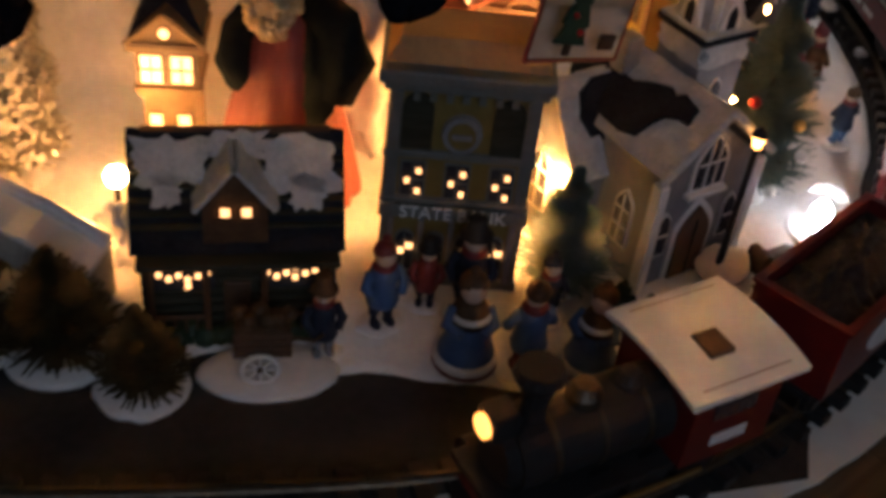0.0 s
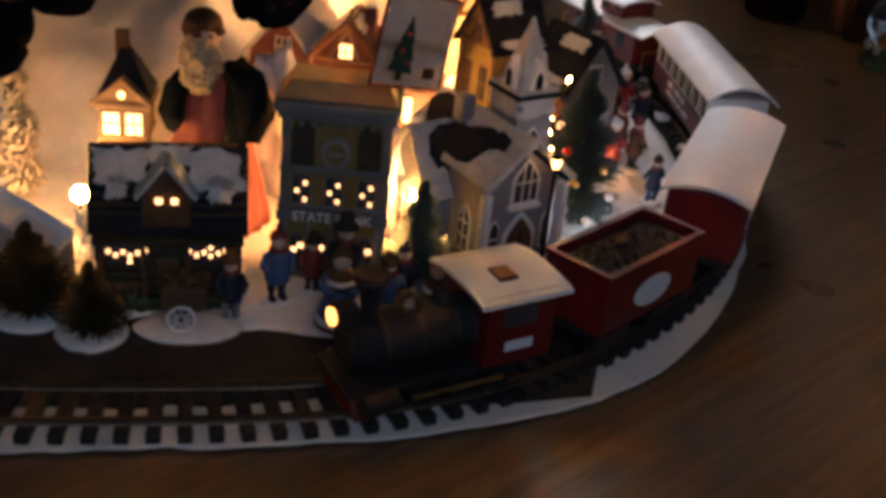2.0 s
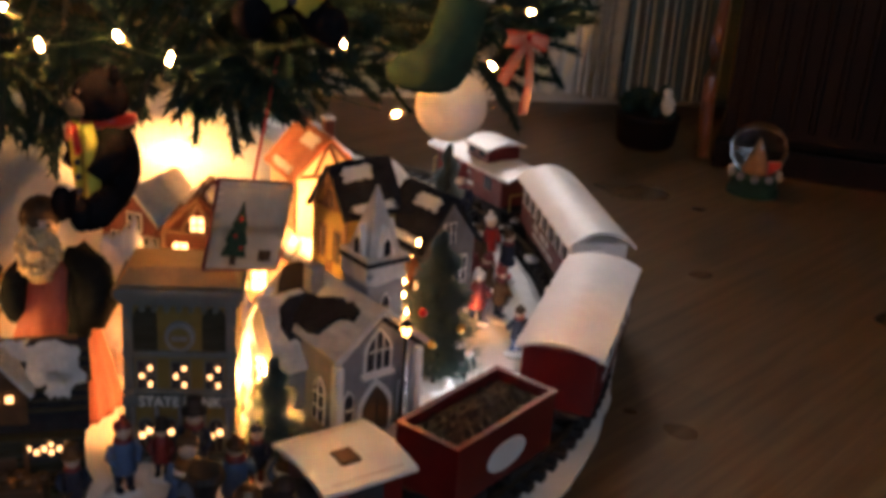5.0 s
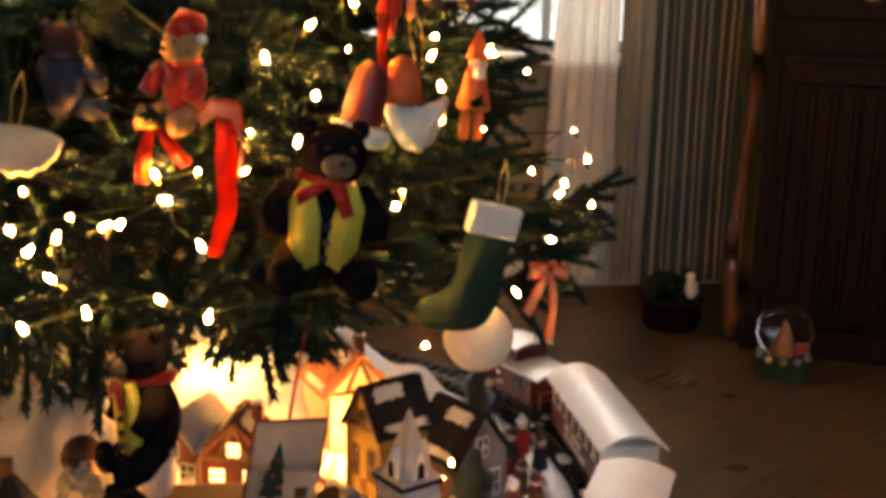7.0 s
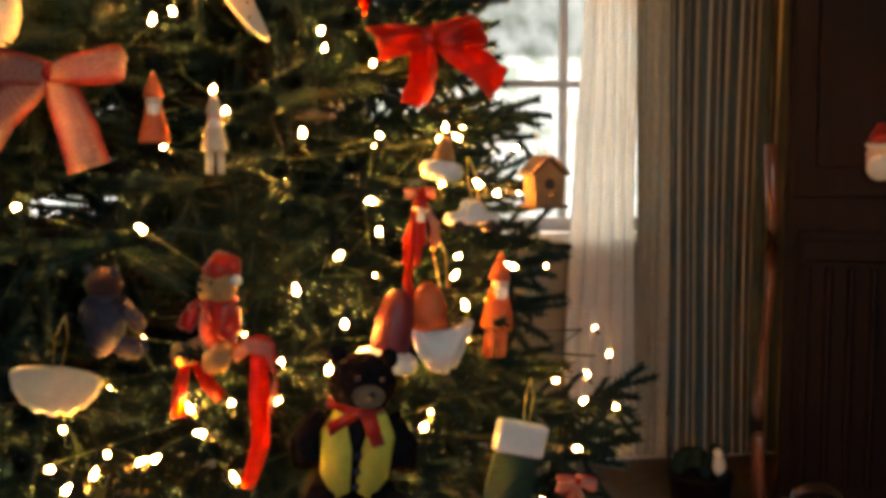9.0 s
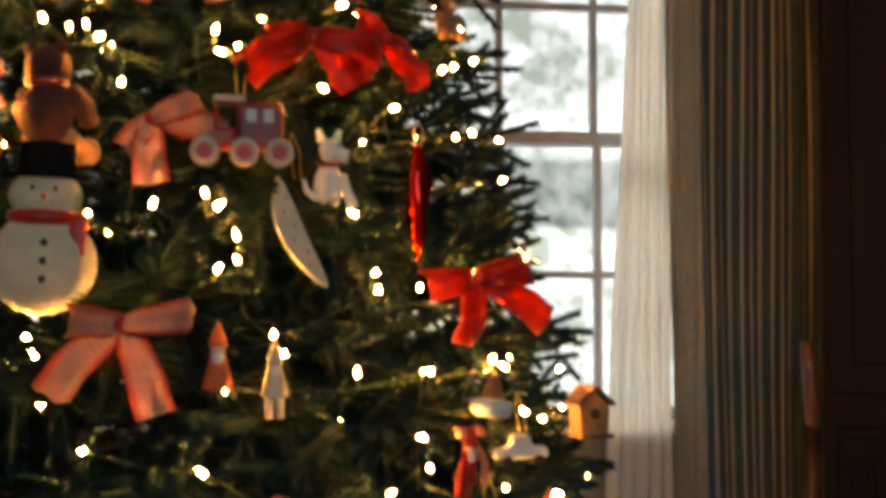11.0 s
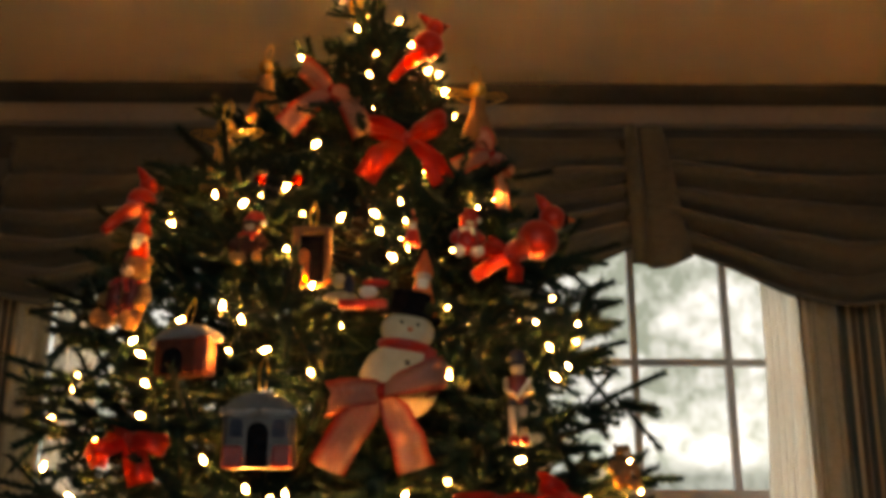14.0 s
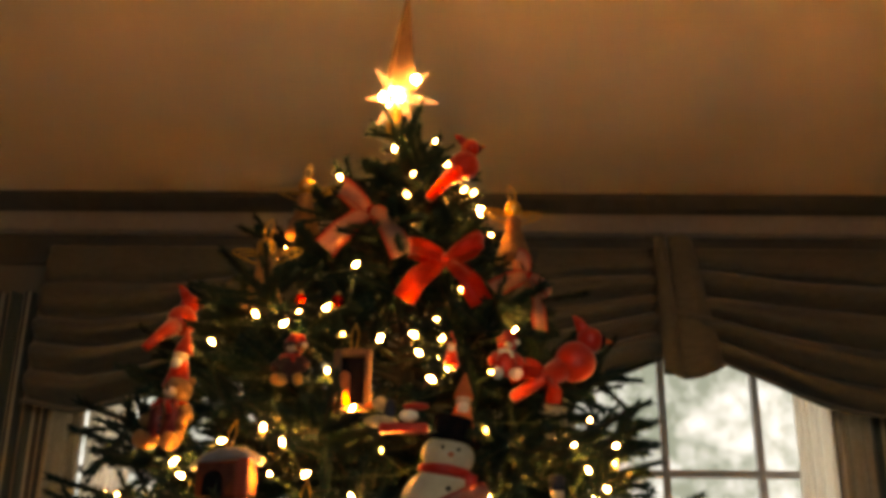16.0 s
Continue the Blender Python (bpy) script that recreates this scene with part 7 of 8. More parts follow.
def snowman(p, s, rz=10, roll=0, label="white snowman ornament with a black hat and red scarf"):
    body = ball(B(), (0, 0, -0.030), 0.047, (1, 0.55, 0.98), 20)
    head = ball(B(), (0, -0.002, 0.030), 0.029, (1.1, 0.6, 0.85), 16)
    hat = lathe(B(), [(0.038, 0.046), (0.038, 0.050), (0.025, 0.052), (0.023, 0.078), (0.006, 0.080)], 18)
    for v in hat.verts:
        v.co.y *= 0.6
    scarf = lathe(B(), [(0.026, 0.004), (0.033, 0.009), (0.032, 0.015), (0.024, 0.018)], 18)
    for v in scarf.verts:
        v.co.y *= 0.7
    box(scarf, (0.030, -0.014, -0.006), (0.014, 0.005, 0.034), bevel=0.002)
    dots = B()
    for z in (-0.012, -0.028, -0.044):
        ball(dots, (0.004, -0.027 + abs(z + 0.03) * 0.1, z), 0.0034, seg=8)
    for x in (-0.009, 0.010):
        ball(dots, (x, -0.0185, 0.036), 0.0024, seg=8)
    nose = rod(B(), (0.001, -0.017, 0.029), (0.004, -0.032, 0.027), 0.0035, 0.0006, 8)
    ob = joined("snowman_ornament", [(body, m_cream_felt), (head, m_cream_felt), (hat, m_fur_black), (scarf, m_red), (dots, m_black), (nose, m_orange)],
                pose(*p, 0, 0, rz) @ pose(0, 0, 0, 0, roll, 0) @ Matrix.Scale(s, 4), label, "ornament", "ornaments on the tree")
    return ob


def plush(p, s, fur, muzzle, vest=None, hat=None, scarf=None, rz=10, roll=0, label="", limbs=None, coat=None):
    """A soft toy bear, sitting, about 0.16 high at s = 1."""
    limbs = limbs or fur
    body = ball(B(), (0, 0, -0.012), 0.040, (1.0, 0.75, 1.25), 16)
    ears = B()
    head = ball(B(), (0.004, -0.008, 0.058), 0.033, (1.08, 0.92, 0.98), 16)
    for k in (-1, 1):
        ball(ears, (0.004 + k * 0.027, 0.0, 0.084), 0.011, (1, 0.6, 1), 10)
        tube(ears, [(k * 0.034, -0.004, 0.022), (k * 0.052, -0.018, -0.004), (k * 0.050, -0.032, -0.022)], [0.015, 0.016, 0.014], 10)
    legs = B()
    for k in (-1, 1):
        tube(legs, [(k * 0.022, -0.006, -0.045), (k * 0.034, -0.030, -0.062), (k * 0.037, -0.046, -0.066)], [0.019, 0.019, 0.016], 10)
        ball(legs, (k * 0.038, -0.050, -0.060), 0.018, (1, 0.7, 1.15), 10)
    mz = ball(B(), (0.006, -0.036, 0.050), 0.015, (1.15, 0.75, 0.85), 12)
    ns = ball(B(), (0.007, -0.049, 0.055), 0.0042, seg=8)
    for k in (-1, 1):
        ball(ns, (0.006 + k * 0.013, -0.036, 0.068), 0.0032, seg=8)
    pcs = [(body, coat or fur), (ears, coat or fur), (head, fur), (legs, limbs), (mz, muzzle), (ns, m_black)]
    if vest:
        v = B()
        for k in (-1, 1):
            slab(v, [(k * 0.004, -0.048), (k * 0.018, -0.056), (k * 0.034, -0.032), (k * 0.037, 0.010), (k * 0.026, 0.034), (k * 0.016, 0.030), (k * 0.006, -0.004)], 0.012, pose(0, -0.036, 0))
        bt = B()
        for z in (-0.010, -0.026, -0.042):
            ball(bt, (0.001, -0.039, z), 0.0042, seg=8)
        pcs += [(v, vest), (bt, m_navy)]
    if scarf:
        sc = lathe(B(), [(0.024, 0.026), (0.031, 0.031), (0.030, 0.038), (0.022, 0.041)], 16)
        slab(sc, [(-0.002, 0.032), (0.014, 0.034), (0.026, 0.004), (0.014, 0.000)], 0.005, pose(0, -0.044, 0))
        slab(sc, [(0.0, 0.032), (-0.014, 0.034), (-0.034, 0.022), (-0.030, 0.010)], 0.005, pose(0, -0.042, 0))
        pcs.append((sc, scarf))
    if hat:
        h = B()
        tube(h, [(0.004, -0.004, 0.074), (0.012, 0.0, 0.098), (0.030, 0.002, 0.098), (0.042, -0.002, 0.082)], [0.032, 0.025, 0.014, 0.007], 14)
        pm = ball(B(), (0.044, -0.004, 0.072), 0.010, seg=10)
        pcs += [(h, hat), (pm, m_felt_white)]
    return joined("plush_bear", pcs, pose(*p, 0, 0, rz) @ pose(0, 0, 0, 0, roll, 0) @ Matrix.Scale(s, 4), label, "soft toy", "soft toys on the tree")


def stocking(p, s, material, cuff, rz=10, roll=0, label="felt Christmas stocking with a pale cuff"):
    t = thing("stocking", pose(*p, 0, 0, rz) @ pose(0, 0, 0, 0, roll, 0) @ Matrix.Scale(s, 4), label, "stocking", "stockings on the tree")
    out = [(-0.026, 0.05), (0.026, 0.05), (0.028, 0.0), (0.028, -0.03), (0.018, -0.052), (-0.005, -0.060), (-0.045, -0.064), (-0.062, -0.052), (-0.060, -0.034), (-0.040, -0.024), (-0.026, -0.006)]
    bm = slab(B(), out, 0.014)
    bmesh.ops.bevel(bm, geom=bm.edges[:], offset=0.004, segments=2, affect="EDGES")
    part("foot", bm, material, t, smooth=True)
    part("cuff", box(B(), (0, 0.007, 0.066), (0.058, 0.019, 0.036), bevel=0.004), cuff, t)
    hanger(t, 0.082, 0.05)
    return t


def cardinal(p, s, rz, roll=0, label="red cardinal ornament perched on a branch tip"):
    body = ball(B(), (0, 0, 0), 0.020, (1.0, 0.85, 1.0), 14)
    tube(body, [(-0.010, 0, -0.004), (-0.040, 0, -0.016), (-0.066, 0, -0.030)], [0.013, 0.008, 0.006], 8)
    ball(body, (0.018, 0, 0.020), 0.013, seg=12)
    tube(body, [(0.016, 0, 0.026), (0.010, 0, 0.040), (0.006, 0, 0.046)], [0.008, 0.005, 0.001], 8)
    beak = rod(B(), (0.028, 0, 0.019), (0.040, 0, 0.016), 0.005, 0.0008, 8)
    mask = ball(B(), (0.026, 0, 0.018), 0.008, seg=10)
    return joined("cardinal_ornament", [(body, m_red), (mask, m_fur_black), (beak, m_orange)], pose(*p, 0, 0, rz) @ pose(0, 0, 0, 0, roll, 0) @ Matrix.Scale(s, 4), label, "ornament", "ornaments on the tree")


def angel(p, s, rz=0, label="gold angel ornament with wire wings"):
    t = thing("angel_ornament", pose(*p, 0, 0, rz) @ Matrix.Scale(s, 4), label, "ornament", "ornaments on the tree")
    part("gown", lathe(B(), [(0.022, -0.040), (0.020, -0.034), (0.009, 0.0), (0.010, 0.010), (0.004, 0.016)], 14), m_fur_tan, t, "golden tan gown", smooth=True)
    part("head", ball(B(), (0, 0, 0.025), 0.010, seg=12), m_gold, t, smooth=True)
    for k in (-1, 1):
        bm = B()
        for r in (0.6, 0.8, 1.0):
            tube(bm, [(k * (0.006 + 0.030 * r * math.sin(math.pi * i / 8)), 0.006, 0.008 + 0.036 * r * math.sin(math.pi * i / 16) - 0.02 * r * (i / 8)) for i in range(9)], 0.0009, 5)
        part("wing", bm, m_gold, t)
    hanger(t, 0.034, 0.03)
    return t


def toy_car(p, s, rz=10, label="red old-time car ornament with cream wheels"):
    t = thing("car_ornament", pose(*p, 0, 0, rz) @ Matrix.Scale(s, 4), label, "ornament", "ornaments on the tree")
    part("bonnet", box(B(), (-0.020, 0, -0.006), (0.032, 0.030, 0.020), bevel=0.004), m_red, t)
    part("cabin", box(B(), (0.018, 0, 0.006), (0.044, 0.034, 0.044), bevel=0.006), m_maroon, t)
    part("canopy", box(B(), (-0.010, 0, 0.030), (0.030, 0.034, 0.006), bevel=0.002), m_clay, t)
    part("windscreen_post", rod(B(), (-0.022, -0.014, 0.002), (-0.022, -0.014, 0.028), 0.0016, seg=6), m_red, t)
    for x, z in ((0.010, 0.014), (0.026, 0.014)):
        part("window", box(B(), (x, -0.0172, z), (0.009, 0.002, 0.012), bevel=0.0008), m_felt_white, t)
    for x in (-0.032, 0.004, 0.036):
        bm = B()
        tube(bm, [(0.0105 * math.cos(2 * math.pi * k / 16), 0, 0.0105 * math.sin(2 * math.pi * k / 16)) for k in range(17)], 0.0035, 6)
        w = part("wheel", bm, m_clay, t, "cream wheel rim", m=pose(x, -0.018, -0.020))
        part("wheel_disc", rod(B(), (0, -0.001, 0), (0, 0.004, 0), 0.009, seg=12), m_red, w)
    hanger(t, 0.034)
    return t


def cut_out(name, p, outline, thick, material, rz=10, roll=0, label="", extra=()):
    """A flat felt or wooden ornament cut to an outline, hung on a thread."""
    t = thing(name, pose(*p, 0, 0, rz) @ pose(0, 0, 0, 0, roll, 0), label, "ornament", "ornaments on the tree")
    bm = slab(B(), outline, thick)
    bmesh.ops.bevel(bm, geom=bm.edges[:], offset=thick * 0.25, segments=1, affect="EDGES")
    part("body", bm, material, t)
    for nm, bm2, mt in extra:
        part(nm, bm2, mt, t)
    hanger(t, max(z for _, z in outline) - 0.004)
    return t


def gnome(p, s, material, rz=10, roll=0, label="red felt gnome ornament with a pale face", legs=False):
    coat = lathe(B(), [(0.018, -0.030), (0.019, -0.026), (0.013, 0.0), (0.009, 0.016)], 14)
    if legs:
        for k in (-1, 1):
            rod(coat, (k * 0.008, 0, -0.062), (k * 0.007, 0, -0.026), 0.006, 0.007, 8)
    face = ball(B(), (0, -0.003, 0.020), 0.010, seg=10)
    hat = lathe(B(), [(0.0125, 0.024), (0.010, 0.034), (0.001, 0.056)], 12)
    beard = ball(B(), (0, -0.008, 0.010), 0.008, (1, 0.7, 1.3), 10)
    return joined("gnome_ornament", [(coat, material), (face, m_clay), (hat, material), (beard, m_felt_white)], pose(*p, 0, 0, rz) @ pose(0, 0, 0, 0, roll, 0) @ Matrix.Scale(s, 4), label, "ornament", "ornaments on the tree")


# lower tree
plush((0.115, 0.606, 0.560), 0.84, m_fur_black, m_muzzle, m_yellow, None, m_red, 14, 6, "black plush bear in a yellow vest and red scarf")
plush((-0.025, 0.570, 0.395), 0.74, m_fur_black, m_muzzle, m_yellow, None, m_red, -60, -10, "dark plush bear in a yellow vest hanging low")
plush((0.006, 0.582, 0.668), 0.50, m_fur_gold, m_fur_gold, None, m_red, m_red, -38, 4, "golden tan teddy bear in a red cap and jacket", limbs=m_fur_gold, coat=m_red)
plush((-0.085, 0.565, 0.672), 0.46, m_fur_brown, m_fur_brown, None, None, m_navy, 160, 0, "brown teddy bear in a dark jumper", limbs=m_navy, coat=m_navy)
plush((-0.226, 0.655, 1.076), 0.66, m_fur_brown, m_fur_brown, None, None, m_maroon, 165, 0, "reddish brown plush bear with tan paws", limbs=m_fur_tan)
cut_out("shell_ornament", (-0.120, 0.545, 0.625), [(0.036 * math.cos(a), (0.031 + 0.002 * math.cos(a * 16)) * math.sin(a) if math.sin(a) < 0 else 0.009 * math.sin(a)) for a in [math.pi * 2 * k / 72 for k in range(72)]], 0.010, m_cream_felt, 10, 8, "cream scalloped fan ornament")
t = thing("ribbon_tail", pose(0.036, 0.572, 0.640, 0, 0, 20), "long bright red ribbon end hanging below a gingham loop", "ribbon", "ribbons on the tree")
part("strip", ribbon([(0.008, 0.002, 0.014), (0.004, -0.008, -0.004), (0.002, -0.010, -0.040), (0.003, -0.008, -0.075), (-0.009, -0.010, -0.112)], [0.014, 0.020, 0.018, 0.017, 0.012], up=Vector((1, 0.25, 0.1))), m_red, t, smooth=True)
part("gingham_loop", ribbon([(0.014, 0, -0.050), (0.017, -0.012, -0.020), (0.010, -0.016, 0.006), (-0.008, -0.014, 0.010), (-0.018, -0.006, -0.002)], [0.008, 0.012, 0.016, 0.016, 0.010]), m_pink, t, "sheer gingham loop", smooth=True)
bow((-0.022, 0.596, 0.636), 0.044, m_red, 5, -8, 1.7, "dark red ribbon bow behind the teddy bear")
gnome((0.172, 0.668, 0.742), 0.62, m_pink, 20, 10, "striped elf ornament with long red legs", legs=True)
t = thing("ribbon_tail", pose(0.166, 0.655, 0.725, 0, 0, 20), "narrow red ribbon hanging down the branches", "ribbon", "ribbons on the tree")
part("strip", ribbon([(0.004, 0, 0.03), (0.0, -0.006, 0.0), (-0.004, -0.004, -0.030), (-0.002, -0.006, -0.060)], [0.006, 0.009, 0.009, 0.008], up=Vector((1, 0.2, 0))), m_red, t, smooth=True)
joined("santa_boot_ornament", [(lathe(B(), [(0.016, -0.026), (0.018, -0.010), (0.017, 0.012), (0.013, 0.028), (0.006, 0.036)], 16), m_maroon), (tube(B(), [(0.020 * math.cos(a * math.pi / 9), 0.016 * math.sin(a * math.pi / 9), -0.029) for a in range(19)], 0.0095, 8), m_felt_white)],
       pose(0.150, 0.648, 0.648, 0, 0, 20) @ pose(0, 0, 0, 0, 12, 0), "dark red Santa boot ornament with a white fur cuff", "ornament", "ornaments on the tree")
t = thing("bird_ornament", pose(0.196, 0.664, 0.632, 0, 0, 22) @ Matrix.Scale(1.2, 4), "small white felt bird ornament in an orange-red hood", "ornament", "ornaments on the tree")
bm = slab(B(), [(-0.025, 0.020), (-0.014, 0.013), (0.002, 0.008), (0.014, 0.010), (0.029, 0.018), (0.024, 0.006), (0.018, -0.012), (0.010, -0.024), (-0.002, -0.026), (-0.014, -0.016), (-0.022, 0.000)], 0.014)
bmesh.ops.bevel(bm, geom=bm.edges[:], offset=0.004, segments=2, affect="EDGES")
part("bird_body", bm, m_felt_white, t, smooth=True)
part("hood", lathe(B(), [(0.015, 0.012), (0.014, 0.028), (0.010, 0.040), (0.003, 0.047)], 14, pose(-0.010, 0.007, 0)), m_orange, t, "orange-red felt hood", smooth=True)
hanger(t, 0.044, 0.04)
gnome((0.250, 0.728, 0.662), 0.88, m_orange, 20, 4, "orange-red felt figure ornament with a golden head", legs=True)
stocking((0.257, 0.668, 0.484), 0.86, m_felt_green, m_felt_white, 18, 14, "green felt stocking with a white cuff")
t = thing("white_ball_ornament", pose(0.262, 0.735, 0.408), "large plain white ball ornament", "ornament", "ornaments on the tree")
part("ball", ball(B(), (0, 0, 0), 0.035, seg=28), m_felt_white, t, smooth=True)
part("cap", lathe(B(), [(0.007, 0.033), (0.007, 0.041), (0.003, 0.042)], 12), m_gold, t)
hanger(t, 0.041, 0.03)
bow((0.327, 0.749, 0.478), 0.060, m_pink, 30, 20, 1.7, "small red gingham bow with long tails")
cut_out("toy_truck_ornament", (0.228, 0.735, 0.745), [(-0.03, -0.008), (0.03, -0.008), (0.03, 0.002), (0.012, 0.004), (0.008, 0.016), (-0.010, 0.016), (-0.012, 0.004), (-0.03, 0.002)], 0.014, m_felt_white, 25, 0, "white toy truck ornament",
        (("wheel", rod(B(), (-0.018, -0.002, -0.010), (-0.018, 0.016, -0.010), 0.006, seg=12), m_black), ("wheel", rod(B(), (0.018, -0.002, -0.010), (0.018, 0.016, -0.010), 0.006, seg=12), m_black)))
t = thing("birdhouse_ornament", pose(0.305, 0.838, 0.775, 0, 0, 24), "little golden brown birdhouse ornament hanging on a branch", "ornament", "ornaments on the tree")
part("house_wall", slab(B(), [(-0.016, -0.024), (0.016, -0.024), (0.018, 0.006), (0, 0.022), (-0.018, 0.006)], 0.026, pose(0, -0.013, 0)), m_tan_wall, t)
for k in (-1, 1):
    part("roof_board", box(B(), (k * 0.0115, 0, 0.0175), (0.030, 0.036, 0.004), Matrix.Translation((k * 0.0115, 0, 0.0175)) @ pose(0, 0, 0, 0, k * 41, 0) @ Matrix.Translation((-k * 0.0115, 0, -0.0175)), bevel=0.001), m_timber, t, "dark brown roof board")
part("floor_board", box(B(), (0, -0.002, -0.026), (0.040, 0.036, 0.004), bevel=0.001), m_timber, t)
part("entrance", rod(B(), (0, -0.0138, -0.002), (0, -0.0128, -0.002), 0.006, seg=14), m_black, t)
part("perch", rod(B(), (0, -0.013, -0.013), (0, -0.022, -0.013), 0.0014, seg=6), m_timber, t)
hanger(t, 0.022, 0.03)
t = thing("pillow_ornament", pose(0.076, 0.667, 0.298, 0, 0, 36) @ pose(0, 0, 0, 0, 11, 0), "small white pillow ornament with a green tree and red piping", "ornament", "ornaments on the tree")
bm = B()
bmesh.ops.create_grid(bm, x_segments=12, y_segments=12, size=0.5)
bm.transform(pose(0, 0, 0, 90))
bmesh.ops.solidify(bm, geom=bm.faces[:], thickness=0.001)
for v in bm.verts:
    puff = max(0, (1 - (2 * v.co.x) ** 4) * (1 - (2 * v.co.z) ** 4)) * 0.011
    v.co = Vector((v.co.x * 0.080, puff if v.co.y > 0.0 else -puff, v.co.z * 0.088))
part("cushion", bm, m_linen, t, smooth=True)
part("piping", tube(B(), [(-0.040, 0, -0.044), (0.040, 0, -0.044), (0.040, 0, 0.044), (-0.040, 0, 0.044), (-0.040, 0, -0.044)], 0.0018, 6), m_maroon, t)
fir = [(-0.030, -0.026), (-0.004, -0.028), (-0.008, -0.016), (-0.005, -0.014), (-0.010, 0.000), (-0.008, 0.002), (-0.016, 0.026), (-0.024, 0.004), (-0.022, 0.002), (-0.028, -0.012), (-0.025, -0.014)]
part("tree_motif", slab(B(), fir, 0.003, pose(0, -0.0115, 0)), m_felt_green, t, "dark green embroidered fir")
part("trunk_motif", box(B(), (-0.017, -0.0100, -0.031), (0.005, 0.003, 0.008)), m_brown, t)
for x, z in ((-0.020, -0.006), (-0.012, -0.018), (-0.017, 0.010)):
    part("berry_motif", ball(B(), (x, -0.0122, z), 0.0022, seg=8), m_red, t)
part("parcel_motif", box(B(), (0.016, -0.0105, -0.026), (0.012, 0.003, 0.010)), m_brown, t)
part("ribbon_loop", tube(B(), [(-0.004, 0, 0.046), (0, 0.004, 0.16)], 0.0016, 5), m_red, t)
plush((-0.304, 0.660, 0.286), 0.62, m_fur_black, m_fur_black, None, None, m_maroon, -35, 6, "black plush bear with a dark red scarf hanging low")
stocking((-0.235, 0.640, 0.335), 0.70, m_fur_black, m_navy, 0, 5, "dark stocking hanging low on the tree")

# middle of the tree
snowman((-0.205, 0.600, 0.955), 1.0, 12, 2, "large felt snowman ornament with a black top hat")
bow((-0.121, 0.642, 1.060), 0.120, m_pink, 12, -32, 0.75, "red gingham bow with spread loops")
toy_car((-0.042, 0.652, 1.050), 1.0, 12)
dog = ball(ball(B(), (0, 0, -0.014), 0.015, (0.85, 0.7, 1.35), 12), (0.002, -0.002, 0.016), 0.0105, (1.0, 0.85, 1.0), 12)
tube(dog, [(0.004, -0.004, 0.014), (0.016, -0.006, 0.011)], [0.007, 0.0055], 8)
tube(dog, [(-0.010, 0, -0.024), (-0.018, 0.002, -0.018), (-0.021, 0.002, -0.008)], [0.004, 0.003, 0.002], 6)
for k in (-1, 1):
    tube(dog, [(k * 0.006 + 0.004, -0.006, -0.006), (k * 0.009 + 0.006, -0.012, -0.022), (k * 0.011 + 0.008, -0.014, -0.032)], [0.005, 0.0045, 0.005], 8)
    tube(dog, [(k * 0.006, 0, 0.024), (k * 0.009, 0, 0.034)], [0.0045, 0.0018], 6)
joined("dog_ornament", [(dog, m_felt_white), (ball(ball(B(), (0.0225, -0.007, 0.012), 0.0025, seg=8), (0.007, -0.010, 0.020), 0.0014, seg=8), m_black), (lathe(B(), [(0.009, 0.002), (0.0105, 0.004), (0.009, 0.006)], 12), m_maroon)],
       pose(0.037, 0.690, 1.020, 0, 0, 14) @ Matrix.Scale(1.15, 4), "white seated dog ornament with a dark red collar", "ornament", "ornaments on the tree")
blade = []
for k in range(25):
    u = k / 24
    blade.append((0.036 * u - 0.018 + 0.016 * math.sin(math.pi * u) * -0.5 + 0.011 * math.sin(math.pi * u) ** 0.6, 0.054 - 0.108 * u - 0.002 * (k % 2)))
for k in range(25):
    u = 1 - k / 24
    blade.append((0.036 * u - 0.018 - 0.008 * math.sin(math.pi * u) - 0.014 * math.sin(math.pi * u) ** 0.6 - 0.0006, 0.053 - 0.108 * u))
spots = B()
for k in range(6):
    u = 0.2 + 0.12 * k
    ball(spots, (0.036 * u - 0.018 - 0.008 * math.sin(math.pi * u) + 0.003 * (-1) ** k, -0.0006, 0.054 - 0.108 * u), 0.0014, seg=6)
cut_out("feather_ornament", (0.018, 0.652, 0.958), blade, 0.006, m_cream_felt, 14, -6, "long white carved feather ornament with dark specks", (("specks", spots, m_brown),))
bow((0.016, 0.718, 1.155), 0.145, m_red, 16, 2, 0.55, "wide bright red ribbon bow")
bow((0.085, 0.760, 1.165), 0.100, m_red, 30, 14, 0.7, "red ribbon bow half behind another")
t = thing("icicle_ornament", pose(0.122, 0.728, 0.995), "shiny red twisted glass drop ornament", "ornament", "ornaments on the tree")
m_redglass = surface("red_mercury_glass", (0.30, 0.008, 0.006), (0.50, 0.02, 0.015), 0.10, 30, metal=0.9, bump=0.0)
bm = lathe(B(), [(0.001, -0.060), (0.006, -0.045), (0.011, -0.010), (0.013, 0.015), (0.008, 0.040), (0.003, 0.055)], 10)
for v in bm.verts:
    a = v.co.z * 70
    r = 1 + 0.25 * math.sin(math.atan2(v.co.y, v.co.x) * 3 + a)
    v.co.x, v.co.y = v.co.x * r, v.co.y * r
part("drop", bm, m_redglass, t, smooth=True)
hanger(t, 0.052, 0.03)
bow((0.179, 0.735, 0.915), 0.130, m_red, 24, -18, 0.85, "bright red ribbon bow near the window side")
bow((-0.126, 0.580, 0.872), 0.125, m_pink, 8, 6, 1.0, "red gingham bow lit by a bulb")
gnome((-0.047, 0.592, 0.836), 0.70, m_orange, 10, 0, "small orange-red felt ornament")
gnome((0.001, 0.604, 0.826), 0.60, m_cream_felt, 12, 0, "slim white Santa stick ornament", legs=True)
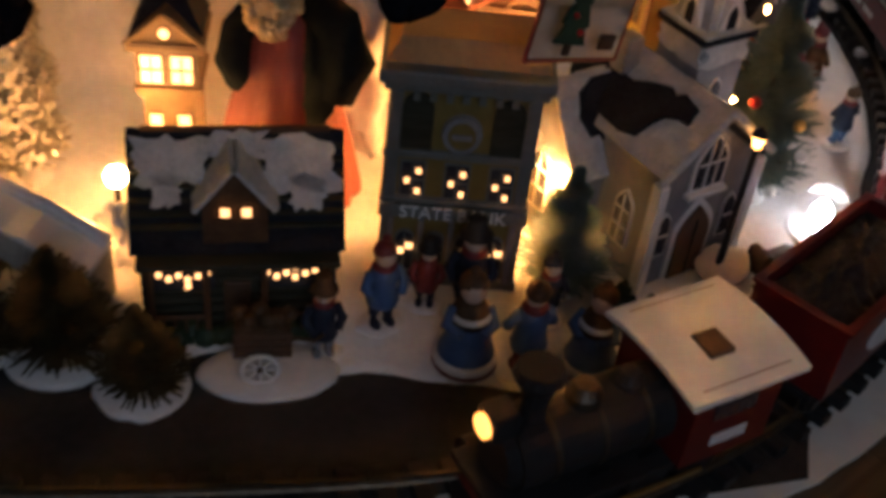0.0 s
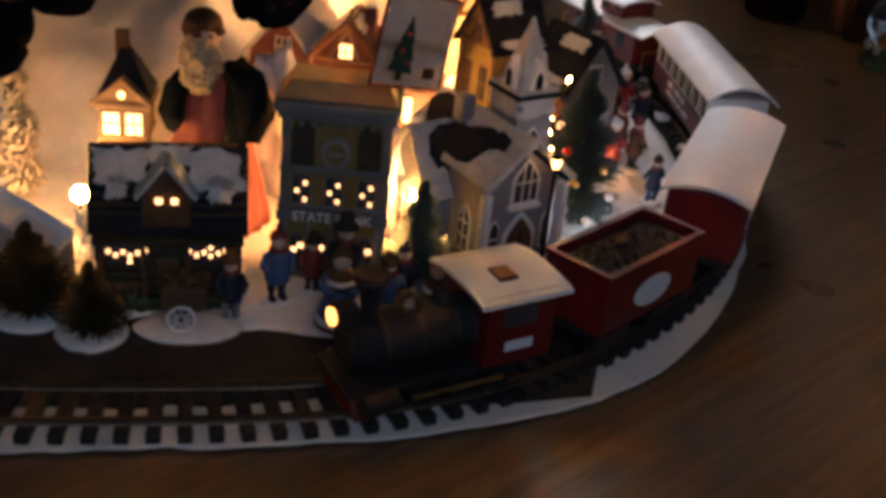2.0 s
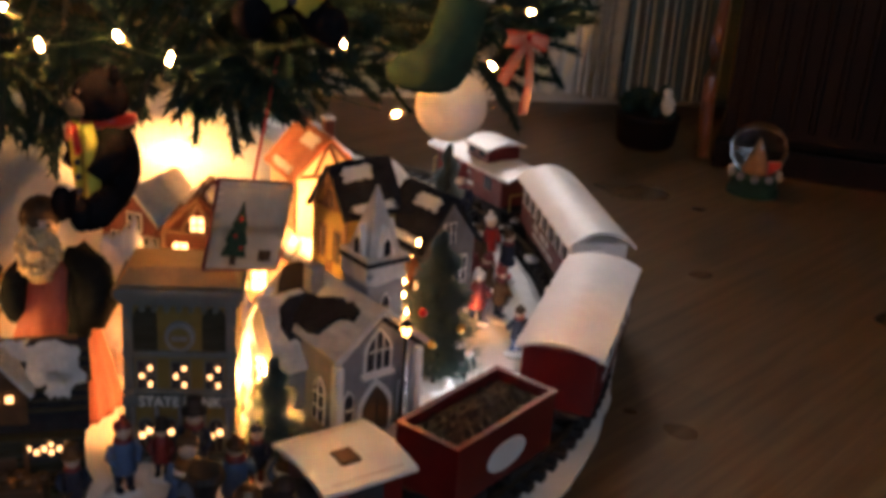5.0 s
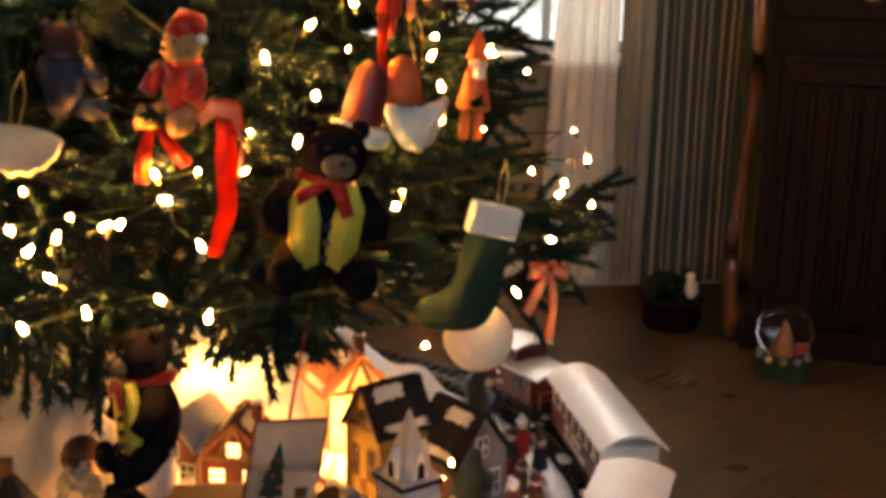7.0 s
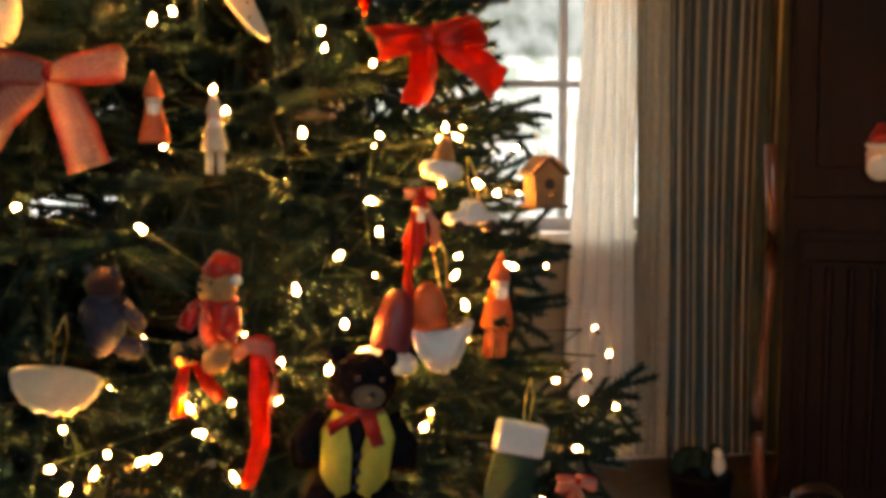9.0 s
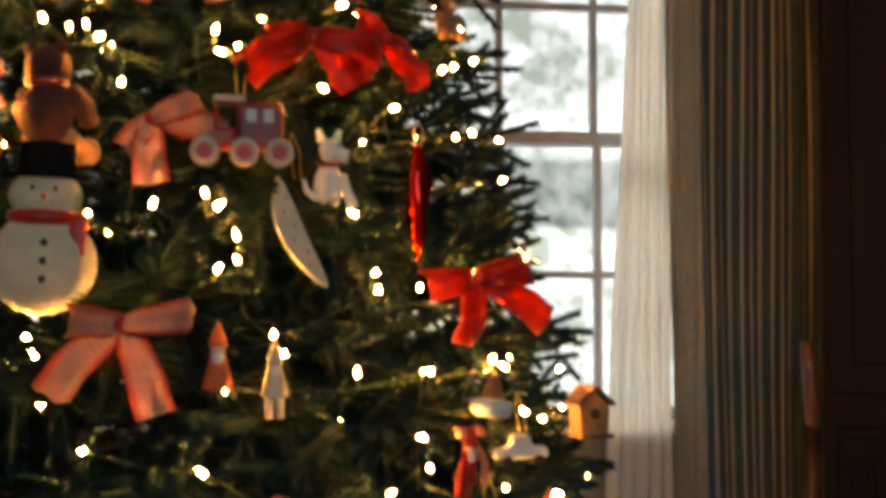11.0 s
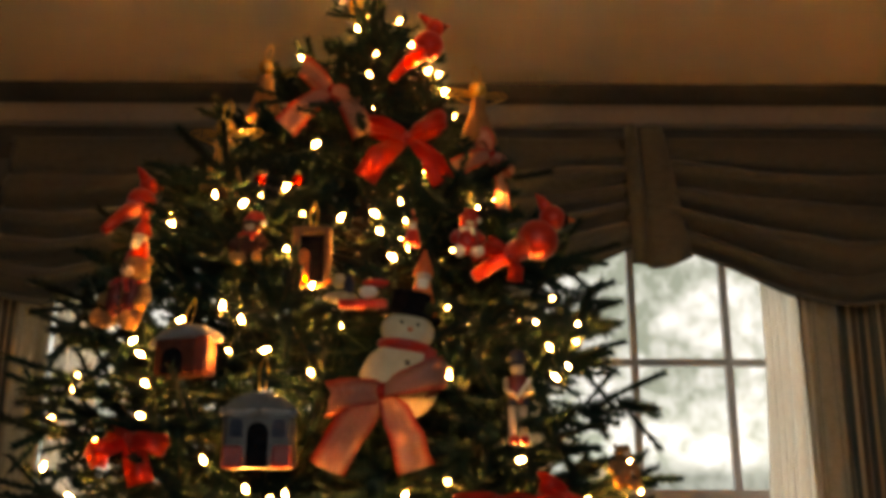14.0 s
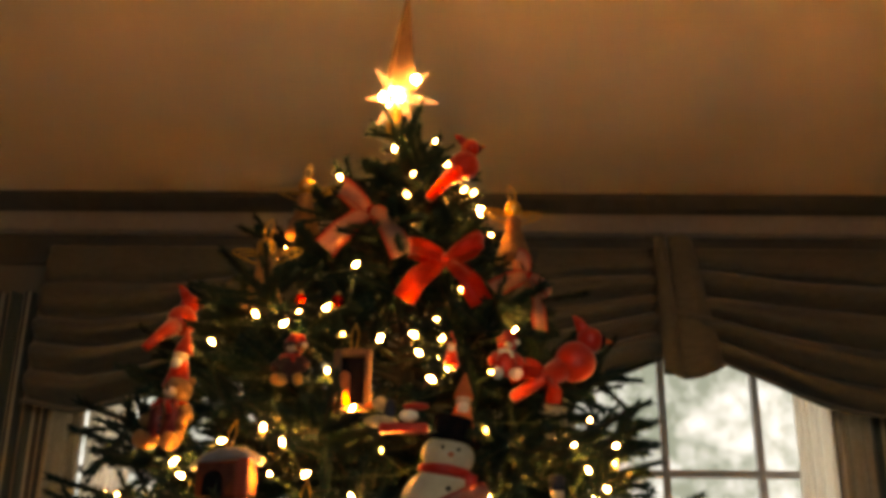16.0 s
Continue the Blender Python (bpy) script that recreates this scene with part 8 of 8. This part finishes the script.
joined("santa_hat_ornament", [(lathe(B(), [(0.012, -0.002), (0.010, 0.010), (0.006, 0.020), (0.002, 0.026)], 16), m_fur_tan), (tube(B(), [(0.012 * math.cos(a * math.pi / 9), 0.010 * math.sin(a * math.pi / 9), -0.006) for a in range(19)], 0.0095, 8), m_felt_white)],
       pose(0.196, 0.716, 0.795, 0, 0, 20) @ pose(0, 0, 0, 0, 8, 0), "small golden brown hat ornament with a white fur band", "ornament", "ornaments on the tree")
bow((0.170, 0.690, 0.770), 0.040, m_pink, 20, 0, 1.9, "striped ribbon with long hanging tails")
joined("basket_ornament", [(lathe(B(), [(0.016, -0.018), (0.022, -0.010), (0.024, 0.004), (0.018, 0.012)], 14), m_orange)], pose(-0.282, 0.632, 1.038), "orange woven basket ornament", "ornament", "ornaments on the tree")

# upper tree
snowman((-0.087, 0.735, 1.318), 0.95, 14, 8, "snowman ornament with a red scarf behind a bow")
bow((-0.104, 0.706, 1.272), 0.150, m_pink, 12, 4, 0.95, "pink gingham bow below a snowman")
nut_legs, nut_boots, nut_belt = B(), B(), box(B(), (0, 0, -0.008), (0.024, 0.018, 0.008), bevel=0.002)
for k in (-1, 1):
    rod(nut_legs, (k * 0.006, 0, -0.046), (k * 0.006, 0, -0.010), 0.005, 0.0055, 8)
    box(nut_boots, (k * 0.006, -0.003, -0.050), (0.010, 0.016, 0.010), bevel=0.003)
    tube(nut_legs, [(k * 0.012, 0, 0.018), (k * 0.015, -0.006, 0.006), (k * 0.004, -0.012, -0.002)], 0.0032, 6)
joined("nutcracker_ornament", [(nut_legs, m_clay), (nut_boots, m_red), (nut_belt, m_navy), (lathe(B(), [(0.010, -0.010), (0.011, 0.006), (0.012, 0.020), (0.005, 0.024)], 12), m_maroon), (ball(B(), (0, -0.001, 0.030), 0.008, seg=10), m_clay),
       (lathe(B(), [(0.0095, 0.034), (0.0095, 0.050), (0.003, 0.053)], 12), m_navy), (box(B(), (0, -0.0115, 0.008), (0.004, 0.003, 0.030), pose(0, 0, 0, 0, 35, 0), bevel=0.001), m_felt_white)],
       pose(0.036, 0.780, 1.280, 0, 0, 16), "slim nutcracker ornament in dark red and blue with pale legs", "ornament", "ornaments on the tree")
t = thing("house_ornament", pose(-0.232, 0.688, 1.232, 0, 0, 8), "blue-grey and red house ornament with snow", "ornament", "ornaments on the tree")
part("house_wall", box(B(), (0, 0, -0.012), (0.076, 0.03, 0.058), bevel=0.006), m_slate, t)
for k in (-1, 1):
    part("red_shutter", box(B(), (k * 0.026, -0.014, -0.030), (0.022, 0.008, 0.024), bevel=0.003), m_maroon, t, "dark red shutter")
    part("house_window", slab(B(), arch(0.014, 0.020), 0.003, pose(k * 0.022, -0.0175, -0.010)), m_navy, t, "dark arched window")
part("doorway", slab(B(), arch(0.022, 0.046), 0.004, pose(0, -0.018, -0.040)), m_fur_black, t, "dark arched doorway")
part("snow_edge", tube(B(), [(-0.040, -0.012, 0.018), (-0.020, -0.016, 0.015), (0.0, -0.013, 0.019), (0.020, -0.016, 0.015), (0.040, -0.012, 0.018)], 0.004, 8), m_glaze_grey, t, "pale snow along the eaves")
part("house_roof", slab(B(), [(-0.042, 0.016), (0.042, 0.016), (0.030, 0.030), (0.012, 0.038), (-0.014, 0.037), (-0.030, 0.028)], 0.034, pose(0, -0.017, 0)), m_slate, t)
hanger(t, 0.040)
plush((0.150, 0.838, 1.205), 0.30, m_fur_tan, m_clay, None, None, None, 30, 0, "little golden bear ornament")
gnome((-0.071, 0.765, 1.398), 0.95, m_orange, 12, 4, "orange felt Santa ornament")
bow((-0.379, 0.712, 1.228), 0.100, m_red, -5, 10, 0.7, "red ribbon bow catching warm light")
bow((-0.300, 0.670, 1.110), 0.075, m_pink, 0, -10, 0.8, "small gingham bow beside a bulb")
bow((-0.226, 0.950, 1.752), 0.128, m_pink, 6, 10, 1.05, "dusky pink gingham bow high on the tree")
bow((-0.110, 0.900, 1.652), 0.118, m_red, 10, 0, 1.0, "bright red satin bow high on the tree")
bow((-0.004, 0.925, 1.632), 0.096, m_pink, 35, 30, 1.25, "gingham bow with a long trailing tail")
cardinal((0.060, 0.890, 1.500), 1.35, 15, -8)
bow((0.020, 0.880, 1.480), 0.070, m_red, 15, 40, 0.8, "small red bow under a cardinal")
cardinal((-0.516, 1.000, 1.615), 1.15, 60, -20, "red cardinal ornament on an outer branch")
cardinal((-0.105, 1.070, 1.885), 1.20, 20, -25, "red cardinal ornament near the top of the tree")
angel((-0.365, 1.085, 1.835), 1.35, 0)
angel((-0.385, 0.965, 1.675), 1.45, 5, "cream and gold angel ornament with looped wings")
angel((-0.030, 1.080, 1.775), 1.35, 20, "gold angel ornament near a red bow")
plush((-0.286, 0.792, 1.475), 0.36, m_fur_brown, m_clay, None, m_red, m_red, 0, 0, "small reindeer plush in a red hat", limbs=m_fur_tan)
t = thing("lantern_ornament", pose(-0.207, 0.785, 1.452, 0, 0, 6), "brown framed lantern ornament with an orange candle", "ornament", "ornaments on the tree")
part("back_panel", box(B(), (0, 0.005, 0), (0.034, 0.006, 0.066), bevel=0.002), m_fur_black, t, "dark back panel")
for x, z, w, h in ((-0.019, 0, 0.009, 0.078), (0.019, 0, 0.009, 0.078), (0, 0.035, 0.030, 0.010), (0, -0.035, 0.030, 0.010)):
    part("frame_side", box(B(), (x, 0, z), (w, 0.014, h), bevel=0.003), m_timber, t, "brown frame side")
part("candle", lathe(B(), [(0.006, -0.030), (0.006, 0.006), (0.002, 0.010)], 10, pose(-0.009, -0.004, 0)), m_orange, t, "orange candle", smooth=True)
hanger(t, 0.038, 0.04)
gnome((-0.094, 0.842, 1.500), 0.55, m_red, 10, 0, "tiny red Santa ornament under a bow")
for p in ((-0.308, 0.893, 1.600), (-0.252, 0.876, 1.590)):
    t = thing("berry_ornament", pose(*p), "small red glass ball ornament", "ornament", "red glass balls on the tree")
    part("ball", ball(B(), (0, 0, 0), 0.009, seg=14), m_redglass, t, smooth=True)
    part("cap", lathe(B(), [(0.003, 0.008), (0.003, 0.012), (0.001, 0.013)], 8), m_gold, t)
plush((-0.026, 0.845, 1.490), 0.34, m_red, m_clay, None, m_red, m_felt_white, 15, 0, "small Santa plush with white trim", limbs=m_felt_white)
joined("duck_ornament", [(ball(ball(B(), (-0.014, 0, -0.004), 0.012, (1.7, 0.8, 0.6), 12), (-0.016, 0, 0.016), 0.009, seg=10), m_curl), (ball(B(), (-0.004, -0.002, 0.010), 0.010, (0.7, 0.8, 1.3), 10), m_navy), (rod(B(), (-0.024, 0, 0.016), (-0.034, 0, 0.013), 0.004, 0.001, 8), m_orange), (box(ball(B(), (0.026, 0, 0.014), 0.009, (1.8, 0.7, 0.5), 10), (0.012, 0, -0.012), (0.056, 0.020, 0.010), bevel=0.003), m_red), (ball(B(), (0.018, -0.004, 0.002), 0.009, (1.3, 0.7, 0.8), 10), m_felt_white)],
       pose(-0.148, 0.745, 1.394, 0, 0, 8), "golden duck ornament on a red and white sled", "ornament", "ornaments on the tree")
plush((-0.435, 0.800, 1.415), 0.55, m_fur_tan, m_clay, m_maroon, None, m_red, -15, 8, "tan bear in a red vest on an outer branch")
t = thing("hut_ornament", pose(-0.347, 0.762, 1.338, 0, 0, -8), "dark brown hut ornament with a snowy roof and a red side", "ornament", "ornaments on the tree")
part("hut_wall", box(B(), (-0.006, 0, -0.010), (0.052, 0.030, 0.044), bevel=0.004), m_umber, t)
part("red_side", box(B(), (0.028, -0.004, -0.010), (0.018, 0.028, 0.048), bevel=0.005), m_barn, t, "dark red side")
part("opening", slab(B(), arch(0.026, 0.030), 0.004, pose(-0.008, -0.0175, -0.030)), m_fur_black, t, "dark arched opening")
part("snowy_roof", tube(B(), [(-0.044, -0.002, 0.006), (-0.024, -0.004, 0.017), (0.0, -0.005, 0.021), (0.024, -0.004, 0.020), (0.046, -0.002, 0.010)], [0.005, 0.0075, 0.008, 0.0075, 0.005], 10), m_glaze_grey, t, "grey-white snow on the roof", smooth=True)
hanger(t, 0.026, 0.04)
gnome((-0.480, 0.920, 1.510), 1.1, m_red, -20, 8, "red felt ornament below a cardinal", legs=True)

# ---- dark cabinet and the small things on the floor by the curtain ----
def cabinet():
    t = thing("cabinet", pose(0.90, 1.985, 0, 0, 0, -20), "tall dark wooden cabinet with a slatted lower door", "cabinet")
    w, d, h = 0.70, 0.36, 1.78
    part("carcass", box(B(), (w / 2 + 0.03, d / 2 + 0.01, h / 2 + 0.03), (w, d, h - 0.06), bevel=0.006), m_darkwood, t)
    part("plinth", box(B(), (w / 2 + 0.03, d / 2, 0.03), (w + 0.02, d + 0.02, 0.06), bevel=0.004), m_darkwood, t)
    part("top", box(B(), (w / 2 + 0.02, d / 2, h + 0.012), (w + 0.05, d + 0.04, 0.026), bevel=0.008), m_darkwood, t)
    pts = [(0.0 - 0.010 * math.sin(k / 14 * math.pi * 2), -0.012, 0.02 + 0.80 * k / 14) for k in range(15)]
    part("curved_pilaster", tube(B(), pts, [0.013 + 0.003 * math.sin(k / 14 * math.pi * 3) for k in range(15)], 10), m_redwood, t, "curved reddish polished edge", smooth=True)
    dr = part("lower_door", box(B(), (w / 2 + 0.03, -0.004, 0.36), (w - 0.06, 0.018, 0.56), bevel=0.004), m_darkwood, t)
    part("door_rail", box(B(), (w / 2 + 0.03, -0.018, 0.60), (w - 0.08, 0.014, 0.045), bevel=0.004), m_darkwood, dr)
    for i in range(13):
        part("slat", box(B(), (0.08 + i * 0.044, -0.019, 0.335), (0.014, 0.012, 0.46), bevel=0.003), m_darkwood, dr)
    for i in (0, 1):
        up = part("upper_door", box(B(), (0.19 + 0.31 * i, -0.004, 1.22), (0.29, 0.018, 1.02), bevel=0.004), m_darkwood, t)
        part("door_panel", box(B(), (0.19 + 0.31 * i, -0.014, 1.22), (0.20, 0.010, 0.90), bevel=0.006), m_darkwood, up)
        part("knob", ball(B(), (0.31 + 0.07 * i, -0.026, 1.10), 0.011, seg=12), m_brass, up, smooth=True)
    return t


cabinet()
t = joined("santa_head_ornament", [(ball(B(), (0, 0, 0), 0.030, (1, 0.6, 1.05), 14), m_clay), (ball(ball(B(), (0, -0.010, -0.022), 0.028, (1, 0.6, 1.0), 12), (0, -0.004, 0.022), 0.026, (1.2, 0.6, 0.4), 12), m_felt_white), (lathe(B(), [(0.027, 0.026), (0.020, 0.045), (0.006, 0.066)], 12), m_red)],
           pose(1.087, 1.872, 0.795, 0, 0, -20), "Santa head ornament with white beard on the cabinet door", "ornament")


def snow_globe(p, s, label):
    t = thing("snow_globe", pose(*p) @ Matrix.Scale(s, 4), label, "snow globe", "snow globes on the floor")
    part("base", lathe(B(), [(0.050, 0.0), (0.050, 0.010), (0.044, 0.018), (0.046, 0.038), (0.040, 0.044)], 24), m_felt_green, t, "dark green base")
    for k in range(10):
        a = 2 * math.pi * k / 10
        part("bead", ball(B(), (0.046 * math.cos(a), 0.046 * math.sin(a), 0.040), 0.008, seg=8), m_glaze_grey, t, "pale garland bead", smooth=True)
    g = part("globe", ball(B(), (0, 0, 0.088), 0.054, seg=28), glass_like("globe_glass", (1, 1, 1), 0.01), t, smooth=True)
    g.visible_shadow = False
    sc = joined("inner", [(lathe(B(), [(0.020, 0.046), (0.016, 0.064), (0.009, 0.084), (0.001, 0.104)], 10), m_fur_tan)], pose(0, 0, 0), "golden fir inside the globe", "figurine")
    sc.parent = t
    sc.name = "inner_fir"
    for key in ("category", "group"):
        if key in sc:
            del sc[key]
    part("inner_house", box(B(), (0.022, -0.012, 0.060), (0.020, 0.018, 0.028), bevel=0.002), m_red, t)
    return t


snow_globe((0.955, 1.80, 0), 1.05, "glass snow globe with a golden fir on a green base")


def floor_pot(p, label):
    t = thing("flower_pot", pose(*p), label, "pot")
    part("pot", lathe(B(), [(0.055, 0.0), (0.065, 0.01), (0.072, 0.065), (0.076, 0.072), (0.060, 0.073)], 20), m_darkwood, t, smooth=True)
    bm = B()
    rr = random.Random(3)
    for k in range(26):
        ball(bm, (rr.uniform(-0.05, 0.05), rr.uniform(-0.05, 0.05), 0.078 + rr.random() * 0.04), 0.016, seg=7)
    tagged(part("greenery", bm, m_green, t), kind="stuff")
    part("bird", ball(ball(B(), (0.030, -0.045, 0.105), 0.020, (0.8, 0.8, 1.2), 12), (0.026, -0.050, 0.134), 0.011, seg=10), m_felt_white, t, "small white bird", smooth=True)
    return t


floor_pot((0.800, 2.12, 0), "dark pot of greenery with a small white bird")
